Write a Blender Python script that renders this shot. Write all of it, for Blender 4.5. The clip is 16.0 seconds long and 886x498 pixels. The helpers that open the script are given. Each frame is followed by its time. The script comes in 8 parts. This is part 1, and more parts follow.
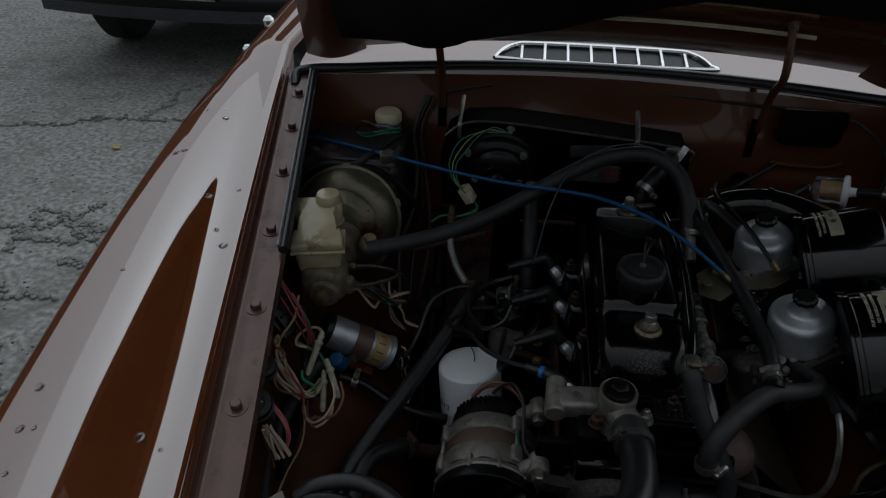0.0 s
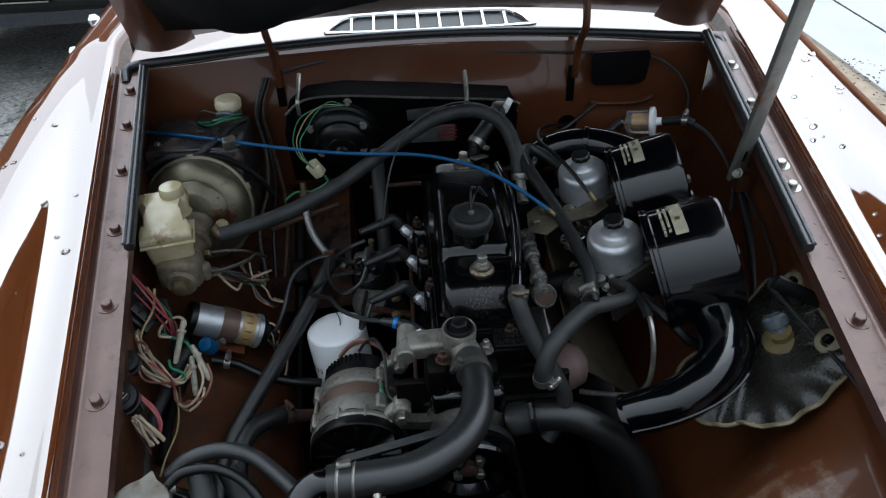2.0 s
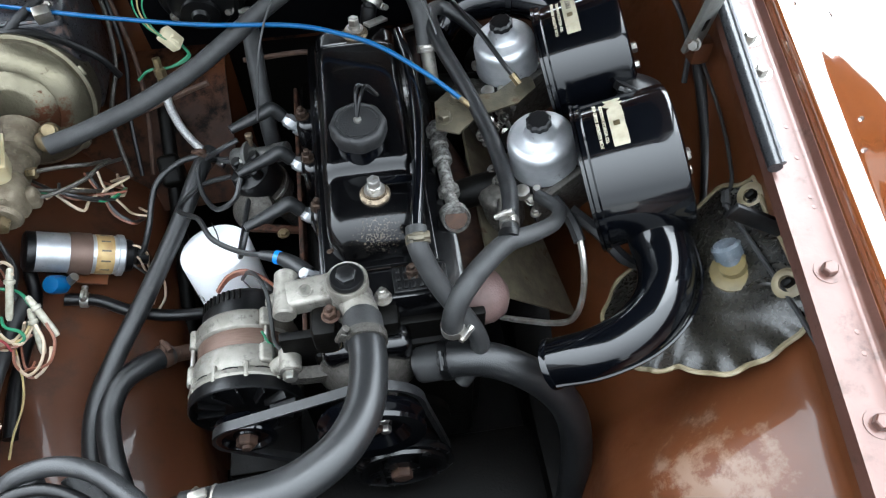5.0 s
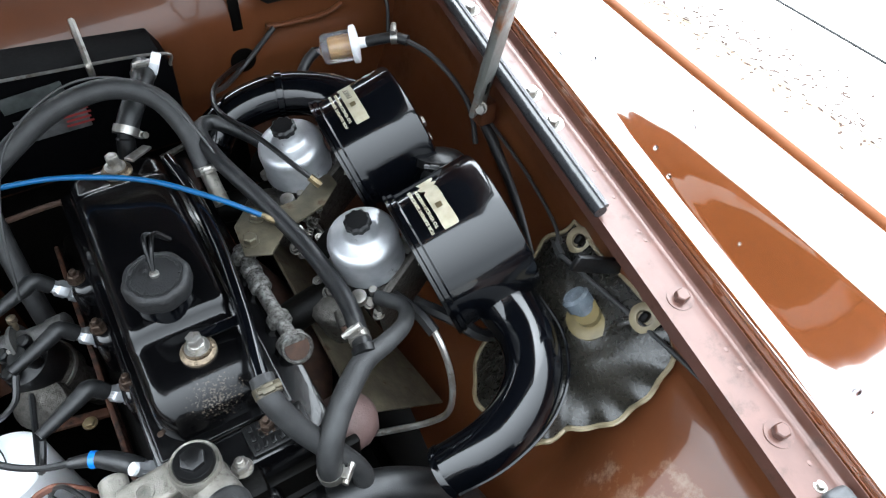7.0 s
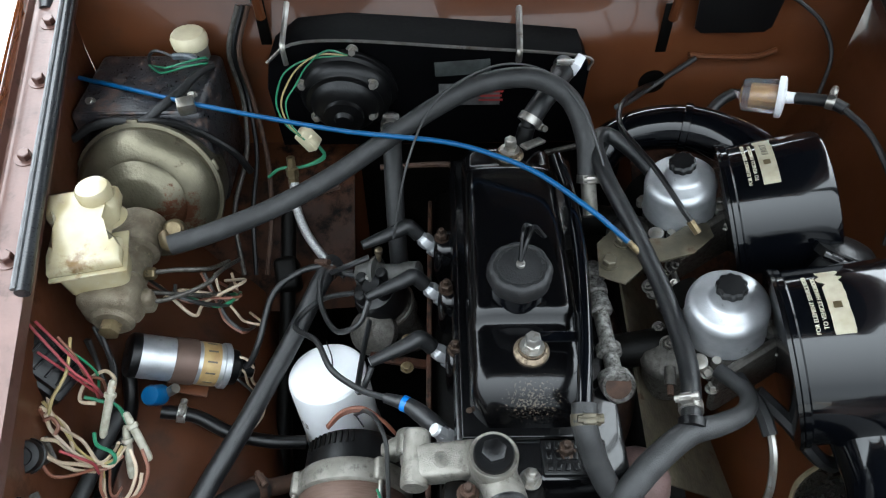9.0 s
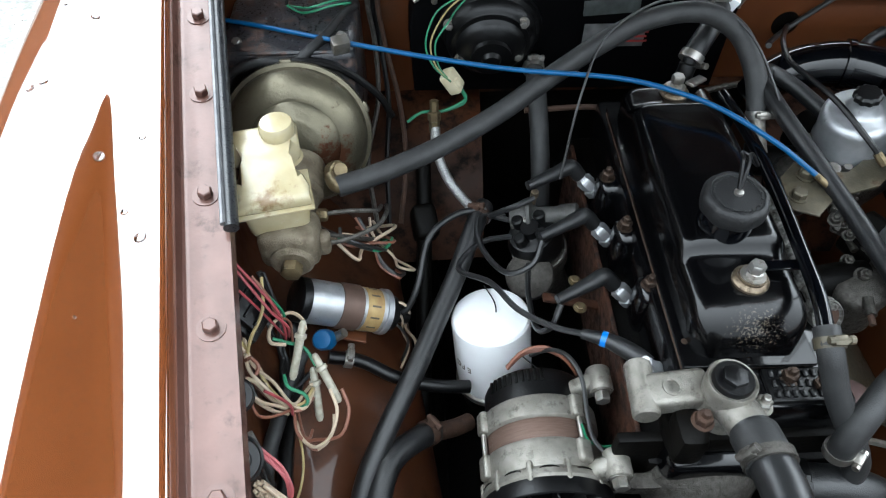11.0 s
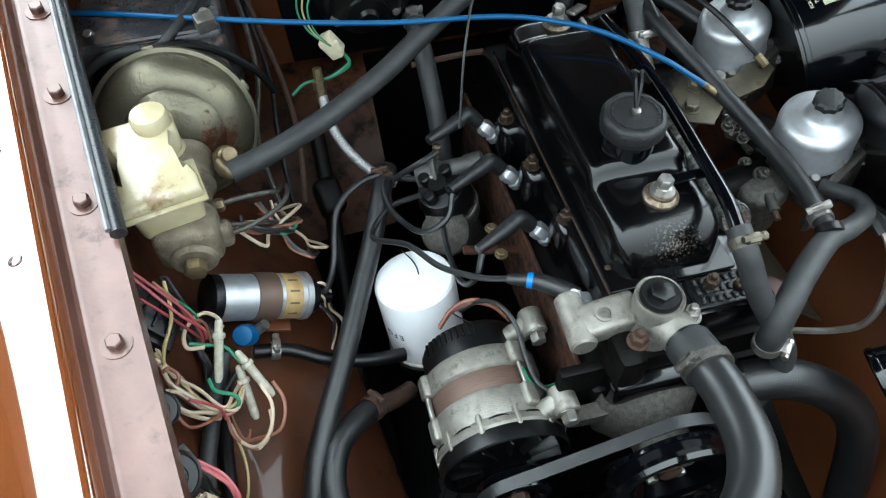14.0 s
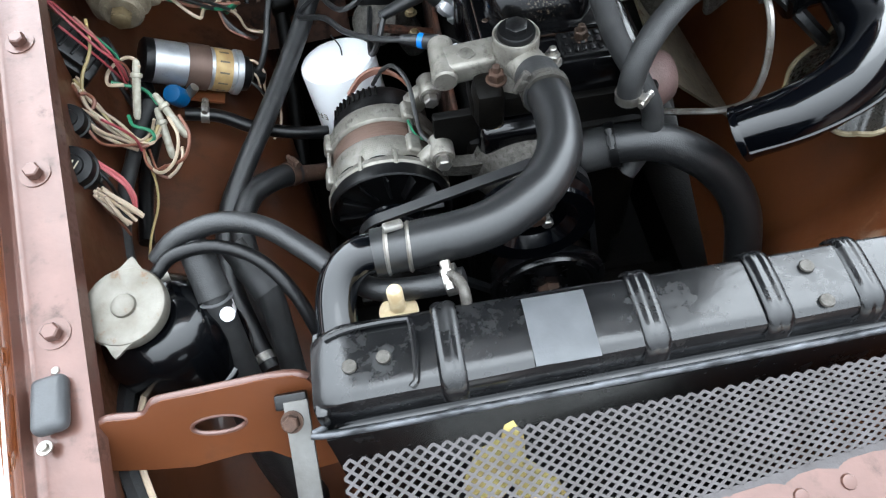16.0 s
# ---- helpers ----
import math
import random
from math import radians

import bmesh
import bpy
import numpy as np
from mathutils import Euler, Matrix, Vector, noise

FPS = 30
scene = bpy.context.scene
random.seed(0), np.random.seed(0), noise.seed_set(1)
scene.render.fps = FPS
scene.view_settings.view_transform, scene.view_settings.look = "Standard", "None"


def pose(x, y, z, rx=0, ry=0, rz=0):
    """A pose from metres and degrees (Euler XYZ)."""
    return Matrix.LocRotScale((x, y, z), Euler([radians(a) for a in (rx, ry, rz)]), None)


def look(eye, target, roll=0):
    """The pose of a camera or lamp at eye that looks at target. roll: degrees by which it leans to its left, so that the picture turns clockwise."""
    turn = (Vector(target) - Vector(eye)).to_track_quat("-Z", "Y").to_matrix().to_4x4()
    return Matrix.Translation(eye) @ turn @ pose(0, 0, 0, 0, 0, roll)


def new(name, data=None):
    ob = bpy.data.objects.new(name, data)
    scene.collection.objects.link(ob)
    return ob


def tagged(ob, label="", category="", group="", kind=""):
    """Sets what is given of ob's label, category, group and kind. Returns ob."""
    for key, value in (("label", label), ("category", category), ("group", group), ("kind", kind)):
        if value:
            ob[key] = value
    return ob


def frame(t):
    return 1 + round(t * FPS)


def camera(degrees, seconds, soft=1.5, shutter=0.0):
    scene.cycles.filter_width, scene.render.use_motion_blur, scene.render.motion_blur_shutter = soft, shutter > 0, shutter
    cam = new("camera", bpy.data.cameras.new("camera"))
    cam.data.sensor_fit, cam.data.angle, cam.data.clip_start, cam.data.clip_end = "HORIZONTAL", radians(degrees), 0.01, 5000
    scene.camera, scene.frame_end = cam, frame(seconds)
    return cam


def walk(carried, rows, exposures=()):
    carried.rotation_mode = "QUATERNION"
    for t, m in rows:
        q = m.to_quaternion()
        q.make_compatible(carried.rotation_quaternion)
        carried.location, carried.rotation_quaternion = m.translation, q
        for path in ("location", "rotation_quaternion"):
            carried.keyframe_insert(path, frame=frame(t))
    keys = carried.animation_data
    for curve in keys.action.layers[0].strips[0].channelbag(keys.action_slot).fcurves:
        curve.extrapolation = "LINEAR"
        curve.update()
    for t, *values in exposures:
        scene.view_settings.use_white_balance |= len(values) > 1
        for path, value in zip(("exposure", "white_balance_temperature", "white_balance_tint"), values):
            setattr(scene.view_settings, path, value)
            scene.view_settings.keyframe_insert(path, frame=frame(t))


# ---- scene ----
cam = camera(65.2, 16.0, soft=1.2)
PATH = [
    (0, (0.077, 0.047, 1.425), (-0.116, 1.679, 0.285), 1.0),
    (0.5, (0.084, 0.01, 1.429), (-0.036, 1.638, 0.273), -0.4),
    (1, (0.075, -0.027, 1.43), (-0.051, 1.605, 0.28), -1.7),
    (1.5, (0.087, -0.035, 1.44), (0.095, 1.652, 0.365), -0.5),
    (2, (0.169, -0.011, 1.454), (0.247, 1.58, 0.245), -1.8),
    (2.5, (0.264, 0.053, 1.47), (0.21, 1.471, 0.06), -1.1),
    (3, (0.309, 0.092, 1.477), (0.229, 1.406, -0.029), -0.7),
    (3.2, (0.321, 0.105, 1.469), (0.223, 1.394, -0.057), -0.9),
    (5.3, (0.249, 0.263, 1.434), (0.545, 1.392, -0.19), -0.0),
    (5.5, (0.242, 0.284, 1.432), (0.645, 1.403, -0.176), 0.7),
    (6, (0.246, 0.308, 1.419), (0.811, 1.422, -0.143), 1.4),
    (6.5, (0.242, 0.321, 1.417), (0.932, 1.411, -0.112), 2.3),
    (7, (0.245, 0.324, 1.413), (0.998, 1.413, -0.085), 3.9),
    (7.5, (0.271, 0.333, 1.415), (0.963, 1.495, -0.059), 3.2),
    (8, (0.269, 0.358, 1.403), (0.845, 1.587, -0.067), 4.8),
    (8.5, (0.23, 0.375, 1.399), (0.505, 1.693, -0.08), 2.0),
    (9, (0.177, 0.372, 1.403), (0.174, 1.71, -0.084), -0.8),
    (9.5, (0.124, 0.357, 1.38), (-0.038, 1.672, -0.118), -2.5),
    (9.7, (0.109, 0.35, 1.375), (-0.089, 1.641, -0.139), -2.3),
    (11.8, (-0.104, 0.354, 1.36), (0.082, 1.632, -0.167), 0.8),
    (12, (-0.098, 0.357, 1.359), (0.082, 1.643, -0.162), 0.0),
    (12.5, (-0.073, 0.371, 1.358), (0.116, 1.66, -0.159), -1.4),
    (13, (-0.051, 0.385, 1.353), (0.204, 1.652, -0.173), -1.9),
    (13.5, (-0.054, 0.38, 1.347), (0.263, 1.615, -0.194), -0.7),
    (14, (-0.048, 0.359, 1.338), (0.235, 1.552, -0.242), -1.1),
    (14.5, (-0.033, 0.309, 1.333), (0.222, 1.495, -0.258), -2.3),
    (15, (-0.026, 0.23, 1.298), (0.166, 1.336, -0.358), -1.7),
    (15.5, (0.027, 0.174, 1.285), (0.06, 1.248, -0.402), -5.8),
    (16, (0.101, 0.134, 1.269), (0.154, 1.213, -0.414), -6.7),
]
EXPOSURES = [
    (0.0, -1.2, 5850, 6), (0.5, -0.65, 5800, 6), (1.0, -0.2, 5750, 5), (1.5, 0.45, 5600, 4), (2.0, 0.72, 5600, 4), (2.5, 1.45, 5400, 1), (3.0, 2.4, 5200, -3), (3.2, 2.5, 5200, -3),
    (5.3, 2.75, 5800, 5), (6.0, 2.76, 5800, 4), (7.0, 2.66, 5800, 5), (8.0, 2.32, 5700, 2), (9.0, 2.28, 5800, 3), (9.7, 2.34, 5850, 4), (11.8, 2.3, 5750, 3), (12.5, 2.32, 5750, 3),
    (13.2, 2.38, 5700, -1), (14.2, 2.46, 5700, -2), (15.0, 2.48, 5850, 6), (16.0, 2.55, 5800, 5)]
walk(cam, [(t, look(eye, target, roll)) for t, eye, target, roll in PATH], EXPOSURES)

# ---- light: a bright overcast sky, the sun only a soft glow high behind the clouds ----
world = bpy.data.worlds.new("overcast_sky")
scene.world = world
world.use_nodes = True
wn, wl = world.node_tree.nodes, world.node_tree.links
wn.clear()
sky = wn.new("ShaderNodeTexSky")
sky.sky_type, sky.sun_disc = "NISHITA", False
sky.sun_elevation, sky.sun_rotation = radians(54), radians(20)
sky.air_density, sky.dust_density, sky.ozone_density = 1.0, 4.0, 1.0
grey = wn.new("ShaderNodeHueSaturation")
grey.inputs["Saturation"].default_value = 0.18
grey.inputs["Value"].default_value = 1.0
background = wn.new("ShaderNodeBackground")
background.inputs["Strength"].default_value = 0.14
world_out = wn.new("ShaderNodeOutputWorld")
wl.new(sky.outputs[0], grey.inputs["Color"])
# cloud: brightest round the hidden sun, dull at the far side, the clear sky only tints it
spot = wn.new("ShaderNodeTexCoord")
glow = wn.new("ShaderNodeVectorMath")
glow.operation, glow.inputs[1].default_value = "DOT_PRODUCT", (-0.08, 0.6, 0.796)
rise = wn.new("ShaderNodeMapRange")
rise.inputs["From Min"].default_value, rise.inputs["From Max"].default_value = -0.35, 1.0
rise.inputs["To Min"].default_value, rise.inputs["To Max"].default_value = 2.2, 13.5
cloud = wn.new("ShaderNodeMix")
cloud.data_type = "RGBA"
cloud.inputs["Factor"].default_value = 0.8
wl.new(spot.outputs["Generated"], glow.inputs[0])
wl.new(glow.outputs["Value"], rise.inputs["Value"])
wl.new(grey.outputs[0], cloud.inputs[6])
wl.new(rise.outputs[0], cloud.inputs[7])
wl.new(cloud.outputs[2], background.inputs["Color"])
wl.new(background.outputs[0], world_out.inputs["Surface"])
sun = new("sun", bpy.data.lights.new("sun", "SUN"))
sun.data.energy, sun.data.angle, sun.data.color = 0.5, radians(70), (1.0, 0.97, 0.93)
sun.matrix_world = look((1.4, 4.2, 6.0), (0.2, 0.8, 0.8))

# ---- materials ----
def mat(name, col, rough=0.5, metal=0.0, col2=None, scale=25.0, bump=0.0, fine=None, coat=0.0, dirt=None, spec=0.5, trans=0.0, stretch=None, ior=1.5):
    """A surface: two colours mixed by a coarse noise, a fine noise for roughness and relief, and patches of dirt (colour, low, high, scale)."""
    m = bpy.data.materials.new(name)
    m.use_nodes = True
    n, l = m.node_tree.nodes, m.node_tree.links
    b = n["Principled BSDF"]
    at = n.new("ShaderNodeTexCoord")
    where = at.outputs["Object"]
    if stretch:
        mp = n.new("ShaderNodeMapping")
        mp.inputs["Scale"].default_value = stretch
        l.new(where, mp.inputs["Vector"])
        where = mp.outputs[0]
    big = n.new("ShaderNodeTexNoise")
    big.inputs["Scale"].default_value, big.inputs["Detail"].default_value = scale, 5.0
    small = n.new("ShaderNodeTexNoise")
    small.inputs["Scale"].default_value, small.inputs["Detail"].default_value = fine or scale * 9, 3.0
    l.new(where, big.inputs["Vector"])
    l.new(where, small.inputs["Vector"])
    c2 = col2 or tuple(0.72 * c for c in col)
    ramp = n.new("ShaderNodeValToRGB")
    ramp.color_ramp.elements[0].position, ramp.color_ramp.elements[1].position = 0.35, 0.68
    ramp.color_ramp.elements[0].color, ramp.color_ramp.elements[1].color = (*c2, 1), (*col, 1)
    l.new(big.outputs["Fac"], ramp.inputs["Fac"])
    colour = ramp.outputs["Color"]
    rg = n.new("ShaderNodeMapRange")
    rg.inputs["To Min"].default_value, rg.inputs["To Max"].default_value = max(0.02, rough - 0.12 * min(1, rough * 3)), min(1, rough + 0.12 * min(1, rough * 3))
    l.new(small.outputs["Fac"], rg.inputs["Value"])
    roughness = rg.outputs[0]
    if dirt:
        dc, lo, hi, ds = dirt
        dn = n.new("ShaderNodeTexNoise")
        dn.inputs["Scale"].default_value, dn.inputs["Detail"].default_value, dn.inputs["Roughness"].default_value = ds, 10.0, 0.72
        l.new(where, dn.inputs["Vector"])
        dr = n.new("ShaderNodeMapRange")
        dn.noise_dimensions = "3D"
        dr.inputs["From Min"].default_value, dr.inputs["From Max"].default_value = lo, hi
        l.new(dn.outputs["Fac"], dr.inputs["Value"])
        mx = n.new("ShaderNodeMix")
        mx.data_type = "RGBA"
        l.new(dr.outputs[0], mx.inputs["Factor"])
        l.new(colour, mx.inputs[6])
        mx.inputs[7].default_value = (*dc, 1)
        colour = mx.outputs[2]
        mr = n.new("ShaderNodeMix")
        l.new(dr.outputs[0], mr.inputs["Factor"])
        l.new(roughness, mr.inputs[2])
        mr.inputs[3].default_value = 0.85
        roughness = mr.outputs[0]
    l.new(colour, b.inputs["Base Color"])
    l.new(roughness, b.inputs["Roughness"])
    b.inputs["Metallic"].default_value = metal
    b.inputs["Coat Weight"].default_value = coat
    b.inputs["Coat Roughness"].default_value = 0.04
    b.inputs["Specular IOR Level"].default_value = spec
    b.inputs["Transmission Weight"].default_value = trans
    b.inputs["IOR"].default_value = ior
    if bump:
        bp = n.new("ShaderNodeBump")
        bp.inputs["Strength"].default_value, bp.inputs["Distance"].default_value = bump, 0.002
        both = n.new("ShaderNodeMath")
        both.operation = "MULTIPLY_ADD"
        both.inputs[1].default_value = 0.6
        l.new(big.outputs["Fac"], both.inputs[0])
        l.new(small.outputs["Fac"], both.inputs[2])
        l.new(both.outputs[0], bp.inputs["Height"])
        l.new(bp.outputs[0], b.inputs["Normal"])
    return m


PAINT = mat("bronze_paint", (0.125, 0.036, 0.01), 0.4, 0.0, (0.115, 0.033, 0.009), 14, coat=1.0, spec=0.0)
PAINT.node_tree.nodes["Principled BSDF"].inputs["Coat IOR"].default_value = 2.8
BAY = mat("bronze_paint_dusty", (0.108, 0.036, 0.013), 0.36, 0.0, (0.082, 0.027, 0.01), 7, 0.04, coat=0.38, spec=0.3, dirt=((0.06, 0.028, 0.014), 0.56, 0.8, 9))
FLANGE = mat("bronze_paint_dull", (0.105, 0.05, 0.038), 0.4, 0.3, (0.078, 0.035, 0.025), 22, 0.1, coat=0.4, dirt=((0.05, 0.026, 0.017), 0.55, 0.74, 34))
BLACK = mat("black_gloss_paint", (0.0014, 0.0017, 0.0026), 0.13, 0, (0.001, 0.0012, 0.0018), 12, 0.02, coat=0.45, spec=0.3)
POT_BLACK = mat("chipped_black_paint", (0.0022, 0.0025, 0.0032), 0.2, 0, (0.0015, 0.0017, 0.0022), 14, 0.06, coat=0.4, spec=0.3, dirt=((0.06, 0.05, 0.04), 0.66, 0.72, 90))
ENGINE_BLACK = mat("black_engine_paint", (0.0016, 0.0016, 0.002), 0.22, 0, (0.001, 0.001, 0.0013), 18, 0.12, coat=0.45, spec=0.3, dirt=((0.035, 0.028, 0.022), 0.68, 0.78, 110))
# near-black: oily parts, and the shade of openings and the bay's depths
GRIME_SHADE = mat("oily_iron_or_shade", (0.0011, 0.001, 0.0009), 0.5, 0.0, (0.0024, 0.002, 0.0015), 35, 0.2, spec=0.1, dirt=((0.01, 0.0065, 0.004), 0.6, 0.75, 70))
SATIN = mat("satin_black_plastic", (0.0022, 0.0022, 0.0025), 0.36, 0, None, 40, 0.15, spec=0.35, dirt=((0.03, 0.028, 0.024), 0.66, 0.8, 70))
RUBBER = mat("black_rubber_hose", (0.0105, 0.0108, 0.0115), 0.4, 0, (0.0055, 0.0057, 0.0062), 45, 0.25, fine=700, spec=0.55, dirt=((0.045, 0.043, 0.04), 0.56, 0.8, 80))
DUSTY_RUBBER = mat("dusty_grey_rubber", (0.026, 0.0262, 0.0265), 0.52, 0, (0.015, 0.0152, 0.0155), 55, 0.25, fine=750, spec=0.42, dirt=((0.045, 0.043, 0.039), 0.58, 0.8, 110))
ALLOY = mat("dull_cast_alloy", (0.29, 0.275, 0.243), 0.42, 0.65, (0.2, 0.186, 0.16), 60, 0.4, fine=900, dirt=((0.06, 0.05, 0.038), 0.53, 0.74, 75))
DARK_ALLOY = mat("oily_cast_alloy", (0.1, 0.094, 0.084), 0.38, 0.6, (0.055, 0.05, 0.043), 170, 0.5, fine=800, dirt=((0.03, 0.025, 0.02), 0.5, 0.72, 220))
ALLOY_GREY = mat("oxidised_grey_alloy", (0.085, 0.084, 0.08), 0.48, 0.35, (0.05, 0.048, 0.045), 90, 0.3, fine=700, dirt=((0.02, 0.018, 0.016), 0.54, 0.72, 130))
POLISHED = mat("brushed_alloy", (0.5, 0.51, 0.525), 0.43, 0.8, (0.4, 0.41, 0.425), 60, 0.08, fine=500, dirt=((0.2, 0.19, 0.18), 0.6, 0.75, 70))
ZINC = mat("zinc_plated_steel", (0.4, 0.39, 0.37), 0.35, 0.85, (0.25, 0.23, 0.2), 60, 0.1, dirt=((0.1, 0.06, 0.04), 0.58, 0.75, 90))
RUSTY = mat("rusted_steel", (0.07, 0.036, 0.022), 0.7, 0.3, (0.04, 0.022, 0.015), 80, 0.4, dirt=((0.15, 0.11, 0.08), 0.6, 0.75, 120))
BRASS = mat("tarnished_brass", (0.2, 0.155, 0.085), 0.42, 0.7, (0.12, 0.09, 0.05), 70, 0.15, dirt=((0.04, 0.03, 0.02), 0.56, 0.7, 120))
CADMIUM = mat("gold_passivated_steel", (0.12, 0.105, 0.07), 0.45, 0.4, (0.06, 0.052, 0.037), 45, 0.2, fine=300, dirt=((0.08, 0.045, 0.027), 0.56, 0.68, 40))
WHITE = mat("white_enamel", (0.84, 0.85, 0.87), 0.32, 0, (0.78, 0.79, 0.8), 20, coat=0.3)
YELLOWED = mat("yellowed_translucent_plastic", (0.47, 0.42, 0.28), 0.2, 0, (0.36, 0.3, 0.17), 22, 0.06, coat=0.3, dirt=((0.2, 0.13, 0.06), 0.6, 0.74, 95))
YELLOWED.node_tree.nodes["Principled BSDF"].inputs["Subsurface Weight"].default_value = 0.15
YELLOWED.node_tree.nodes["Principled BSDF"].inputs["Subsurface Radius"].default_value = (0.01, 0.008, 0.004)
CREAM = mat("cream_plastic", (0.66, 0.6, 0.42), 0.4, 0, (0.55, 0.48, 0.32), 60)
CHROME = mat("chrome", (0.78, 0.78, 0.78), 0.07, 1.0, (0.72, 0.72, 0.72), 30)
DULL_STEEL = mat("dull_grey_steel", (0.12, 0.118, 0.112), 0.5, 0.5, (0.085, 0.08, 0.074), 40, 0.1, dirt=((0.1, 0.06, 0.04), 0.64, 0.74, 30))
STEEL = mat("galvanised_grey_steel", (0.22, 0.235, 0.235), 0.42, 0.6, (0.17, 0.18, 0.18), 40, 0.08, dirt=((0.16, 0.09, 0.05), 0.68, 0.76, 20))
PROP_STEEL = mat("weathered_galvanised_stay", (0.24, 0.245, 0.23), 0.5, 0.4, (0.19, 0.19, 0.175), 30, 0.1, dirt=((0.22, 0.085, 0.03), 0.5, 0.64, 12))
BLUE = mat("blue_plastic_sheath", (0.004, 0.075, 0.2), 0.35, 0, (0.004, 0.065, 0.18), 40, spec=0.35)
BRIGHT_BLUE = mat("bright_blue_plastic", (0.01, 0.16, 0.55), 0.4, 0, (0.01, 0.14, 0.5), 40)
SEAL = mat("black_seal_rubber", (0.02, 0.021, 0.023), 0.3, 0, None, 60, 0.05)
HEADER_GREY = mat("header_grey_patch", (0.072, 0.075, 0.08), 0.42, 0.15, (0.055, 0.058, 0.062), 40, 0.05)
LABEL_WHITE = mat("worn_cream_label", (0.6, 0.56, 0.44), 0.5, 0, (0.46, 0.41, 0.29), 60)
LABEL_DARK = mat("dark_label_print", (0.1, 0.08, 0.055), 0.5, 0, None, 60)
VERGE = mat("bare_earth", (0.36, 0.29, 0.21), 0.95, 0, (0.24, 0.185, 0.13), 12, 1.0, fine=60, dirt=((0.3, 0.27, 0.22), 0.56, 0.66, 18))
WIRE = {c: mat("wire_" + c, v, 0.4) for c, v in dict(red=(0.3, 0.05, 0.06), green=(0.03, 0.2, 0.1), cream=(0.5, 0.4, 0.29), brown=(0.2, 0.08, 0.05), black=(0.02, 0.02, 0.02), yellow=(0.36, 0.28, 0.12), pink=(0.42, 0.1, 0.11)).items()}
VINYL = mat("black_vinyl_bag", (0.0085, 0.0082, 0.0075), 0.28, 0, (0.015, 0.0135, 0.0105), 14, 0.15, fine=240, dirt=((0.065, 0.05, 0.03), 0.58, 0.8, 16))
VINYL_EDGE = mat("yellowed_vinyl_seam", (0.22, 0.185, 0.115), 0.5, 0, (0.13, 0.105, 0.062), 50, 0.1)
OLIVE = mat("yellowed_filler_disc", (0.13, 0.1, 0.04), 0.4, 0, (0.08, 0.062, 0.026), 60, 0.1)
SMOKY = mat("smoky_grey_plastic", (0.09, 0.105, 0.12), 0.25, 0, (0.05, 0.06, 0.07), 80, 0.1)
ASPHALT = mat("worn_asphalt", (0.36, 0.352, 0.335), 0.9, 0, (0.14, 0.138, 0.13), 45, 1.0, fine=150, dirt=((0.13, 0.127, 0.115), 0.5, 0.66, 4.5))
CONCRETE = mat("pale_concrete", (0.46, 0.45, 0.43), 0.85, 0, (0.4, 0.39, 0.37), 3.0, 0.5, fine=130, dirt=((0.24, 0.22, 0.18), 0.66, 0.76, 6))
MESH_GREY = mat("grey_mesh_paint", (0.056, 0.05, 0.051), 0.5, 0.2, (0.036, 0.031, 0.03), 60, 0.1)
FELT = mat("black_sound_felt", (0.007, 0.0076, 0.009), 0.95, 0, (0.011, 0.011, 0.012), 30, 0.6, fine=300, spec=0.1)
PALE_BROWN = mat("dusty_tan_sheen", (0.3, 0.2, 0.13), 0.6, 0, (0.22, 0.13, 0.08), 20, 0.1)
PINKISH = mat("pinkish_heat_stained_casting", (0.13, 0.082, 0.075), 0.6, 0.1, (0.085, 0.052, 0.046), 40, 0.3)
LEAF = mat("dry_yellow_leaf", (0.4, 0.34, 0.1), 0.7, 0, (0.28, 0.2, 0.06), 60, 0.1)
DARKBLUE = mat("dark_blue_car_paint", (0.008, 0.012, 0.03), 0.25, 0, None, 10, coat=0.8)
TAPPET = mat("rust_orange_steel", (0.055, 0.022, 0.012), 0.55, 0, (0.025, 0.011, 0.007), 40, 0.3, spec=0.2, dirt=((0.008, 0.006, 0.005), 0.47, 0.6, 70))
COVER_BLACK = mat("black_cover_paint", (0.0014, 0.0014, 0.0017), 0.2, 0, (0.001, 0.001, 0.0012), 14, 0.1, fine=110, coat=0.25, spec=0.25, dirt=((0.07, 0.06, 0.05), 0.71, 0.75, 150))
# darker copies of the bay paint: the depths' shade in the colour, plus oil
BAY_SHADED = mat("shaded_bronze_paint", (0.075, 0.027, 0.012), 0.36, 0.0, (0.052, 0.019, 0.009), 8, 0.06, coat=0.35, spec=0.25, dirt=((0.016, 0.01, 0.007), 0.54, 0.76, 12))
BAY_SHADED_DIRTY = mat("shaded_grimy_bronze_paint", (0.062, 0.021, 0.008), 0.5, 0.0, (0.024, 0.01, 0.005), 9, 0.2, spec=0.15, dirt=((0.004, 0.003, 0.0025), 0.48, 0.62, 26))
TRIM = mat("dull_trim_strip", (0.2, 0.2, 0.205), 0.4, 0.6, (0.13, 0.13, 0.135), 60, 0.1)
TYRE = mat("tyre_rubber", (0.02, 0.02, 0.02), 0.8, 0, None, 40, 0.2)
CLEAR = mat("clear_plastic", (0.9, 0.92, 0.95), 0.08, 0, (0.86, 0.88, 0.9), 20, trans=0.92)
AMBER = mat("amber_filter_paper", (0.75, 0.42, 0.12), 0.7, 0, (0.6, 0.3, 0.08), 90)


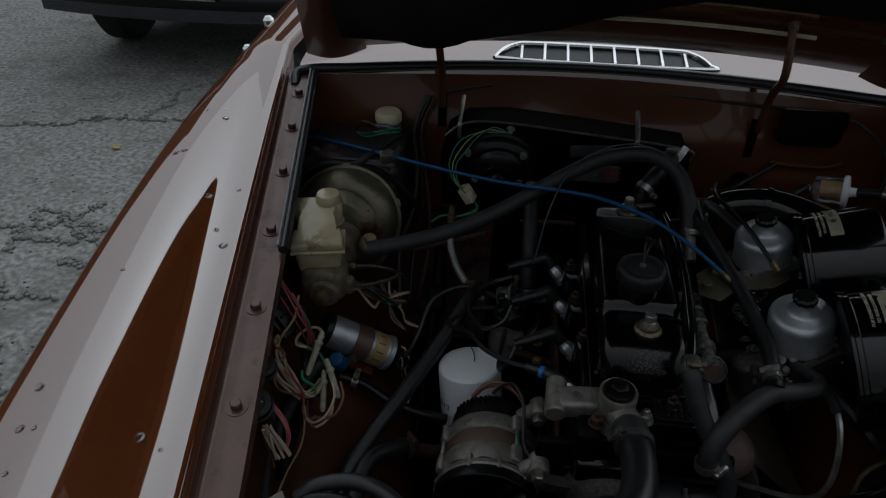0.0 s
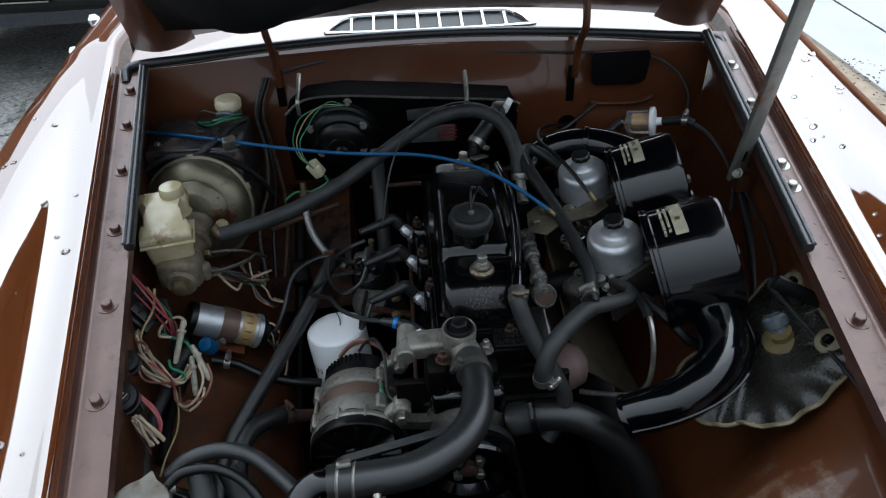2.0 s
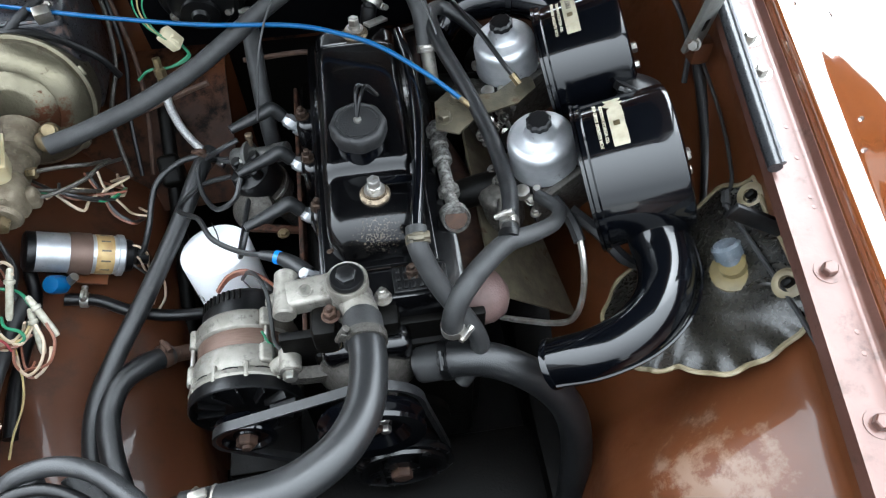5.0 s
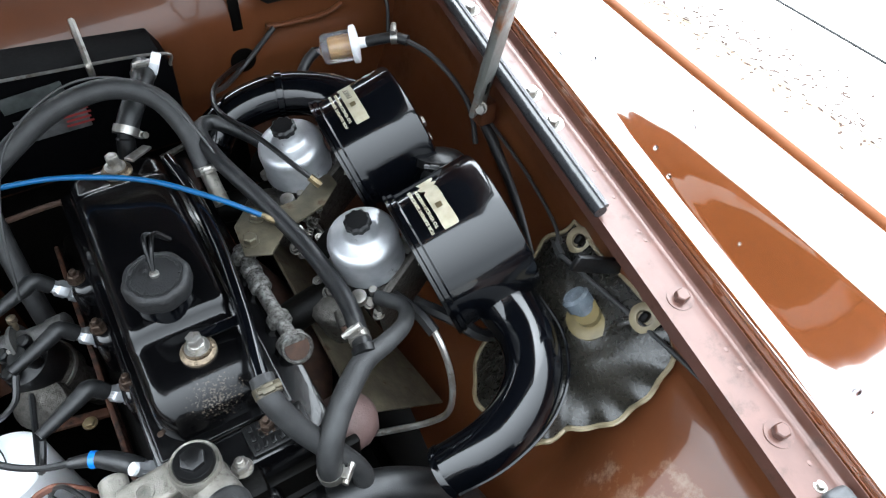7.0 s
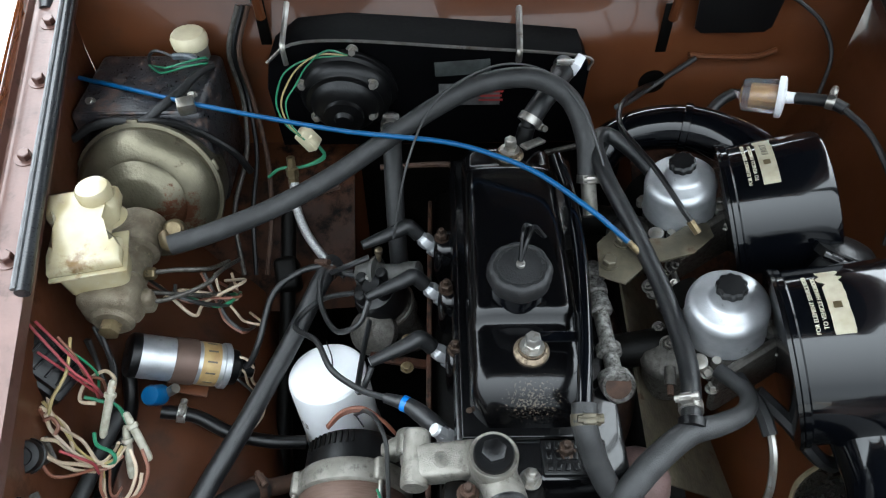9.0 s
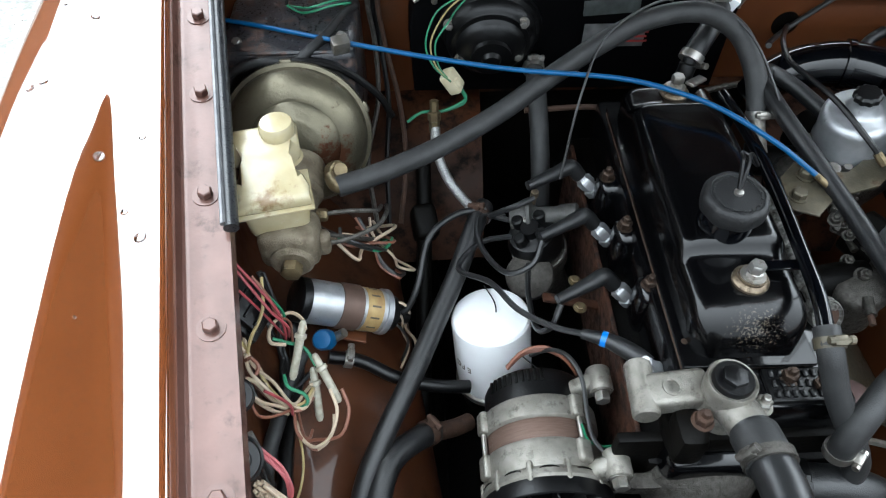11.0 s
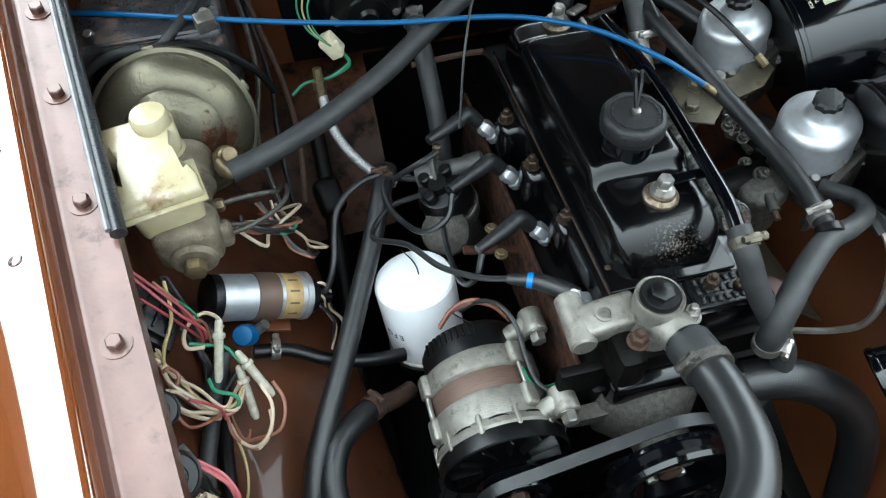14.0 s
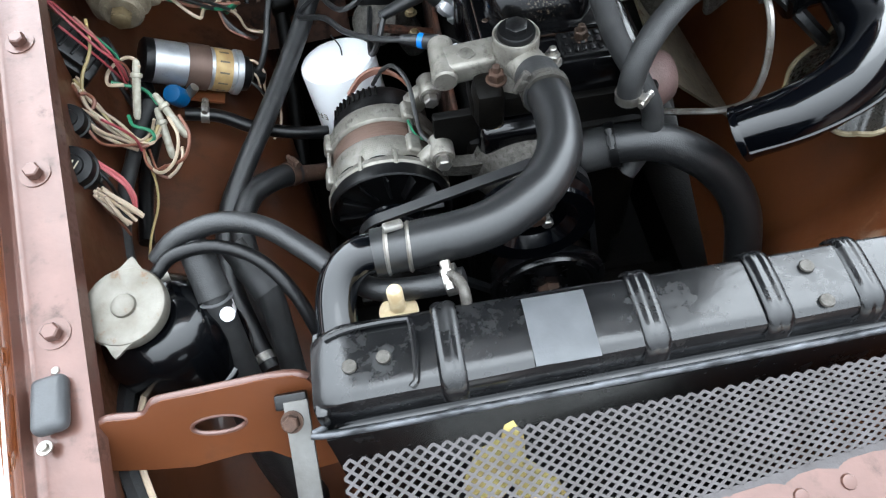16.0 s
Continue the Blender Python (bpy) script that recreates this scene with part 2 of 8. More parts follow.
SENDER_CREAM = mat("aged_cream_plastic", (0.5, 0.42, 0.28), 0.45, 0, (0.36, 0.27, 0.15), 90, 0.1)
COIL_GOLD = mat("faded_gold_label", (0.42, 0.3, 0.13), 0.45, 0.2, (0.3, 0.19, 0.08), 90)
CAP_STEEL = mat("dull_pressed_steel_cap", (0.155, 0.145, 0.125), 0.48, 0.5, (0.1, 0.09, 0.072), 45, 0.15, dirt=((0.12, 0.062, 0.03), 0.57, 0.69, 55))
HEATER_BLACK = mat("satin_black_heater_paint", (0.0016, 0.0016, 0.0019), 0.6, 0, (0.0011, 0.0011, 0.0014), 20, 0.08, spec=0.03, dirt=((0.012, 0.01, 0.008), 0.66, 0.78, 60))
BRAIDED = mat("ribbed_rubber_hose", (0.01, 0.0104, 0.011), 0.36, 0, (0.007, 0.0072, 0.0076), 300, 0.05, fine=900, spec=0.6, dirt=((0.03, 0.029, 0.027), 0.62, 0.8, 60))


HEADER_BLACK = mat("dusty_satin_black_tank", (0.0034, 0.0035, 0.004), 0.24, 0, (0.0026, 0.0027, 0.0031), 14, 0.02, fine=120, coat=0.1, spec=0.5, dirt=((0.014, 0.014, 0.0142), 0.56, 0.85, 20))
RUBBED_SEAM = mat("rubbed_black_seam", (0.12, 0.125, 0.135), 0.4, 0.5, (0.016, 0.017, 0.019), 160, 0.1, fine=500, stretch=(0.35, 1, 1))
BUFFER_GREY = mat("grey_rubber_buffer", (0.045, 0.047, 0.05), 0.5, 0, (0.034, 0.035, 0.037), 50, 0.1)
RAIL_ALLOY = mat("corroded_grey_alloy", (0.3, 0.295, 0.28), 0.45, 0.65, (0.1, 0.095, 0.085), 200, 0.5, fine=900, dirt=((0.04, 0.033, 0.027), 0.48, 0.66, 240))
CAP_PLASTIC = mat("chalky_black_plastic", (0.013, 0.0132, 0.0138), 0.5, 0, (0.007, 0.007, 0.0075), 60, 0.3, fine=500, spec=0.4, dirt=((0.06, 0.056, 0.05), 0.6, 0.78, 130))
BUSH_BRASS = mat("oily_brass_bush", (0.24, 0.19, 0.13), 0.36, 0.75, (0.13, 0.1, 0.07), 140, 0.2, dirt=((0.03, 0.022, 0.016), 0.52, 0.66, 200))
HEAD_STEEL = mat("oily_brown_steel", (0.07, 0.045, 0.03), 0.45, 0.6, (0.035, 0.022, 0.016), 120, 0.3, dirt=((0.014, 0.011, 0.009), 0.5, 0.68, 160))
BRONZE_DULL = mat("uncoated_bronze_paint", (0.15, 0.05, 0.016), 0.6, 0, (0.125, 0.04, 0.012), 20, 0.05, spec=0.15)


def worn(m, centre, reach, colour, scale, low, high):
    """Rust, chips, stain or painted sheen on one patch of a surface: denser towards a centre, with a ragged edge."""
    n, l = m.node_tree.nodes, m.node_tree.links
    b = n["Principled BSDF"]
    at, near, far, tex, add, ramp, mix = (n.new("ShaderNode" + k) for k in ("TexCoord", "VectorMath", "MapRange", "TexNoise", "Math", "MapRange", "Mix"))
    near.operation, near.inputs[1].default_value = "DISTANCE", centre
    l.new(at.outputs["Object"], near.inputs[0])
    far.inputs["From Min"].default_value, far.inputs["From Max"].default_value = 0.0, reach
    far.inputs["To Min"].default_value, far.inputs["To Max"].default_value = 0.3, -0.3
    l.new(near.outputs["Value"], far.inputs["Value"])
    tex.inputs["Scale"].default_value, tex.inputs["Detail"].default_value, tex.inputs["Roughness"].default_value = scale, 9.0, 0.7
    l.new(at.outputs["Object"], tex.inputs["Vector"])
    l.new(tex.outputs["Fac"], add.inputs[0])
    l.new(far.outputs[0], add.inputs[1])
    ramp.inputs["From Min"].default_value, ramp.inputs["From Max"].default_value = low, high
    l.new(add.outputs[0], ramp.inputs["Value"])
    mix.data_type = "RGBA"
    l.new(b.inputs["Base Color"].links[0].from_socket, mix.inputs[6])
    mix.inputs[7].default_value = (*colour, 1)
    l.new(ramp.outputs[0], mix.inputs["Factor"])
    l.new(mix.outputs[2], b.inputs["Base Color"])
    return m


SERVO_PLATE = worn(mat("gold_passivated_drum", (0.185, 0.165, 0.112), 0.36, 0.75, (0.12, 0.108, 0.076), 18, 0.25, fine=300, dirt=((0.1, 0.08, 0.055), 0.58, 0.72, 60)), (0.04, -0.07, 0.075), 0.07, (0.1, 0.04, 0.02), 60, 0.5, 0.62)
worn(YELLOWED, (-0.002, -0.055, 0.1), 0.05, (0.2, 0.13, 0.06), 90, 0.52, 0.75)
# tan patch, right inner wing: mostly sky sheen put into the colour, partly stain
worn(BAY, (0.37, -0.3, 0.7), 0.15, (0.17, 0.105, 0.07), 22, 0.5, 0.62)
worn(COVER_BLACK, (0.0, -0.16, 0.53), 0.11, (0.06, 0.048, 0.037), 420, 0.73, 0.77)
worn(STEEL, (-0.013, -0.045, 0.125), 0.06, (0.2, 0.07, 0.03), 50, 0.48, 0.58)


# ---- building tools ----
def place(at, axis=(0, 0, 1), turn=0.0):
    """A frame at a point, its z along axis, turned about it."""
    return Matrix.Translation(at) @ Vector(axis).to_track_quat("Z", "Y").to_matrix().to_4x4() @ Matrix.Rotation(radians(turn), 4, "Z")


def origin(ob):
    o = Vector()
    while ob:
        o += ob.location
        ob = ob.parent
    return o


def thing(name, base, label, category, group="", kind=""):
    e = new(name)
    e.location, e.empty_display_size = base, 0.05
    return tagged(e, label, category, group, kind)


def finish(bm, material, smooth=40):
    bmesh.ops.recalc_face_normals(bm, faces=bm.faces)
    me = bpy.data.meshes.new("m")
    bm.to_mesh(me)
    bm.free()
    for one in material if isinstance(material, (list, tuple)) else (material,):
        me.materials.append(one)
    if smooth:
        me.shade_smooth()
        me.set_sharp_from_angle(angle=radians(smooth))
    return me


def part(name, bm, material, parent, label="", smooth=40):
    """Links a bmesh, given in world places, as one mesh under a thing or a part."""
    o = origin(parent)
    for v in bm.verts:
        v.co -= o
    ob = new(name, finish(bm, material, smooth))
    ob.data.name = name
    ob.parent = parent
    return tagged(ob, label)


def solid(name, bm, material, base, label, category, group="", kind="", smooth=40):
    """A thing of one mesh with its origin at base."""
    for v in bm.verts:
        v.co -= Vector(base)
    ob = new(name, finish(bm, material, smooth))
    ob.data.name = name
    ob.location = base
    return tagged(ob, label, category, group, kind)


def put(name, me, m, parent, label=""):
    """One more object on a shared mesh, under a thing or a part."""
    ob = new(name, me)
    ob.parent = parent
    ob.matrix_basis = Matrix.Translation(-origin(parent)) @ m
    return tagged(ob, label)


def B():
    return bmesh.new()


def curve(points, steps=6):
    """A smooth line through the points."""
    p = [Vector(q) for q in points]
    if len(p) < 3:
        return p
    p = [2 * p[0] - p[1]] + p + [2 * p[-1] - p[-2]]
    out = []
    for i in range(1, len(p) - 2):
        a, b, c, d = p[i - 1:i + 3]
        for k in range(steps):
            t = k / steps
            out.append(0.5 * (2 * b + (c - a) * t + (2 * a - 5 * b + 4 * c - d) * t * t + (3 * b - a - 3 * c + d) * t ** 3))
    out.append(p[-2])
    return out


def tube(bm, points, r, n=12, steps=6, cap=True, hollow=0.0):
    """A round pipe along a smooth line; r may be a list of radii, one a point."""
    line = curve(points, steps)
    if isinstance(r, (list, tuple)):
        rs = [r[min(int(i / steps), len(r) - 1)] * (1 - (i % steps) / steps) + r[min(int(i / steps) + 1, len(r) - 1)] * ((i % steps) / steps) for i in range(len(line))]
    else:
        rs = [r] * len(line)
    rings, side = [], None
    for i, q in enumerate(line):
        d = (line[min(i + 1, len(line) - 1)] - line[max(i - 1, 0)]).normalized()
        side = d.orthogonal().normalized() if side is None else (side - d * side.dot(d)).normalized()
        up = d.cross(side)
        rings.append([bm.verts.new(q + (side * math.cos(a) + up * math.sin(a)) * rs[i]) for a in (2 * math.pi * k / n for k in range(n))])
    for a, b in zip(rings, rings[1:]):
        for k in range(n):
            bm.faces.new((a[k], a[(k + 1) % n], b[(k + 1) % n], b[k]))
    if cap:
        bm.faces.new(rings[0][::-1])
        bm.faces.new(rings[-1])
    return bm


def lathe(bm, profile, m, n=28, wobble=None):
    """A turned body: profile of (radius, height) pairs about the z of m. wobble(angle) scales the radius."""
    rings = []
    for r, h in profile:
        if r < 1e-6:
            rings.append([bm.verts.new(m @ Vector((0, 0, h)))])
        else:
            rings.append([bm.verts.new(m @ Vector((r * (wobble(a) if wobble else 1) * math.cos(a), r * (wobble(a) if wobble else 1) * math.sin(a), h))) for a in (2 * math.pi * k / n for k in range(n))])
    for a, b in zip(rings, rings[1:]):
        for k in range(n):
            j = (k + 1) % n
            if len(a) == 1 and len(b) > 1:
                bm.faces.new((a[0], b[j], b[k]))
            elif len(b) == 1 and len(a) > 1:
                bm.faces.new((a[k], a[j], b[0]))
            elif len(a) > 1:
                bm.faces.new((a[k], a[j], b[j], b[k]))
    if len(rings[0]) > 1:
        bm.faces.new(rings[0][::-1])
    if len(rings[-1]) > 1:
        bm.faces.new(rings[-1])
    return bm


def box(bm, size, m, bevel=0.0, seg=2, shape=None):
    """A box of that size centred on m, with rounded edges; shape(v) may move its corners first."""
    made = bmesh.ops.create_cube(bm, size=1.0)["verts"]
    for v in made:
        v.co = Vector((v.co.x * size[0], v.co.y * size[1], v.co.z * size[2]))
        if shape:
            v.co = shape(v.co)
    if bevel:
        edges = list({e for v in made for e in v.link_edges})
        made = list({v for f in bmesh.ops.bevel(bm, geom=edges, offset=bevel, segments=seg, profile=0.5, affect="EDGES")["faces"] for v in f.verts} | {v for v in made if v.is_valid})
    for v in made:
        v.co = m @ v.co
    return bm


def plate(bm, outline, thick, m, bevel=0.0):
    """A flat plate from an outline in the xy of m."""
    lo = [bm.verts.new((x, y, -thick / 2)) for x, y in outline]
    hi = [bm.verts.new((x, y, thick / 2)) for x, y in outline]
    fs = [bm.faces.new(lo[::-1]), bm.faces.new(hi)]
    n = len(outline)
    for k in range(n):
        fs.append(bm.faces.new((lo[k], lo[(k + 1) % n], hi[(k + 1) % n], hi[k])))
    vs = lo + hi
    if bevel:
        edges = list(fs[1].edges) + list(fs[0].edges)
        vs = list({v for f in bmesh.ops.bevel(bm, geom=edges, offset=bevel, segments=2, profile=0.5, affect="EDGES")["faces"] for v in f.verts} | {v for v in vs if v.is_valid})
    for v in vs:
        v.co = m @ v.co
    return bm


def sheet(bm, f, nu, nv, thick):
    """A sheet of metal or cloth over f(u, v), both 0 to 1, with thickness."""
    g = [[bm.verts.new(f(i / nu, j / nv)) for j in range(nv + 1)] for i in range(nu + 1)]
    fs = [bm.faces.new((g[i][j], g[i + 1][j], g[i + 1][j + 1], g[i][j + 1])) for i in range(nu) for j in range(nv)]
    bmesh.ops.recalc_face_normals(bm, faces=fs)
    bmesh.ops.solidify(bm, geom=fs, thickness=thick)
    return bm


def hexa(bm, m, d, h, washer=0.0, stud=0.0):
    """A hexagon head on the z of m, with a washer under it and a stud end above it."""
    z = 0.0
    if washer:
        lathe(bm, [(washer / 2, 0), (washer / 2, 0.0016), (d * 0.3, 0.0018)], m, 18)
        z = 0.0018
    lathe(bm, [(d * 0.55, z), (d * 0.577, z + h * 0.1), (d * 0.577, z + h * 0.85), (d * 0.48, z + h)], m, 6)
    if stud:
        lathe(bm, [(d * 0.28, z + h), (d * 0.28, z + h + stud), (d * 0.2, z + h + stud + 0.001)], m, 10)
    return bm


def hose_clamp(parent, at, axis, r, turn=0.0, material=None):
    """A worm-drive clip round a hose."""
    m = place(at, axis, turn)
    bm = lathe(B(), [(r, -0.005), (r + 0.0013, -0.005), (r + 0.0013, 0.005), (r, 0.005)], m, 20)
    c = part("hose_clip", bm, material or ZINC, parent)
    bm = box(B(), (0.012, 0.008, 0.009), m @ Matrix.Translation((0, r + 0.004, 0)), 0.0015)
    lathe(bm, [(0.0035, -0.010), (0.0035, 0.008), (0.0042, 0.008), (0.0042, 0.012)], m @ Matrix.Translation((0, r + 0.005, 0)) @ Matrix.Rotation(radians(90), 4, "Y"), 8)
    part("worm_screw", bm, material or ZINC, c)
    return c


def hose(name, points, r, label, material=None, clips=(), category="hose", n=14):
    t = thing(name, points[0], label, category)
    part("tube", tube(B(), points, r, n), material or RUBBER, t)
    for at, axis in clips:
        hose_clamp(t, at, axis, r if not isinstance(r, (list, tuple)) else max(r))
    return t


def wire(name, points, r, material, label, category="wire"):
    return solid(name, tube(B(), points, r * (0.8 if name == "loom_wire" else 1.0), 7, 6), material, points[0], label, category)


HEX = {}


def bolt(parent, at, axis=(0, 0, 1), d=0.012, h=0.007, washer=0.02, material=None, name="bolt", stud=0.0):
    key = (d, h, washer, stud, (material or ZINC).name)
    if key not in HEX:
        HEX[key] = finish(hexa(B(), Matrix(), d, h, washer, stud), material or ZINC, 30)
        HEX[key].name = "hex_head"
    return put(name, HEX[key], place(at, axis, random.uniform(0, 60)), parent)

# ---- ground ----
KERB = 2.36
bm = B()
sheet(bm, lambda u, v: Vector((-60 + 61.45 * u, -60 + 120 * v, 0)), 1, 1, 0.05)
solid("ground", bm, ASPHALT, (0, 0, 0), "worn grey asphalt with fine cracks and grit", "ground", kind="structure")
bm = B()
sheet(bm, lambda u, v: Vector((KERB + 60 * u, -60 + 120 * v, 0.06)), 1, 1, -0.11)
solid("pavement", bm, CONCRETE, (KERB, 0, 0), "pale sunlit concrete pavement with dirty joints", "pavement", kind="structure")
bm = B()
sheet(bm, lambda u, v: Vector((1.45 + (KERB - 1.45) * u, -60 + 120 * v, 0.02 + 0.025 * u)), 1, 1, 0.07)
solid("verge", bm, VERGE, (1.45, 0, 0), "bare brown earth strip with leaf litter beside the pavement", "verge", kind="structure")
# dark wall added out of view, so the wing's outer slope mirrors no sky
bm = B()
box(bm, (0.3, 70, 3.8), place((-8.15, 10, 1.9)), 0.02)
box(bm, (0.42, 70, 0.08), place((-8.15, 10, 3.84)), 0.02)
solid("mirrored_wall", bm, mat("dark_mirrored_render", (0.06, 0.045, 0.035), 0.9, 0, (0.035, 0.03, 0.025), 3, 0.4, fine=40), (-8.15, 10, 0), "plain dark wall, added unseen for the wing to mirror", "wall", kind="structure")
bm = B()
for x in (KERB + 0.42,):
    box(bm, (0.012, 12, 0.003), place((x, 2, 0.0612)))
solid("pavement_joint", bm, GRIME_SHADE, (KERB + 0.42, 2, 0.06), "dark joint in the pale pavement", "joint", kind="structure")
rnd = random.Random(4)
bm, moss = B(), B()


def crack(points, wide, mossy):
    """A ragged open seam in the asphalt with crumbs and moss along it."""
    line = [Vector((x, y, 0.0035)) for x, y in points]
    for rough in (0.16, 0.13, 0.11):
        finer = [line[0]]
        for p, q in zip(line, line[1:]):
            d = q - p
            finer += [(p + q) / 2 + Vector((-d.y, d.x, 0)) * rnd.uniform(-rough, rough), q]
        line = finer
    for p, q in zip(line, line[1:]):
        s = Vector((p.y - q.y, q.x - p.x, 0)).normalized() * wide * rnd.uniform(0.3, 1.0)
        bm.faces.new([bm.verts.new(c) for c in (p - s, q - s, q + s, p + s)])
        for k in range(mossy):
            at = p + (q - p) * rnd.random() + Vector((rnd.gauss(0, wide * 2.5), rnd.gauss(0, wide * 2.5), 0))
            r = rnd.uniform(0.004, 0.013)
            lathe(moss, [(r, -0.003), (r * 0.85, r * 0.5), (r * 0.3, r * 0.8), (0, r * 0.8)], place(at, (rnd.uniform(-0.2, 0.2), 0, 1), rnd.uniform(0, 90)), 6)


crack([(-2.9, 2.75), (-2.3, 2.8), (-1.95, 2.95), (-1.6, 2.98), (-1.2, 3.1)], 0.006, 4)
crack([(-1.75, 2.95), (-1.68, 3.15), (-1.72, 3.35), (-1.5, 3.6)], 0.004, 2)
crack([(-1.5, 3.0), (-1.42, 3.2), (-1.2, 3.25)], 0.005, 3)
for k in range(16):
    x, y = rnd.uniform(-2.0, -0.95), rnd.gauss(1.85, 0.28)
    crack([(x, y), (x + rnd.uniform(0.08, 0.2), y + rnd.uniform(-0.12, 0.12)), (x + rnd.uniform(0.2, 0.35), y + rnd.uniform(-0.15, 0.15))], 0.004, 4)
solid("asphalt_crack", bm, mat("damp_crack_dirt", (0.05, 0.048, 0.042), 0.95, 0, (0.09, 0.088, 0.078), 30, 0.4), (-2, 2.5, 0), "dark winding cracks in the worn asphalt", "crack", kind="stuff")
solid("crumb", moss, mat("mossy_asphalt_crumb", (0.12, 0.118, 0.105), 0.9, 0, (0.24, 0.235, 0.215), 60, 0.3), (-2, 2.5, 0), "mossy loose asphalt crumbs beside the cracks", "crumbs", kind="stuff")
bm = B()
for k in range(1800):
    right = k % 3 == 0
    at = (KERB + rnd.gauss(0.05, 0.09), rnd.uniform(0.6, 3.2), 0.06) if right else (rnd.uniform(-4, -0.8), rnd.uniform(0.4, 5), 0)
    r = rnd.uniform(0.002, 0.007)
    long = rnd.uniform(1.0, 3.0) if right else 1.0
    lathe(bm, [(r, 0), (r * 0.8, r * 0.5), (0, r * 0.6)], place(at, (0, 0, 1), rnd.uniform(0, 180)) @ Matrix.Diagonal((long, 0.8, 0.6, 1)), 5)
solid("grit", bm, RUSTY, (0, 2, 0), "scattered brown grit and leaf crumbs on the ground", "grit", kind="stuff")


def dry_leaf(at, size, turn):
    out = [(size * x, size * y) for x, y in ((-1, 0), (-0.6, 0.35), (0, 0.5), (0.5, 0.3), (1, 0.05), (0.5, -0.35), (-0.1, -0.45), (-0.6, -0.25))]
    bm = plate(B(), out, 0.0012, place(at, (0.15, 0.1, 1), turn))
    for v in bm.verts:
        v.co.z += 0.25 * (v.co.x - at[0]) ** 2 / size
    return solid("leaf", bm, LEAF, at, "dry yellow-brown fallen leaf on asphalt", "leaf", "fallen leaves")


for at, s, a in (((-1.72, 2.66, 0.008), 0.035, 20), ((-1.2, 1.42, 0.008), 0.03, 100), ((-1.55, 4.0, 0.008), 0.04, 60), ((-1.26, 1.6, 0.008), 0.02, 160)):
    dry_leaf(at, s, a)

# ---- the car's body ----
body = thing("car", (0.22, 0.7, 0.0), "bronze brown classic sports car, bonnet raised, chrome trim", "car")


def lip_left(y):
    return Vector((-0.192 - 0.1715 * (y - 0.41), y, 0.808 + 0.178 * (y - 0.41)))


def lip_right(y):
    return Vector((0.643 + 0.142 * (y - 0.38), y, 0.893 + 0.085 * (y - 0.38)))


def smooth_step(a, b, x):
    t = max(0.0, min(1.0, (x - a) / (b - a)))
    return t * t * (3 - 2 * t)


# across the wing from its inner edge outwards: distance, height
WING = [(0.026, 0.004), (0.030, 0.017), (0.036, 0.021), (0.051, 0.0225), (0.067, 0.0295), (0.085, 0.0395), (0.105, 0.0515), (0.125, 0.0625), (0.145, 0.071), (0.165, 0.0755), (0.18, 0.0745),
        (0.187, 0.0705), (0.2, 0.061), (0.215, 0.048), (0.23, 0.033), (0.243, 0.012), (0.254, -0.03), (0.262, -0.1), (0.268, -0.2), (0.266, -0.34), (0.25, -0.5)]
WING_RIGHT = [(0.026, 0.004), (0.030, 0.017), (0.036, 0.021), (0.051, 0.0225), (0.067, 0.0305), (0.085, 0.0408), (0.1, 0.0492), (0.113, 0.0554), (0.125, 0.0592), (0.14, 0.062), (0.155, 0.0637), (0.17, 0.0644)] + [(w, h - 0.0105) for w, h in WING if w > 0.175]
WING_LEFT = [(0.026, 0.004), (0.030, 0.017), (0.036, 0.021), (0.051, 0.0225), (0.069, 0.0272), (0.089, 0.0355), (0.109, 0.048), (0.129, 0.0593), (0.147, 0.0667), (0.165, 0.0708)]
WING_LEFT += [(0.176, 0.0706), (0.187, 0.069), (0.199, 0.0669), (0.211, 0.0644), (0.223, 0.0611), (0.234, 0.0559), (0.243, 0.0444), (0.25, 0.0214), (0.258, -0.055), (0.268, -0.185), (0.266, -0.345), (0.25, -0.505)]


def spread(lip, side, y, w, h):
    """The wings narrow towards the windscreen, and flatten there."""
    p = lip(min(y, 1.32))
    edge = (-0.455 - 0.07 * (y - 0.5)) if side < 0 else (0.902 + 0.025 * (y - 0.5))
    k = max(0.0, min(1.0, (y - 0.5) / 0.8))
    flat = 0.95 - 0.66 * k + 0.05 * math.sin(math.pi * k) if side < 0 else 1.16 - 0.86 * k - 0.17 * math.sin(math.pi * k) + 1.8 * max(0.0, 0.5 - y)
    if w > 0.18:
        h = 0.021 + 0.0489 * flat + h - 0.0699 if side < 0 else 0.021 + 0.043 * flat + (h - 0.064) * 0.65
    elif h > 0.021:
        h = 0.021 + (h - 0.021) * flat
    if side < 0:
        h -= 0.3 * k ** 3 * max(0.0, w - 0.05)
    if w > 0.03:
        w = 0.03 + (w - 0.03) * min(1.1, (abs(edge - p.x) - 0.03) / 0.226)
    return Vector((p.x + side * w, y, p.z + h - 0.35 * max(0, 0.25 - y) ** 2 + 0.01 * max(0, y - 1.32)))


def wing(name, lip, side):
    line = [(p.x, p.y) for p in curve([(w, h, 0) for w, h in (WING_LEFT if side < 0 else WING_RIGHT)], 6)]

    def f(u, v):
        y = -0.12 + 1.95 * v
        k = u * (len(line) - 1)
        i = min(int(k), len(line) - 2)
        a, b = line[i], line[i + 1]
        w, h = a[0] + (b[0] - a[0]) * (k - i), a[1] + (b[1] - a[1]) * (k - i)
        return spread(lip, side, y, w, h)
    return part(name, sheet(B(), f, 102, 90, -0.0016 if side < 0 else 0.0016), PAINT, body, "glossy bronze brown wing mirroring the sky", 60)


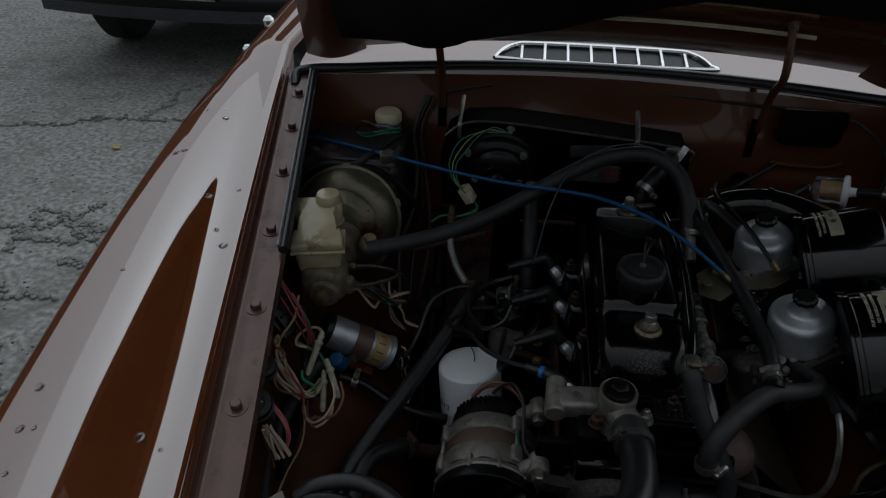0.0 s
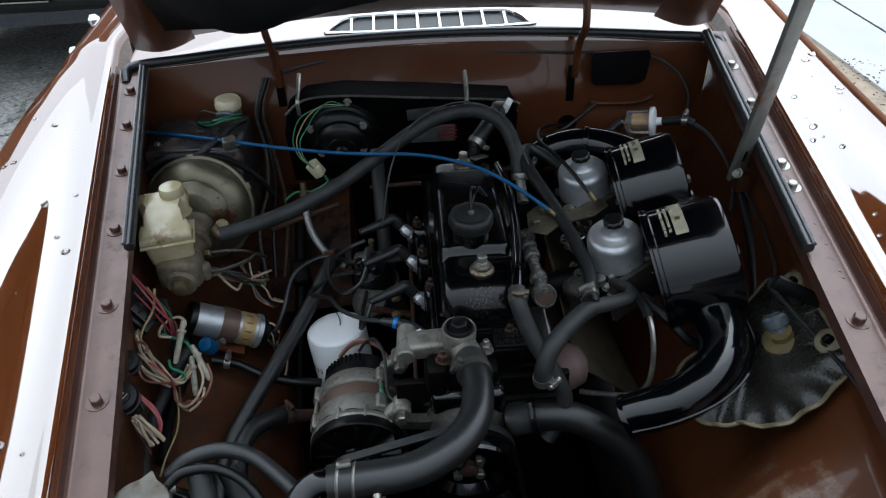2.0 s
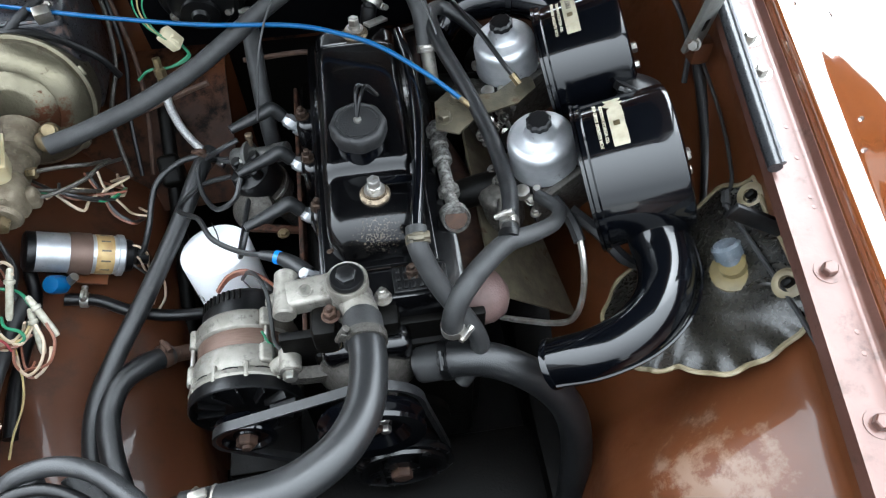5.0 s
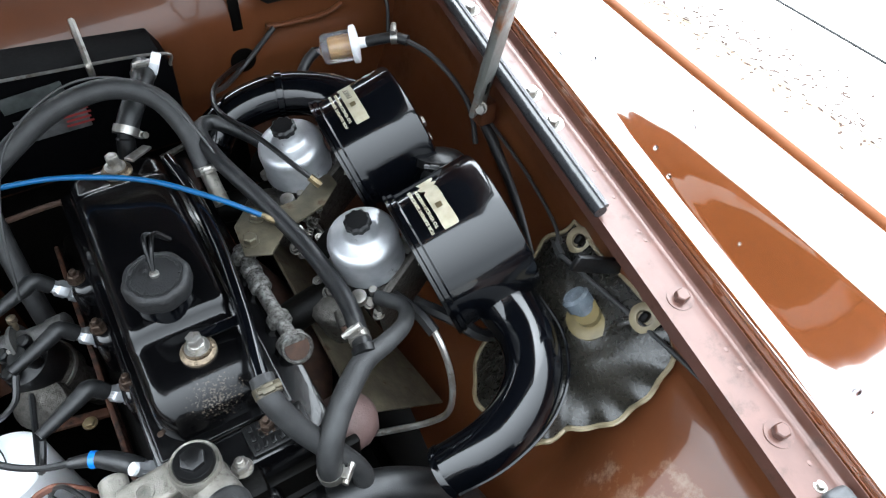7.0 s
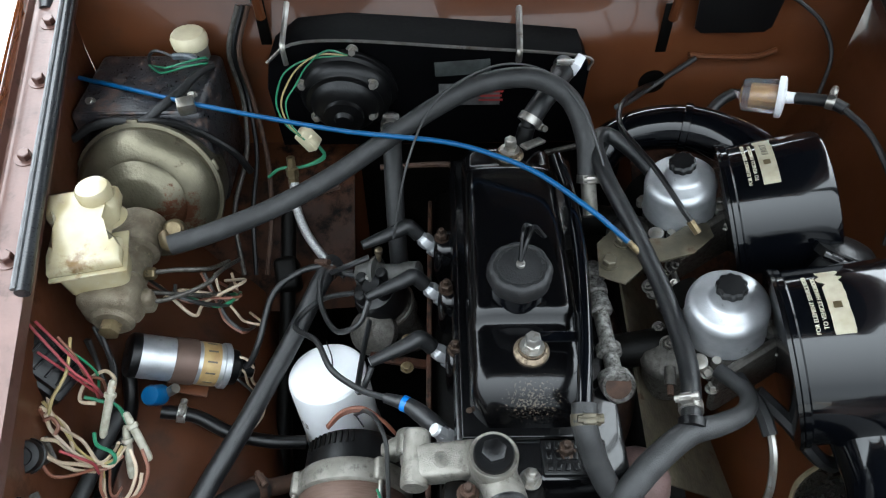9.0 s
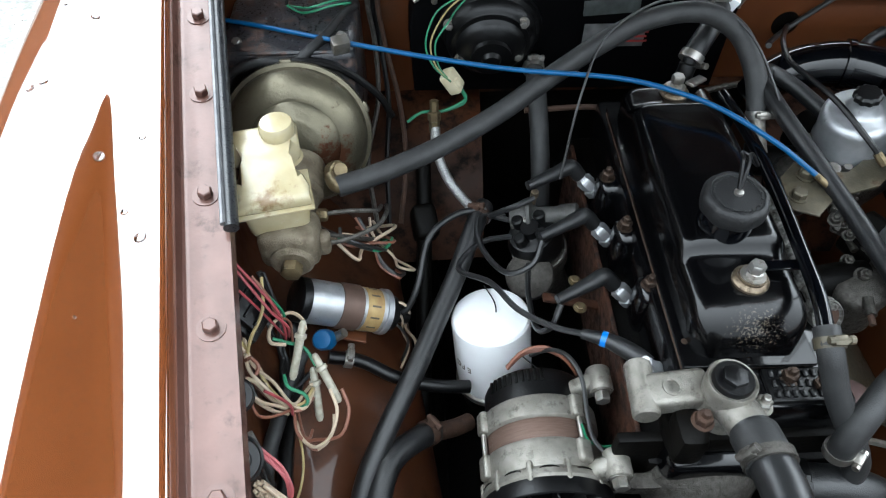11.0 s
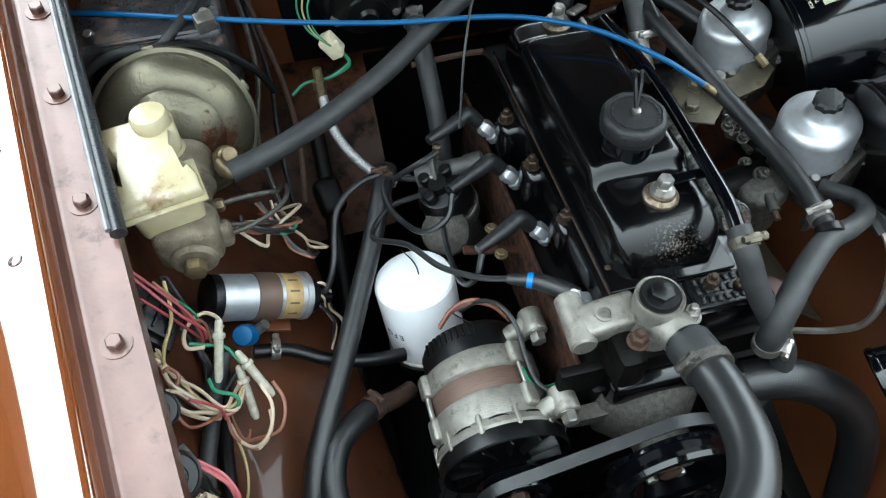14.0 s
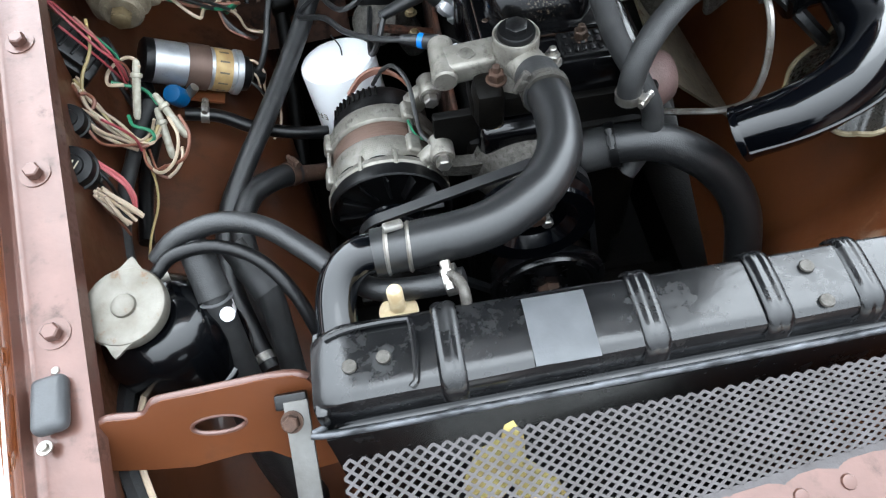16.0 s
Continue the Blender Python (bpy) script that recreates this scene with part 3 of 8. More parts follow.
wing_left = wing("wing", lip_left, -1)
wing_right = wing("wing", lip_right, 1)


# bead added for the brown strip where the wing mirrors no sky
part("wing_bead", tube(B(), [spread(lip_right, 1, 0.0 + 0.1 * k, 0.183, 0.0635) for k in range(18)], 0.006, 10, 4), BRONZE_DULL, wing_right, "dull bronze bead added along the wing's outer crest")


def gutter(lip, side, y0, y1):
    """The flange beside the opening that takes the wing's bolts, with its upstand."""
    prof = [(-0.024, -0.014), (-0.0225, 0.0), (0.0, 0.0015), (0.018, 0.0), (0.022, 0.002), (0.0255, 0.012)]

    def f(u, v):
        p = lip(y0 + (y1 - y0) * v)
        k = u * (len(prof) - 1)
        i = min(int(k), len(prof) - 2)
        a, b = prof[i], prof[i + 1]
        return p + Vector((side * (a[0] + (b[0] - a[0]) * (k - i)), 0, a[1] + (b[1] - a[1]) * (k - i) - 0.004))
    return part("gutter", sheet(B(), f, 20, 40, -0.0015 if side < 0 else 0.0015), FLANGE, body, "dull bronze flange with a row of bolts", 50)


gutter_left = gutter(lip_left, -1, 0.05, 1.25)
gutter_right = gutter(lip_right, 1, 0.05, 1.27)
for y in (0.41, 0.553, 0.695, 0.834, 0.964, 1.08, 1.181):
    bolt(gutter_left, lip_left(y) + Vector((0.003, 0, -0.002)), (0.05, -0.15, 1), 0.0125, 0.008, 0.026, FLANGE)
for y in (0.391, 0.531, 0.778, 0.83, 1.0, 1.13):
    bolt(gutter_right, lip_right(y) + Vector((-0.002, 0, -0.002)), (-0.05, -0.1, 1), 0.0125, 0.008, 0.026, ZINC if y > 0.7 else FLANGE)
for y in (0.36, 0.45, 0.47, 0.6, 0.612, 0.66, 0.7):
    put("rivet", finish(lathe(B(), [(0.003, 0), (0.0026, 0.0015), (0, 0.002)], Matrix(), 8), FLANGE), place(lip_right(y) + Vector((0.006, 0, -0.0025))), gutter_right)


def seal(lip, side, y0, y1, w):
    a, b = lip(y0), lip(y1)
    off = Vector((side * w, 0, 0.006))
    bm = tube(B(), [a + off, (a + b) / 2 + off, b + off], 0.0075, 10, 10)
    s = part("rubber_seal", bm, SEAL, body, "black rubber bonnet seal")
    bm = tube(B(), [a + off + Vector((side * 0.006, 0, 0.006)), (a + b) / 2 + off + Vector((side * 0.006, 0, 0.006)), b + off + Vector((side * 0.006, 0, 0.006))], 0.0032, 8, 10)
    part("trim_strip", bm, TRIM, s, "bright metal clip strip")


seal(lip_left, -1, 0.79, 1.24, -0.027)
seal(lip_right, 1, 0.645, 1.25, -0.024)

# bonnet buffers on the flanges
for lip, side, y in ((lip_left, -1, 0.353), (lip_right, 1, 0.315)):
    p = lip(y)
    m = place(p + Vector((0.002 * side, 0, 0.006))) @ Matrix.Rotation(radians(-9 * side), 4, "Z")
    b = part("buffer", box(B(), (0.026, 0.044, 0.015), m, 0.0065, 4), BUFFER_GREY, gutter_left if side < 0 else gutter_right, "grey rubber bonnet buffer")
    bolt(b, p + Vector((0.004 * side, 0.028, 0)), (0, 0, 1), 0.006, 0.003, 0.011, name="screw")
    bolt(b, p + Vector((0.004 * side, -0.03, 0)), (0, 0, 1), 0.006, 0.003, 0.011, name="screw")


# the rear edge of the opening is bowed; its rubber runs all across
def rear_edge(u):
    x = -0.335 + 1.1 * u
    return Vector((x, 1.262 + 0.085 * (1 - (2 * u - 1) ** 2), 0.957 + 0.006 * math.sin(math.pi * u)))


part("rubber_seal", tube(B(), [rear_edge(0) + Vector((-0.002, -0.05, -0.012))] + [rear_edge(k / 12) + Vector((0, -0.012, 0.004)) for k in range(13)] + [rear_edge(1) + Vector((0.004, -0.05, -0.006))], 0.009, 10, 6), SEAL, body, "black rubber seal along the scuttle")


def scuttle(u, v):
    p = rear_edge(u)
    out = (u - 0.5) * 0.36 * v
    prof = [(0, -0.02), (0.004, -0.009), (0.012, -0.007), (0.05, -0.002), (0.2, 0.013), (0.42, 0.032)]
    k = v * (len(prof) - 1)
    i = min(int(k), len(prof) - 2)
    a, b = prof[i], prof[i + 1]
    return p + Vector((out * 0.2, a[0] + (b[0] - a[0]) * (k - i), a[1] + (b[1] - a[1]) * (k - i) - 0.002 + 0.004 * (1 - (2 * u - 1) ** 2) * v))


part("scuttle", sheet(B(), scuttle, 30, 25, 0.0015), PAINT, body, "glossy bronze scuttle panel in front of the windscreen", 60)

# the air intake grille on the scuttle
VENT = place((0.2225, 1.39, 0.9705), (0, -0.19, 1))
outline = [(-0.206, -0.03), (-0.202, -0.018), (-0.19, 0.006), (-0.17, 0.025), (-0.14, 0.033), (0.0, 0.035), (0.14, 0.033), (0.17, 0.025), (0.19, 0.006), (0.202, -0.018), (0.206, -0.03), (0.1, -0.033), (0.0, -0.0335), (-0.1, -0.033)]
vent = part("vent", plate(B(), [(x * 0.985, y * 0.95) for x, y in outline], 0.003, VENT @ Matrix.Translation((0, 0, -0.003))), SATIN, body, "black backing of the air intake")
part("chrome_frame", tube(B(), [VENT @ Vector((x, y, 0.002)) for x, y in outline + outline[:1]], 0.005, 8, 4), CHROME, vent, "bright chrome grille frame")
for k in range(1, 9):
    x = -0.2 + 0.4 * k / 9
    half_up, half_down = (0.033 if 1 < k < 8 else 0.02), 0.031
    part("bar", box(B(), (0.006, half_up + half_down, 0.007), VENT @ Matrix.Translation((x, (half_up - half_down) / 2, 0.003)), 0.002), CHROME, vent)

# ---- the bay's walls ----
def bulkhead(u, v):
    x = -0.33 + 1.09 * u
    z = 0.40 + 0.553 * v
    d = 0.0
    if 0.50 < x < 0.72 and 0.80 < z < 0.93:
        d = 0.012 * min(1, (x - 0.5) * 30, (0.72 - x) * 30, (z - 0.80) * 40, (0.93 - z) * 40)
    if 0.17 < x < 0.44 and 0.74 < z < 0.93:
        d = -0.008 * min(1, (x - 0.17) * 40, (0.44 - x) * 40, (z - 0.74) * 40, (0.93 - z) * 40)
    return Vector((x, 1.252 + d + 0.06 * (1 - (2 * u - 1) ** 2) * max(0, v - 0.86) / 0.14, z))


wall_rear = part("bulkhead", sheet(B(), bulkhead, 64, 40, 0.003), BAY, body, "bronze painted bulkhead with pressed panels", 50)
for x0, x1 in ((-0.30, 0.04), (0.47, 0.7)):
    part("shelf", sheet(B(), lambda u, v, x0=x0, x1=x1: Vector((x0 + (x1 - x0) * u, 1.25 - 0.22 * v, 0.70 - 0.16 * v * v - 0.01 * math.sin(3 * u))), 20, 10, 0.004), BAY_SHADED_DIRTY, body, "grimy bronze lower bulkhead panel, darkened for the bay's depth", 60)
# near-black sheet where the tunnel's opening is only deep shade
part("tunnel_shade", sheet(B(), lambda u, v: Vector((0.042 + 0.426 * u, 1.246 - 0.02 * math.sin(math.pi * u) * v, 0.7 - 0.46 * v)), 16, 6, 0.006), GRIME_SHADE, body, "near-black sheet for the shaded mouth of the gearbox tunnel", 60)
# added sheet, keeps bright ground from showing below the bulkhead
part("gap_sheet", sheet(B(), lambda u, v: Vector((-0.34 + 1.12 * u, 1.254, 0.43 - 0.18 * v)), 4, 2, 0.004), GRIME_SHADE, body, "near-black sheet added below the bulkhead to hide bright ground")
part("tunnel_flange", box(B(), (0.43, 0.018, 0.008), place((0.255, 1.238, 0.703)), 0.002), BAY_SHADED_DIRTY, body)
for x, z0 in ((-0.071, 0.905), (0.492, 0.885)):
    part("hinge_slot", box(B(), (0.016, 0.004, 0.075), place((x, 1.2495, z0)), 0.0018), GRIME_SHADE, wall_rear, "dark hinge slot")
part("grommet", lathe(B(), [(0.013, 0), (0.013, 0.003), (0.007, 0.006), (0.003, 0.007)], place((0.397, 1.25, 0.871), (0, -1, 0)), 20), ZINC, wall_rear, "grey plug in the bulkhead")
part("access_hole", lathe(B(), [(0.02, 0), (0.02, 0.002), (0.017, 0.0025)], place((0.491, 1.2505, 0.797), (0, -1, 0)), 24), GRIME_SHADE, wall_rear, "dark round hole")
part("blanking_panel", plate(B(), [(-0.058, -0.02), (-0.052, -0.031), (0.052, -0.031), (0.058, -0.02), (0.054, 0.028), (0.044, 0.036), (-0.044, 0.036), (-0.054, 0.028)], 0.003, place((0.585, 1.247, 0.915), (0, -1, 0)) @ Matrix.Rotation(math.pi, 4, "Z")), SATIN, wall_rear, "dark blue-black blanking panel")
part("shadow_gap", tube(B(), [(0.535, 1.25, 0.842), (0.57, 1.249, 0.838), (0.63, 1.249, 0.838), (0.66, 1.25, 0.848)], 0.004, 8), BAY, wall_rear)


def inner_left(u, v):
    y = 0.02 + 1.22 * v
    p = lip_left(y)
    hump = max(0.0, 1 - ((y - 0.72) / 0.36) ** 2) ** 0.5 if abs(y - 0.72) < 0.36 else 0.0
    prof = [(0.022, -0.014), (0.01, -0.03), (0.006, -0.1), (0.01, -0.19), (0.04, -0.235 - 0.03 * (1 - hump)), (0.1, -0.27 - 0.04 * (1 - hump)), (0.155, -0.305 - 0.05 * (1 - hump)), (0.2, -0.37), (0.21, -0.5)]
    k = u * (len(prof) - 1)
    i = min(int(k), len(prof) - 2)
    a, b = prof[i], prof[i + 1]
    return Vector((p.x + a[0] + (b[0] - a[0]) * (k - i), y, p.z + a[1] + (b[1] - a[1]) * (k - i)))


def inner_right(u, v):
    y = 0.02 + 1.24 * v
    p = lip_right(y)
    hump = max(0.0, min(1.0, (0.56 - y) / 0.12, (y - 0.0) / 0.1))
    crease = 0.006 * max(0, 1 - abs(y - 0.43) / 0.012)
    prof = [(0.022, -0.014), (0.006, -0.03), (0.0, -0.08), (0.018 + 0.03 * hump, -0.18 + 0.05 * hump), (0.06 + 0.06 * hump, -0.285 + 0.08 * hump), (0.13 + 0.04 * hump, -0.37 + 0.07 * hump), (0.18, -0.5)]
    k = u * (len(prof) - 1)
    i = min(int(k), len(prof) - 2)
    a, b = prof[i], prof[i + 1]
    return Vector((p.x - a[0] - (b[0] - a[0]) * (k - i), y, p.z + a[1] + (b[1] - a[1]) * (k - i) + crease * (k > 2)))


# the left side takes the copy with shade in its colour
part("inner_wing", sheet(B(), inner_left, 30, 60, 0.002), BAY_SHADED, body, "bronze inner wing and wheel arch, dusty", 60)
part("inner_wing", sheet(B(), inner_right, 30, 60, -0.002), BAY, body, "bronze inner wing and wheel arch, dusty", 60)
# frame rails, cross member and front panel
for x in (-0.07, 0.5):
    part("frame_rail", box(B(), (0.09, 1.25, 0.1), place((x, 0.65, 0.36)), 0.01), GRIME_SHADE, body, "oily dark frame rail")
part("cross_member", box(B(), (0.62, 0.14, 0.09), place((0.22, 0.56, 0.335)), 0.012), GRIME_SHADE, body, "oily black cross member")
# added floor, closes the bay from below
part("floor_sheet", box(B(), (1.05, 1.2, 0.01), place((0.22, 0.65, 0.28))), GRIME_SHADE, body, "near-black floor sheet added under the engine bay")
part("front_panel", sheet(B(), lambda u, v: Vector((-0.3 + 1.04 * u, 0.156 + 0.118 * u - 0.28 * v, 0.743 + 0.028 * u - 0.04 * v - 0.16 * v ** 3 + 0.004 * math.sin(math.pi * u))), 24, 16, 0.002), FLANGE, body, "pinkish bronze front panel ahead of the grille mesh", 60)
part("front_apron", sheet(B(), lambda u, v: Vector((-0.42 + 1.28 * u, -0.1 - 0.04 * math.sin(math.pi * u), 0.58 - 0.3 * v)), 16, 6, 0.003), PAINT, body, "bronze front apron", 60)
for k in range(6):
    x = 0.33 + 0.035 * k
    part("rivet", lathe(B(), [(0.006, 0), (0.005, 0.002), (0, 0.003)], place((x, 0.176 + 0.114 * x, 0.752 + 0.028 * x), (0, -0.2, 1)), 10), FLANGE, body)
# road wheels under the wings
for x, side in ((-0.4, -1), (0.85, 1)):
    m = place((x, 0.5, 0.29), (side, 0, 0))
    wh = part("tyre", lathe(B(), [(0.17, -0.07), (0.2, -0.08), (0.26, -0.082), (0.285, -0.07), (0.29, -0.05), (0.29, 0.05), (0.285, 0.07), (0.26, 0.082), (0.2, 0.08), (0.17, 0.07)], m, 36), TYRE, body, "black road tyre")
    part("rim", lathe(B(), [(0.175, -0.06), (0.18, 0.062), (0.165, 0.055), (0.15, 0.03), (0.06, 0.045), (0.03, 0.06), (0, 0.06)], m, 32), ZINC, wh, "dull steel wheel rim")
# chrome on the wing beside the windscreen
for at, k in (((-0.487, 1.375, 0.927), 1.0), ((-0.495, 1.53, 0.935), 1.2)):
    base = part("mirror_foot", box(B(), (0.03 * k, 0.035 * k, 0.014 * k), place(at), 0.005), CHROME, wing_left, "small chrome fitting on the wing")
    part("stem", lathe(B(), [(0.006 * k, 0), (0.009 * k, 0.012 * k), (0.011 * k, 0.02 * k), (0.006 * k, 0.026 * k), (0, 0.027 * k)], place(Vector(at) + Vector((0, 0, 0.006))), 14), CHROME, base)
    
# water drops on the wings
drop = finish(lathe(B(), [(0.0035, 0), (0.0028, 0.0012), (0.0012, 0.0018), (0, 0.002)], Matrix(), 10), mat("water_drop", (0.9, 0.92, 0.95), 0.02, 0, None, 10, trans=1.0, ior=1.33))
rnd = random.Random(9)


def on_wing(lip, side, y, k):
    prof = WING_LEFT if side < 0 else WING_RIGHT
    for a, b in zip(prof, prof[1:]):
        if a[0] <= k <= b[0]:
            h = a[1] + (b[1] - a[1]) * (k - a[0]) / (b[0] - a[0])
            p, q, r = spread(lip, side, y, k, h), spread(lip, side, y, b[0] + 1e-4, b[1]), spread(lip, side, y + 0.01, k, h)
            n = (q - p).cross(r - p).normalized()
            n = n if n.z > 0 else -n
            return p + n * 0.0002, n


for lip, side, ob in ((lip_left, -1, wing_left), (lip_right, 1, wing_right)):
    for k in range(34):
        at, n = on_wing(lip, side, rnd.uniform(0.32, 1.1), rnd.uniform(0.05, 0.2))
        s = rnd.choice((0.6, 0.9, 1.2, 1.7))
        put("water_drop", drop, place(at, n) @ Matrix.Diagonal((s * rnd.uniform(0.8, 1.3), s, s, 1)), ob)

# ---- the raised bonnet, hinged at the scuttle ----
ANGLE = radians(52)


def on_bonnet(u, s, up=0.0):
    """A point of the bonnet: u across, s metres from the hinge, up metres off its underside."""
    left, right = -0.335 + 0.165 * s, 0.77 - 0.15 * s
    x = left + (right - left) * u
    y, z = 1.285 - s, 0.972 - 0.1 * s + 0.05 * (1 - (2 * u - 1) ** 2) + up
    dy, dz = y - 1.285, z - 0.972
    return Vector((x, 1.285 + dy * math.cos(-ANGLE) - dz * math.sin(-ANGLE) * 1.0, 0.972 + dy * math.sin(-ANGLE) + dz * math.cos(-ANGLE)))


bonnet = thing("bonnet", (0.22, 1.285, 0.97), "raised bronze bonnet with black sound felt underneath", "bonnet")
part("skin", sheet(B(), lambda u, v: on_bonnet(u, 1.12 * v, 0.02), 30, 30, 0.0015), PAINT, bonnet, "", 60)


def rim(u0, u1, s0, s1, h=0.016, name="frame"):
    part(name, sheet(B(), lambda u, v: on_bonnet(u0 + (u1 - u0) * u, s0 + (s1 - s0) * v, 0.012 - h * math.sin(math.pi * u) if (u1 - u0) < 0.5 else 0.012 - h * math.sin(math.pi * v)), 12, 12, 0.0015), BAY, bonnet, "bronze pressed bonnet frame", 60)


rim(0.0, 0.1, 0.0, 1.12)
rim(0.9, 1.0, 0.0, 1.12)
rim(0.1, 0.9, 0.012, 0.11, 0.006)
rim(0.1, 0.9, 1.02, 1.12)
part("sound_felt", sheet(B(), lambda u, v: on_bonnet(0.07 + 0.85 * u, 0.1 + 0.1 * max(0, min(1, (u - 0.4) / 0.25)) + (0.84 - 0.1 * max(0, min(1, (u - 0.4) / 0.25))) * v, -0.006 - 0.012 * math.sin(math.pi * u) * math.sin(math.pi * v) - 0.15 * math.exp(-((u - 0.19) / 0.17) ** 2 - ((v - 0.28) / 0.22) ** 2)), 40, 30, 0.006), FELT, bonnet, "sagging black sound-deadening felt", 60)
for x, zz in ((-0.071, 0.91), (0.498, 0.90)):
    end = on_bonnet((x + 0.3) / 1.05, 0.14, 0.004)
    arm = part("hinge_arm", tube(B(), [(x, 1.248, zz), (x, 1.235, zz + 0.07), (x, 1.2, zz + 0.12), end], 0.007, 8), BAY, bonnet, "bronze hinge arm")
    bolt(arm, end, (0, -0.7, -0.7), 0.014, 0.008, 0.02)
part("pad_strip", tube(B(), [on_bonnet(0.35 + 0.45 * k / 6, 0.115, 0.0) for k in range(7)], 0.004, 6), CREAM, bonnet, "pale foam strip")

# prop rod
prop = thing("prop_rod", (0.687, 0.905, 0.875), "grey galvanised bonnet stay with rust marks", "bonnet stay")
a, b = Vector((0.673, 0.889, 0.878)), Vector((0.611, 0.665, 1.56))
mid = (a + b) / 2
L = (b - a).length
m = place(mid, b - a, 40)
bm = box(B(), (0.03, 0.008, L), m, 0.002)
part("channel", bm, PROP_STEEL, prop)
part("edge", box(B(), (0.004, 0.02, L * 0.98), m @ Matrix.Translation((0.015, 0.007, 0)), 0.001), PROP_STEEL, prop)
part("slot", box(B(), (0.006, 0.0015, 0.02), m @ Matrix.Translation((0, -0.0045, -L / 2 + 0.05)), 0.0007), GRIME_SHADE, prop)
bolt(prop, a + Vector((-0.004, -0.012, 0.014)), (-0.6, -0.7, 0.3), 0.012, 0.008, 0.017)
part("bracket", box(B(), (0.026, 0.024, 0.034), place((0.694, 0.902, 0.862)), 0.005), BAY_SHADED, prop)

# ---- engine ----
engine = thing("engine", (0.26, 0.85, 0.3), "black four-cylinder engine with a pressed rocker cover", "engine")
part("block", box(B(), (0.2, 0.5, 0.32), place((0.262, 0.87, 0.545)), 0.015), GRIME_SHADE, engine, "oily black cylinder block")
part("gearbox", box(B(), (0.2, 0.2, 0.26), place((0.27, 1.17, 0.47)), 0.06, 3), GRIME_SHADE, engine)
part("sump", box(B(), (0.16, 0.42, 0.1), place((0.262, 0.85, 0.345)), 0.03), GRIME_SHADE, engine)
part("head", box(B(), (0.166, 0.46, 0.075), place((0.268, 0.87, 0.744)), 0.008), ENGINE_BLACK, engine, "black cylinder head")
for x, y in ((0.178, 0.955), (0.183, 0.874), (0.191, 0.79), (0.202, 0.709)):
    part("stud_boss", box(B(), (0.044, 0.04, 0.07), place((x + 0.008, y, 0.74)), 0.012, 3), ENGINE_BLACK, engine)


def cover_top(y):
    """The height of the cover above its flange along the engine: a long flat, a lower shelf at each stud, a rounded front."""
    h = 0.050 + 0.013 * smooth_step(0.776, 0.792, y) - 0.012 * smooth_step(1.0, 1.016, y)
    front = max(0.0, min(1.0, (y - 0.689) / 0.05))
    back = max(0.0, min(1.0, (1.063 - y) / 0.02))
    return h * (1 - (1 - front) ** 2.4) ** 0.55 * (1 - (1 - back) ** 3) ** 0.4


def cover(u, v):
    y = 0.689 + 0.374 * v
    a = (2 * u - 1) * math.pi / 2
    s, c, n = math.sin(a), max(0.0, math.cos(a)), 2 / 5.5
    corner = 0.018 * (max(0, 1 - (y - 0.689) / 0.03) ** 2 + max(0, 1 - (1.063 - y) / 0.02) ** 2)
    w = 0.0565 - corner
    return Vector((0.257 + w * math.copysign(abs(s) ** n, s), y, 0.788 + cover_top(y) * c ** n))


rocker = part("rocker_cover", sheet(B(), cover, 44, 90, 0.0015), COVER_BLACK, engine, "glossy black pressed steel rocker cover, chipped at the front", 60)
part("flange", box(B(), (0.13, 0.392, 0.006), place((0.257, 0.876, 0.788)), 0.002), COVER_BLACK, rocker)
part("gasket", box(B(), (0.13, 0.386, 0.004), place((0.257, 0.875, 0.7835)), 0.001), RUSTY, rocker)
for y in (0.745, 1.036):
    at = Vector((0.26, y, 0.838))
    part("rubber_bush", lathe(B(), [(0.0175, 0), (0.0175, 0.003), (0.0155, 0.005), (0.0135, 0.006), (0.0135, 0.009)], place(at), 28), BUSH_BRASS, rocker, "brass-coloured stepped bush")
    bm = lathe(B(), [(0.012, 0.008), (0.012, 0.0105), (0.008, 0.011)], place(at), 24)
    hexa(bm, place(at + Vector((0, 0, 0.0105)), (0, 0, 1), 10), 0.0145, 0.006)
    hexa(bm, place(at + Vector((0, 0, 0.0165)), (0, 0, 1), 34), 0.0135, 0.01)
    part("stud_nut", bm, ZINC, rocker, "plated stud nut")
# oil filler neck and cap
at = Vector((0.251, 0.812, 0.842))
part("filler_neck", lathe(B(), [(0.03, -0.006), (0.0285, 0.0), (0.027, 0.004), (0.027, 0.034)], place(at, (0, -0.06, 1)), 28), BLACK, rocker)
cap = part("filler_cap", lathe(B(), [(0.027, 0.026), (0.0305, 0.03), (0.0318, 0.034), (0.0318, 0.044), (0.03, 0.0485), (0.0275, 0.0505), (0.0255, 0.0508), (0.0245, 0.0498), (0.0, 0.0502)], place(at, (0, -0.06, 1)), 96, lambda a: 1 + 0.045 * abs(math.cos(4 * a)) - 0.02), CAP_PLASTIC, rocker, "matt black ribbed oil filler cap")
m = place(at + Vector((0, -0.003, 0.0506)), (0, -0.06, 1))
part("cap_stud", lathe(B(), [(0.0045, 0), (0.0045, 0.003), (0.002, 0.004), (0, 0.004)], m, 12), ZINC, cap)
for k in range(30):
    a = 2 * math.pi * k / 30
    part("raised_mark", box(B(), (0.0022 + 0.0012 * (k % 3), 0.0009 + 0.0014 * (k % 2), 0.0008), m @ Matrix.Rotation(a, 4, "Z") @ Matrix.Translation((0, 0.0222, 0.0))), DUSTY_RUBBER, cap)
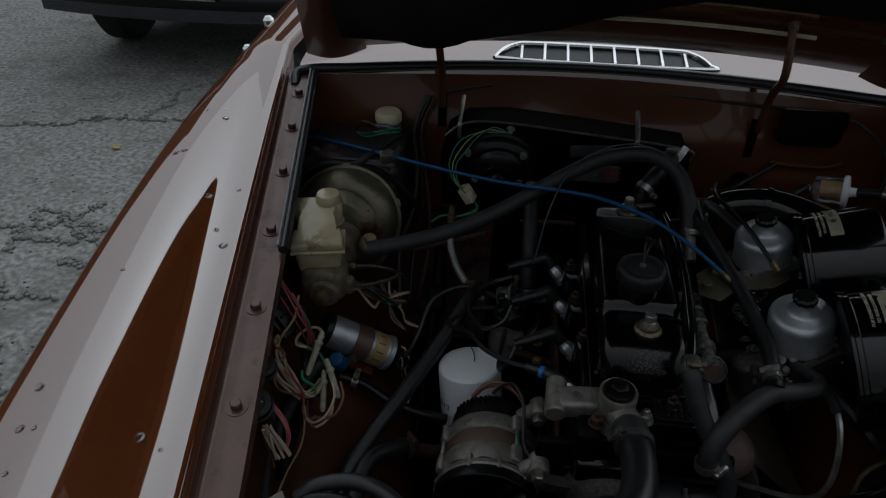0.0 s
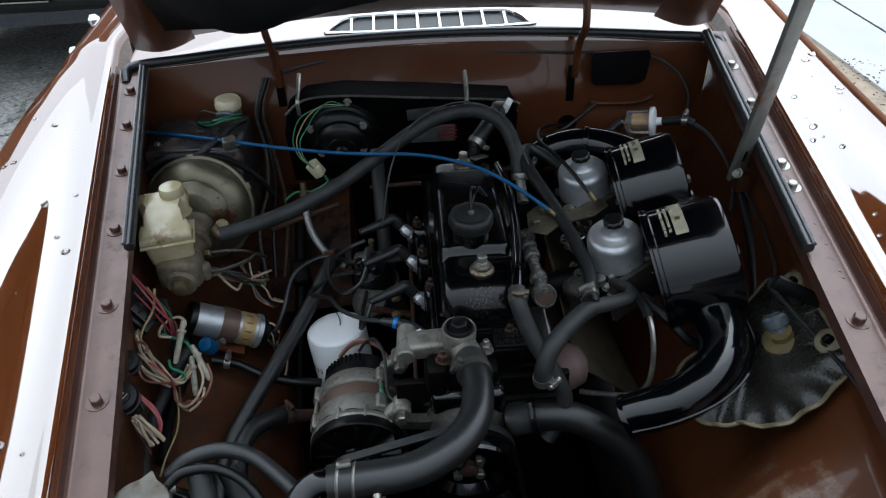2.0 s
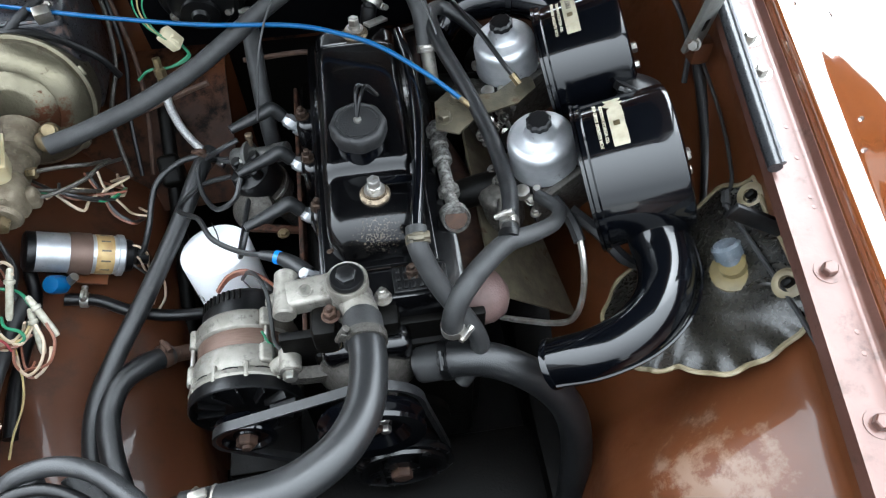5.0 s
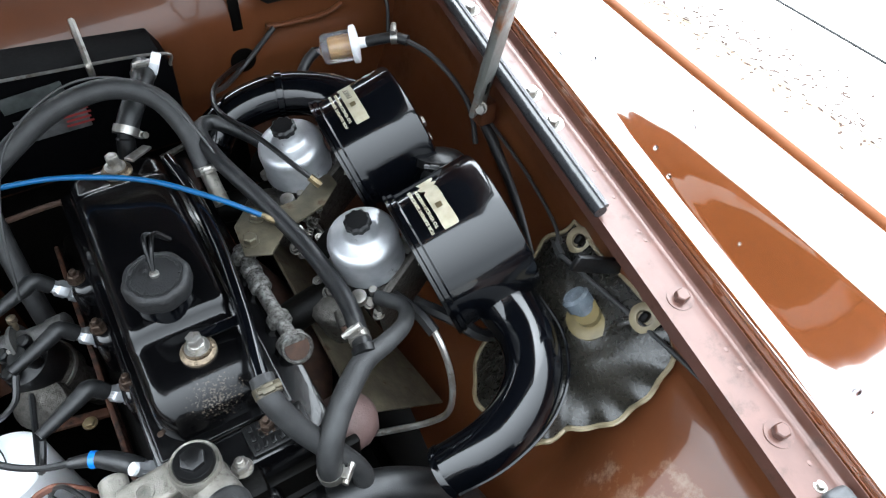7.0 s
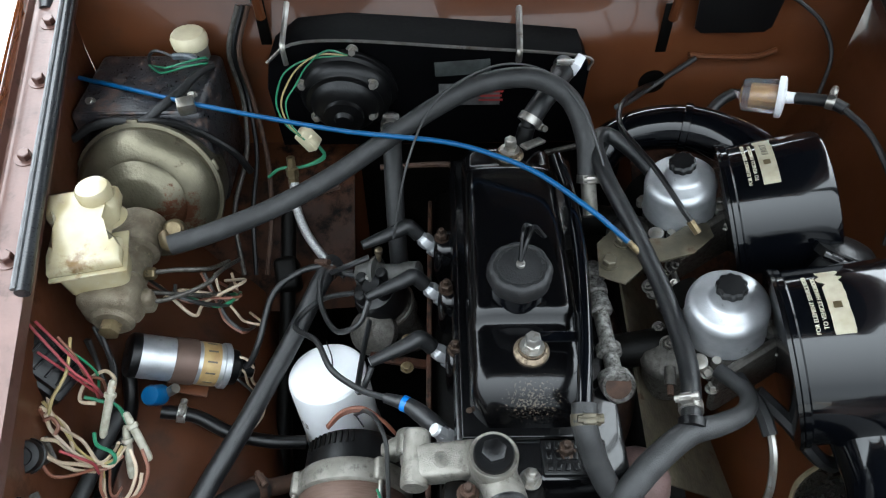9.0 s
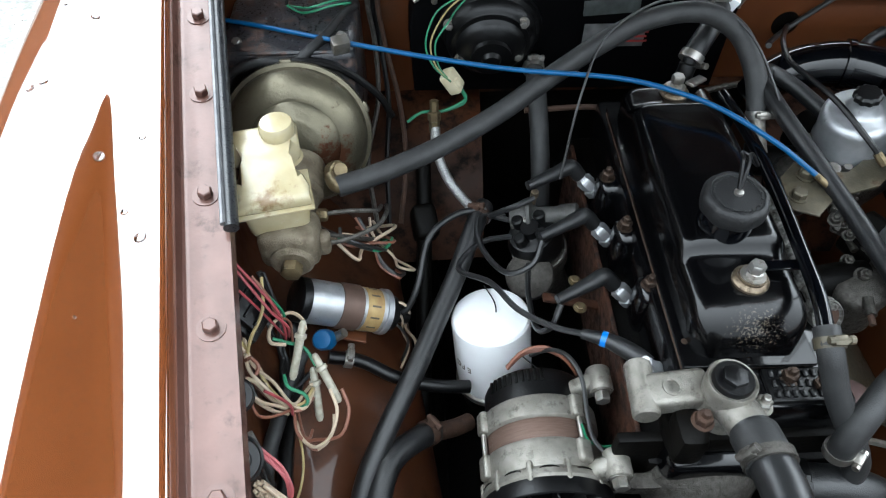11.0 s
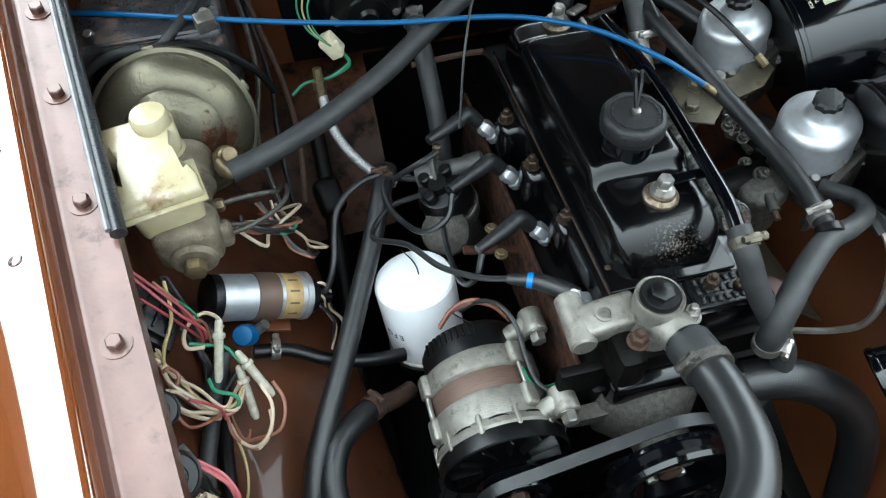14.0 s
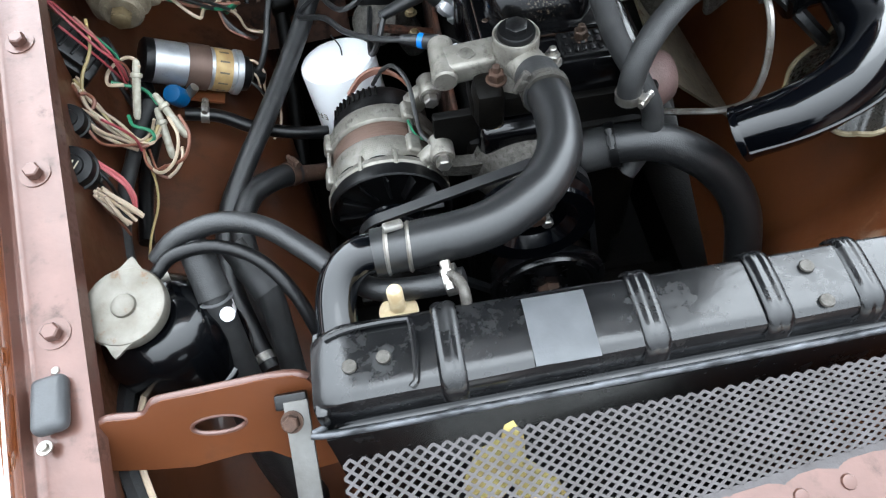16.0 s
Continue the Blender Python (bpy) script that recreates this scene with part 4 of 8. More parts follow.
part("cap_tether", tube(B(), [m @ Vector((0, 0.002, 0.004)), m @ Vector((0.006, 0.014, 0.02)), m @ Vector((0.014, 0.03, 0.022)), m @ Vector((0.026, 0.03, 0.006))], 0.0022, 6), SATIN, cap)
part("cap_tether", tube(B(), [m @ Vector((0, 0.002, 0.004)), m @ Vector((0.002, 0.02, 0.024)), m @ Vector((0.008, 0.034, 0.02)), m @ Vector((0.026, 0.03, 0.006))], 0.0022, 6), SATIN, cap)
# vent pipe along the cover
part("vent_pipe", tube(B(), [(0.318, 1.03, 0.84), (0.325, 0.95, 0.842), (0.322, 0.85, 0.846), (0.312, 0.76, 0.853), (0.303, 0.705, 0.86), (0.298, 0.672, 0.856)], 0.0072, 12), BLACK, rocker, "black breather pipe")
part("pipe_tab", box(B(), (0.05, 0.012, 0.003), place((0.292, 0.757, 0.846)), 0.001), BLACK, rocker)
# manifold-side and plug-side studs of the head
for x, y, z in ((0.174, 0.955, 0.775), (0.179, 0.874, 0.775), (0.188, 0.79, 0.775), (0.2, 0.709, 0.775), (0.195, 0.668, 0.782), (0.225, 0.662, 0.785), (0.29, 0.668, 0.786), (0.318, 0.66, 0.782)):
    bolt(engine, (x, y, z), (0, 0, 1), 0.013, 0.009, 0.019, HEAD_STEEL, "head_nut", 0.005)
# raised block of lettering on the head, too worn to read
pad = part("cast_pad", box(B(), (0.062, 0.036, 0.008), place((0.298, 0.662, 0.7825)), 0.0025), SATIN, engine)
for r in range(3):
    for k in range(7):
        part("raised_mark", box(B(), (0.0048, 0.0075, 0.003), place((0.2735 + 0.0082 * k, 0.6725 - 0.0105 * r, 0.7872), (0, 0, 1), 12 * math.sin(5 * k + 3 * r)), 0.001), SATIN, pad)
# front plate and timing cover, water pump
part("front_plate", box(B(), (0.24, 0.012, 0.28), place((0.25, 0.636, 0.6)), 0.003), GRIME_SHADE, engine)
part("side_plate", box(B(), (0.006, 0.44, 0.12), place((0.158, 0.86, 0.66)), 0.002), TAPPET, engine, "rust-stained tappet cover plate")
part("side_bracket", box(B(), (0.012, 0.1, 0.006), place((0.135, 0.83, 0.69), (0.3, 0, 1)), 0.002), TAPPET, engine)
bolt(engine, (0.131, 0.82, 0.694), (0, 0, 1), 0.01, 0.004, 0.016, BRASS)
bolt(engine, (0.131, 0.86, 0.694), (0, 0, 1), 0.01, 0.004, 0.016, BRASS)
part("water_pump", lathe(B(), [(0.06, 0), (0.06, 0.02), (0.045, 0.035), (0.03, 0.05), (0.03, 0.07)], place((0.225, 0.632, 0.665), (0, -1, 0)), 24), DARK_ALLOY, engine, "oily alloy water pump")
part("outlet_block", box(B(), (0.105, 0.036, 0.07), place((0.228, 0.624, 0.705), (0, -0.15, 1)), 0.012, 3), ENGINE_BLACK, engine, "glossy black casting below the thermostat")
bolt(engine, (0.192, 0.618, 0.74), (-0.2, -0.5, 1), 0.012, 0.009, 0.02, BRASS, stud=0.006)
part("timing_cover", lathe(B(), [(0.08, 0), (0.08, 0.025), (0.06, 0.03), (0.06, 0.035)], place((0.245, 0.632, 0.5), (0, -1, 0)), 24), GRIME_SHADE, engine)
part("mount", box(B(), (0.1, 0.08, 0.012), place((0.06, 0.62, 0.47)), 0.003), GRIME_SHADE, engine)
bolt(engine, (0.02, 0.63, 0.476), (0, 0, 1), 0.018, 0.012, 0.03, GRIME_SHADE)
# pulleys
pulley = part("fan_pulley", lathe(B(), [(0.0, 0.0), (0.03, 0.002), (0.062, 0.002), (0.0635, -0.003), (0.055, -0.01), (0.0635, -0.017), (0.062, -0.022), (0.045, -0.02), (0.036, -0.008), (0.018, -0.004)][::-1], place((0.222, 0.555, 0.66), (0, 1, 0)), 40), BLACK, engine, "black pressed fan pulley")
part("hub", lathe(B(), [(0.022, 0), (0.022, 0.012), (0.012, 0.014), (0.012, 0.026), (0.009, 0.028)], place((0.222, 0.567, 0.66), (0, -1, 0)), 20), RUSTY, pulley)
for k in range(4):
    a = radians(45 + 90 * k)
    bolt(pulley, (0.222 + 0.021 * math.cos(a), 0.556, 0.66 + 0.021 * math.sin(a)), (0, -1, 0), 0.012, 0.012, 0.016)
crank = part("crank_pulley", lathe(B(), [(0.02, -0.03), (0.06, -0.03), (0.068, -0.026), (0.06, -0.018), (0.07, -0.008), (0.0725, -0.004), (0.0725, 0.003), (0.068, 0.005), (0.064, 0.003), (0.062, 0.008), (0.056, 0.009), (0.052, 0.002), (0.045, -0.002), (0.025, -0.004), (0.025, 0.006), (0.012, 0.008)], place((0.247, 0.549, 0.507), (0, -1, 0)), 48), HEADER_BLACK, engine, "black crankshaft pulley")
bolt(crank, (0.247, 0.543, 0.507), (0, -1, 0), 0.026, 0.012, 0.03, RUSTY)
# fan belt round the three pulleys
bm = B()


def arc(cx, cz, r, a0, a1, k=14):
    return [Vector((cx + r * math.cos(radians(a0 + (a1 - a0) * i / k)), 0.567, cz + r * math.sin(radians(a0 + (a1 - a0) * i / k)))) for i in range(k + 1)]


loop = arc(0.222, 0.66, 0.0635, 92, 0) + arc(0.247, 0.507, 0.067, 0, -130) + arc(0.072, 0.637, 0.0365, 230, 100)
loop.append(loop[0])
rows = []
for i, p in enumerate(loop[:-1]):
    t = (loop[i + 1] - loop[i - 1 if i else -2]).normalized()
    nrm = Vector((-t.z, 0, t.x))
    rows.append([bm.verts.new(p + Vector((0, dy, 0)) + nrm * dn) for dy, dn in ((-0.006, 0.003), (0.006, 0.003), (0.0045, -0.004), (-0.0045, -0.004))])
for i in range(len(rows)):
    a, b = rows[i], rows[(i + 1) % len(rows)]
    for k in range(4):
        bm.faces.new((a[k], a[(k + 1) % 4], b[(k + 1) % 4], b[k]))
part("fan_belt", bm, RUBBER, engine, "black rubber fan belt")

# thermostat housing on the head's front
thermo = thing("thermostat_housing", (0.2, 0.66, 0.775), "grey cast alloy thermostat housing with a black hexagon plug", "thermostat housing")
at = Vector((0.219, 0.648, 0.79))
body_t = part("housing", lathe(B(), [(0.027, -0.04), (0.027, -0.012), (0.023, -0.006), (0.021, 0.0), (0.0228, 0.02), (0.0228, 0.031), (0.0215, 0.033), (0.019, 0.031)], place(at), 32), ALLOY, thermo)
part("hexagon_plug", lathe(B(), [(0.0185, 0.026), (0.0185, 0.035), (0.017, 0.037), (0.0, 0.037)], place(at), 28), SATIN, thermo, "black hexagon plug")
part("plug_hexagon", lathe(B(), [(0.0115, 0.036), (0.0115, 0.042), (0.01, 0.043)], place(at, (0, 0, 1), 15), 6), SATIN, thermo)
bm = box(B(), (0.062, 0.034, 0.026), place((0.178, 0.657, 0.788), (0, -0.05, 1), 5), 0.006, 3)
part("sensor_arm", bm, ALLOY, thermo, "cast arm with an embossed ring")
part("arm_end", lathe(B(), [(0.011, -0.028), (0.013, -0.026), (0.013, 0.026), (0.011, 0.028), (0.006, 0.026)], place((0.148, 0.66, 0.788), (0.05, 1, 0)), 20), ALLOY, thermo)
part("embossed_ring", lathe(B(), [(0.009, 0), (0.009, 0.001), (0.0065, 0.001), (0.0065, 0)], place((0.172, 0.655, 0.8012), (0, -0.05, 1)), 20), ALLOY, thermo)
part("outlet", tube(B(), [at + Vector((0, 0, 0.004)), at + Vector((0.008, -0.022, 0.008)), at + Vector((0.013, -0.045, 0.011))], 0.0188, 20), ALLOY, thermo)
for x, y in ((0.196, 0.627), (0.254, 0.64)):
    bolt(thermo, (x, y, 0.786), (0, 0, 1), 0.014, 0.01, 0.021, RUSTY if y < 0.63 else ZINC, "nut", 0.006)
part("flange_ear", box(B(), (0.03, 0.04, 0.05), place((0.187, 0.624, 0.762)), 0.01), GRIME_SHADE, thermo)
part("lower_flange", box(B(), (0.1, 0.05, 0.03), place((0.22, 0.64, 0.755)), 0.008), GRIME_SHADE, thermo)

# spark plugs, leads and caps
PLUGS = [(0.154, 0.972, 0.752), (0.162, 0.902, 0.738), (0.171, 0.816, 0.731), (0.178, 0.7, 0.752)]
for i, p in enumerate(PLUGS):
    p = Vector(p)
    axis = Vector((-0.68, 0.12, 0.72)).normalized()
    plug = thing("spark_plug", p, "plated spark plug with a grey rubber cap, screwed into the head", "spark plug", "spark plugs")
    part("shell", lathe(B(), [(0.0115, -0.022), (0.0115, -0.012), (0.009, -0.011), (0.009, -0.007), (0.0105, -0.006), (0.0105, 0.005), (0.0092, 0.0065), (0.0078, 0.008), (0.0078, 0.016)], place(p, axis), 6), POLISHED, plug)
    part("insulator", lathe(B(), [(0.007, 0.006), (0.0065, 0.02), (0.004, 0.022)], place(p, axis), 14), WHITE, plug)
    turn = p + axis * 0.032
    if i == 3:
        continue
    tip = turn + (Vector((-0.056, -0.028, -0.004)) if i < 3 else Vector((-0.05, 0.03, -0.01)))
    part("cap", tube(B(), [p + axis * 0.013, turn, turn + (tip - turn) * 0.25, tip], [0.0092, 0.0098, 0.0092, 0.0058], 14), RUBBER, plug, "grey rubber plug cap")
# leads to the distributor
DIST = Vector((0.085, 0.935, 0.705))
LEADS = [
    [(0.084, 0.937, 0.762), (0.06, 0.93, 0.755), (0.035, 0.94, 0.73), (0.04, 0.96, 0.705), (0.07, 0.955, 0.70)],
    [(0.087, 0.876, 0.752), (0.075, 0.855, 0.735), (0.045, 0.86, 0.715), (0.02, 0.91, 0.705), (0.02, 0.955, 0.71), (0.055, 0.965, 0.70)],
    [(0.096, 0.785, 0.752), (0.085, 0.77, 0.73), (0.075, 0.79, 0.70), (0.075, 0.85, 0.68), (0.08, 0.9, 0.68)],
    [(0.112, 0.748, 0.75), (0.085, 0.76, 0.746), (0.05, 0.79, 0.738), (0.025, 0.84, 0.722), (-0.01, 0.88, 0.70), (0.02, 0.92, 0.70), (0.06, 0.93, 0.70)],
]
for k, pts in enumerate(LEADS):
    wire("ignition_lead", pts, 0.0036, RUBBER, "black ignition lead from plug to distributor", "ignition lead")
p = Vector((0.134, 0.739, 0.752))
ring = thing("lead_marker", p, "bright blue band round an ignition lead", "band")
part("band", lathe(B(), [(0.0082, -0.003), (0.0086, -0.003), (0.0086, 0.003), (0.0082, 0.003)], place((0.134, 0.739, 0.752), (1, -0.5, 0.05)), 16), BRIGHT_BLUE, ring)
part("sleeve", tube(B(), [(0.112, 0.748, 0.75), (0.134, 0.739, 0.752), (0.148, 0.728, 0.755), (0.162, 0.714, 0.758), (0.172, 0.705, 0.756)], [0.0055, 0.0078, 0.0095, 0.01, 0.0092], 14), RUBBER, ring)

# distributor
dist = thing("distributor", (0.09, 0.93, 0.6), "dull alloy distributor with black cap and vacuum unit", "distributor")
ax = Vector((-0.35, -0.1, 0.93))
part("body", lathe(B(), [(0.02, -0.1), (0.022, -0.03), (0.033, -0.02), (0.035, 0.0), (0.035, 0.014)], place(DIST - ax * 0.05, ax), 24), DARK_ALLOY, dist)
part("cap", lathe(B(), [(0.035, 0.014), (0.036, 0.03), (0.03, 0.045), (0.014, 0.048), (0.012, 0.058)], place(DIST - ax * 0.05, ax), 24), SATIN, dist)
for k in range(4):
    a = math.pi / 2 * k + 0.5
    part("tower", lathe(B(), [(0.008, 0.03), (0.008, 0.06), (0.006, 0.062)], place(DIST - ax * 0.05, ax) @ Matrix.Translation((0.02 * math.cos(a), 0.02 * math.sin(a), 0)), 10), SATIN, dist)
unit = place((0.064, 0.9645, 0.6955), (0.93, -0.2, 0.3))
vac = part("vacuum_unit", lathe(B(), [(0.0, 0.0), (0.0165, 0.001), (0.0175, 0.003), (0.0175, 0.022), (0.0235, 0.024), (0.0242, 0.026), (0.0235, 0.029), (0.015, 0.031), (0.0125, 0.036), (0.0115, 0.062), (0.0135, 0.066), (0.0135, 0.086), (0.011, 0.088)], unit, 32), ALLOY_GREY, dist, "grey vacuum advance capsule")
part("slot", box(B(), (0.02, 0.0024, 0.002), unit @ Matrix.Rotation(0.7, 4, "Z")), GRIME_SHADE, vac)
for k in range(3):
    a = 2.1 * k + 0.4
    part("flange_screw", hexa(B(), unit @ Matrix.Translation((0.0225 * math.cos(a), 0.0225 * math.sin(a), 0.021)), 0.0055, 0.004), ZINC, vac)
part("union", lathe(B(), [(0.0035, 0), (0.0035, 0.012), (0.0055, 0.013), (0.0055, 0.02), (0.003, 0.022)], place(unit @ Vector((0.012, 0.012, 0.03)), (0.05, 0.1, 1)), 12), BUSH_BRASS, vac)
part("clip_band", lathe(B(), [(0.0362, 0.001), (0.0372, 0.001), (0.0372, 0.006), (0.0362, 0.006)], place(DIST - ax * 0.05, ax), 28), ZINC, dist, "spring band of the cap")
part("dome", lathe(B(), [(0.032, 0), (0.03, 0.012), (0.016, 0.022), (0, 0.025)], place((0.085, 0.9, 0.655), (-0.2, -0.5, 0.8)), 24), DARK_ALLOY, dist)
# oil filter, its top turned up
ofil = thing("oil_filter", (0.02, 0.8, 0.58), "white spin-on oil filter canister with printed number", "oil filter")
ax = Vector((-0.09, 0.15, 1.0)).normalized()
topc = Vector((0.0285, 0.838, 0.6595))
part("can", lathe(B(), [(0.046, -0.115), (0.0485, -0.11), (0.0495, -0.09), (0.0495, -0.009), (0.0488, -0.004), (0.0465, -0.0008), (0.0445, 0.0), (0.04, 0.0008), (0.02, 0.0012), (0.0, 0.0012)], place(topc, ax), 48), WHITE, ofil, "", 22)
part("seam", lathe(B(), [(0.047, -0.122), (0.0515, -0.12), (0.0515, -0.113), (0.047, -0.111)], place(topc, ax), 36), ZINC, ofil)
part("filter_head", lathe(B(), [(0.02, -0.17), (0.045, -0.15), (0.05, -0.125), (0.02, -0.12)], place(topc, ax), 24), GRIME_SHADE, ofil)
part("stray_wire", tube(B(), [topc + Vector((-0.005, 0.045, 0.0)), topc + Vector((0.006, 0.015, 0.004)), topc + Vector((0.01, -0.015, -0.006)), topc + Vector((0.035, -0.045, -0.022)), topc + Vector((0.05, -0.07, -0.012))], 0.0009, 6), WIRE["black"], ofil, "thin black wire lying over the filter")


def lettering(text, size, m, material, parent, name="lettering", label=""):
    """Raised print of the built-in font, turned into a mesh."""
    cu = bpy.data.curves.new("text", "FONT")
    cu.body, cu.size, cu.align_x, cu.align_y, cu.extrude = text, size, "CENTER", "CENTER", 0.0002
    ob = bpy.data.objects.new("text", cu)
    scene.collection.objects.link(ob)
    dg = bpy.context.evaluated_depsgraph_get()
    me = bpy.data.meshes.new_from_object(ob.evaluated_get(dg))
    bpy.data.objects.remove(ob)
    me.materials.clear()
    me.materials.append(material)
    return put(name, me, m, parent, label)


side = Vector((-0.78, -0.62, 0.0))
side = (side - ax * side.dot(ax)).normalized()
for k, ch in enumerate("GFE"):
    an = (k - 1) * -0.19
    s2 = (side * math.cos(an) + side.cross(ax) * math.sin(an)).normalized()
    rot = Matrix(((-ax).cross(s2).normalized(), -ax, s2)).transposed().to_4x4()
    lettering(ch, 0.013, Matrix.Translation(topc - ax * 0.058 + s2 * 0.0497) @ rot, LABEL_DARK, ofil)

# alternator with its three-layered casing
alt = thing("alternator", (0.075, 0.69, 0.56), "grey alloy alternator with a brown laminated core and black end cover", "alternator")
AX = Vector((0.072, 0.727, 0.637))
ax = Vector((0.0, -1.0, 0.0))
# across the casing: x to the engine's side, y up, z towards the fan
ma = Matrix(((1, 0, 0, AX.x), (0, 0, -1, AX.y), (0, 1, 0, AX.z), (0, 0, 0, 1)))


def around(r, deg, h):
    return ma @ Matrix.Rotation(radians(deg), 4, "Z") @ Matrix.Translation((r, 0, h))


part("end_cover", lathe(B(), [(0.02, -0.021), (0.046, -0.02), (0.054, -0.016), (0.0575, -0.009), (0.0585, 0.018), (0.059, 0.022)], ma, 48), SATIN, alt, "slotted black plastic end cover")
for k in range(10):
    part("cooling_slot", box(B(), (0.0035, 0.0032, 0.014), around(0.0576, 88 + 7 * k, -0.006), 0.0008), GRIME_SHADE, alt)
part("rear_casting", lathe(B(), [(0.058, 0.02), (0.0625, 0.0205), (0.0648, 0.024), (0.0648, 0.044), (0.063, 0.046), (0.0605, 0.047)], ma, 56), ALLOY, alt)
part("stator_core", lathe(B(), [(0.0608, 0.045), (0.0612, 0.046), (0.0612, 0.07), (0.0608, 0.071)], ma, 56), mat("brown_laminations", (0.13, 0.085, 0.065), 0.55, 0.4, (0.1, 0.06, 0.045), 60, 0.2, stretch=(1, 12, 1)), alt, "brown laminated stator core")
part("front_casting", lathe(B(), [(0.0605, 0.069), (0.064, 0.07), (0.0655, 0.074), (0.0655, 0.092), (0.065, 0.1), (0.0685, 0.104), (0.0695, 0.11), (0.0665, 0.114), (0.06, 0.112), (0.05, 0.108)], ma, 56), ALLOY, alt)
# scalloped front edge between the ribs
for k in range(11):
    part("casting_rib", box(B(), (0.01, 0.006, 0.022), around(0.065, 33 * k + 12, 0.105), 0.0025), ALLOY, alt)
    part("scallop", lathe(B(), [(0.0125, -0.002), (0.0125, 0.0022), (0.011, 0.003)], around(0.063, 33 * k + 28.5, 0.106) @ Matrix.Rotation(radians(90), 4, "Y") @ Matrix.Diagonal((0.45, 1, 1.6, 1)), 16), GRIME_SHADE, alt)
for deg in (58, 163, 235, 330):
    part("through_lug", box(B(), (0.013, 0.017, 0.026), around(0.0648, deg, 0.033), 0.004, 3), ALLOY, alt)
    part("through_lug", box(B(), (0.013, 0.017, 0.026), around(0.0652, deg, 0.083), 0.004, 3), ALLOY, alt)
    part("through_bolt", lathe(B(), [(0.003, 0), (0.003, 0.03)], around(0.0662, deg, 0.043), 10), ZINC, alt)
part("fan", lathe(B(), [(0.014, 0.114), (0.057, 0.114), (0.061, 0.116), (0.0615, 0.12), (0.03, 0.124), (0.018, 0.127)], ma, 40), SATIN, alt)
for k in range(12):
    part("fan_blade", box(B(), (0.032, 0.002, 0.013), around(0.043, 30 * k, 0.125) @ Matrix.Rotation(0.4, 4, "X"), 0.0005), SATIN, alt)
part("shroud", lathe(B(), [(0.054, 0.11), (0.067, 0.111), (0.069, 0.115), (0.069, 0.128), (0.0675, 0.1295), (0.0655, 0.117)], ma, 56), SATIN, alt, "black fan shroud")
mp = ma @ Matrix.Translation((0, 0, 0.156))
part("pulley", lathe(B(), [(0.014, -0.02), (0.033, -0.014), (0.0365, -0.011), (0.028, -0.003), (0.0365, 0.006), (0.0355, 0.009), (0.029, 0.0095), (0.027, 0.004), (0.016, 0.003), (0.014, 0.006)], mp, 40), BLACK, alt)
part("pulley_nut", hexa(B(), mp @ Matrix.Translation((0, 0, 0.003)), 0.022, 0.012, 0.026, 0.004), RUSTY, alt)
# ears: a rear one with its bolt, a front one bolted to the strap
for h, deg, reach in ((0.006, 43.5, 0.087), (0.101, 44, 0.089)):
    part("bracket_lug", box(B(), (0.04, 0.026, 0.02), around(reach - 0.017, deg, h), 0.007, 3), ALLOY, alt)
    part("lug_eye", lathe(B(), [(0.012, -0.014), (0.0135, -0.012), (0.0135, 0.012), (0.012, 0.014), (0.006, 0.013)], around(reach, deg, h), 20), ALLOY, alt)
    bolt(alt, around(reach, deg, h + 0.0135).translation, ax, 0.015, 0.01, 0.021, ZINC)
bm = tube(B(), [(0.135, 0.612, 0.688), (0.16, 0.612, 0.683), (0.19, 0.614, 0.682), (0.215, 0.616, 0.69)], 0.011, 4, 4)
part("adjuster_strap", bm, DARK_ALLOY, alt, "slotted oily adjuster strap")
wire("alternator_wire", [(0.07, 0.775, 0.665), (0.085, 0.76, 0.7), (0.1, 0.74, 0.72), (0.112, 0.715, 0.716), (0.115, 0.68, 0.7), (0.118, 0.655, 0.695), (0.132, 0.638, 0.69)], 0.0026, WIRE["black"], "black alternator lead ending in a green tail")
wire("alternator_wire", [(0.132, 0.639, 0.686), (0.142, 0.634, 0.687), (0.156, 0.634, 0.687)], 0.002, WIRE["green"], "green tail of the alternator lead")
for k in range(3):
    wire("alternator_wire", [(0.04, 0.755, 0.67 + 0.002 * k), (0.058, 0.765, 0.684 + 0.003 * k), (0.082, 0.765, 0.692 + 0.003 * k), (0.104, 0.755, 0.688), (0.12, 0.748, 0.665)], 0.0023, WIRE["brown"], "brown wire into the alternator")

# coil
coil = thing("ignition_coil", (-0.155, 0.83, 0.64), "silver cylindrical ignition coil with a brown clamp band", "ignition coil")
C0, C1 = Vector((-0.204, 0.836, 0.706)), Vector((-0.101, 0.858, 0.642))
ax = (C1 - C0).normalized()
L = (C1 - C0).length
mc = place(C0, ax)
part("can", lathe(B(), [(0.0, 0.0), (0.022, 0.0), (0.0265, 0.003), (0.0268, 0.006), (0.0268, L - 0.012), (0.029, L - 0.011), (0.029, L - 0.004), (0.025, L - 0.002)], mc, 36), POLISHED, coil)
# black disc and band: the shade on the coil's end, put into the colour
part("shaded_end", lathe(B(), [(0.0, -0.001), (0.0225, -0.001), (0.0268, 0.0025), (0.0271, 0.006), (0.0271, 0.012), (0.0269, 0.0125)], mc, 36), SATIN, coil, "dark end, its shade put into the colour")
part("clamp_band", lathe(B(), [(0.027, L * 0.42), (0.0285, L * 0.42), (0.0285, L * 0.64), (0.027, L * 0.64)], mc, 36), mat("brown_clamp", (0.14, 0.09, 0.07), 0.5, 0.4), coil, "brown clamp band")
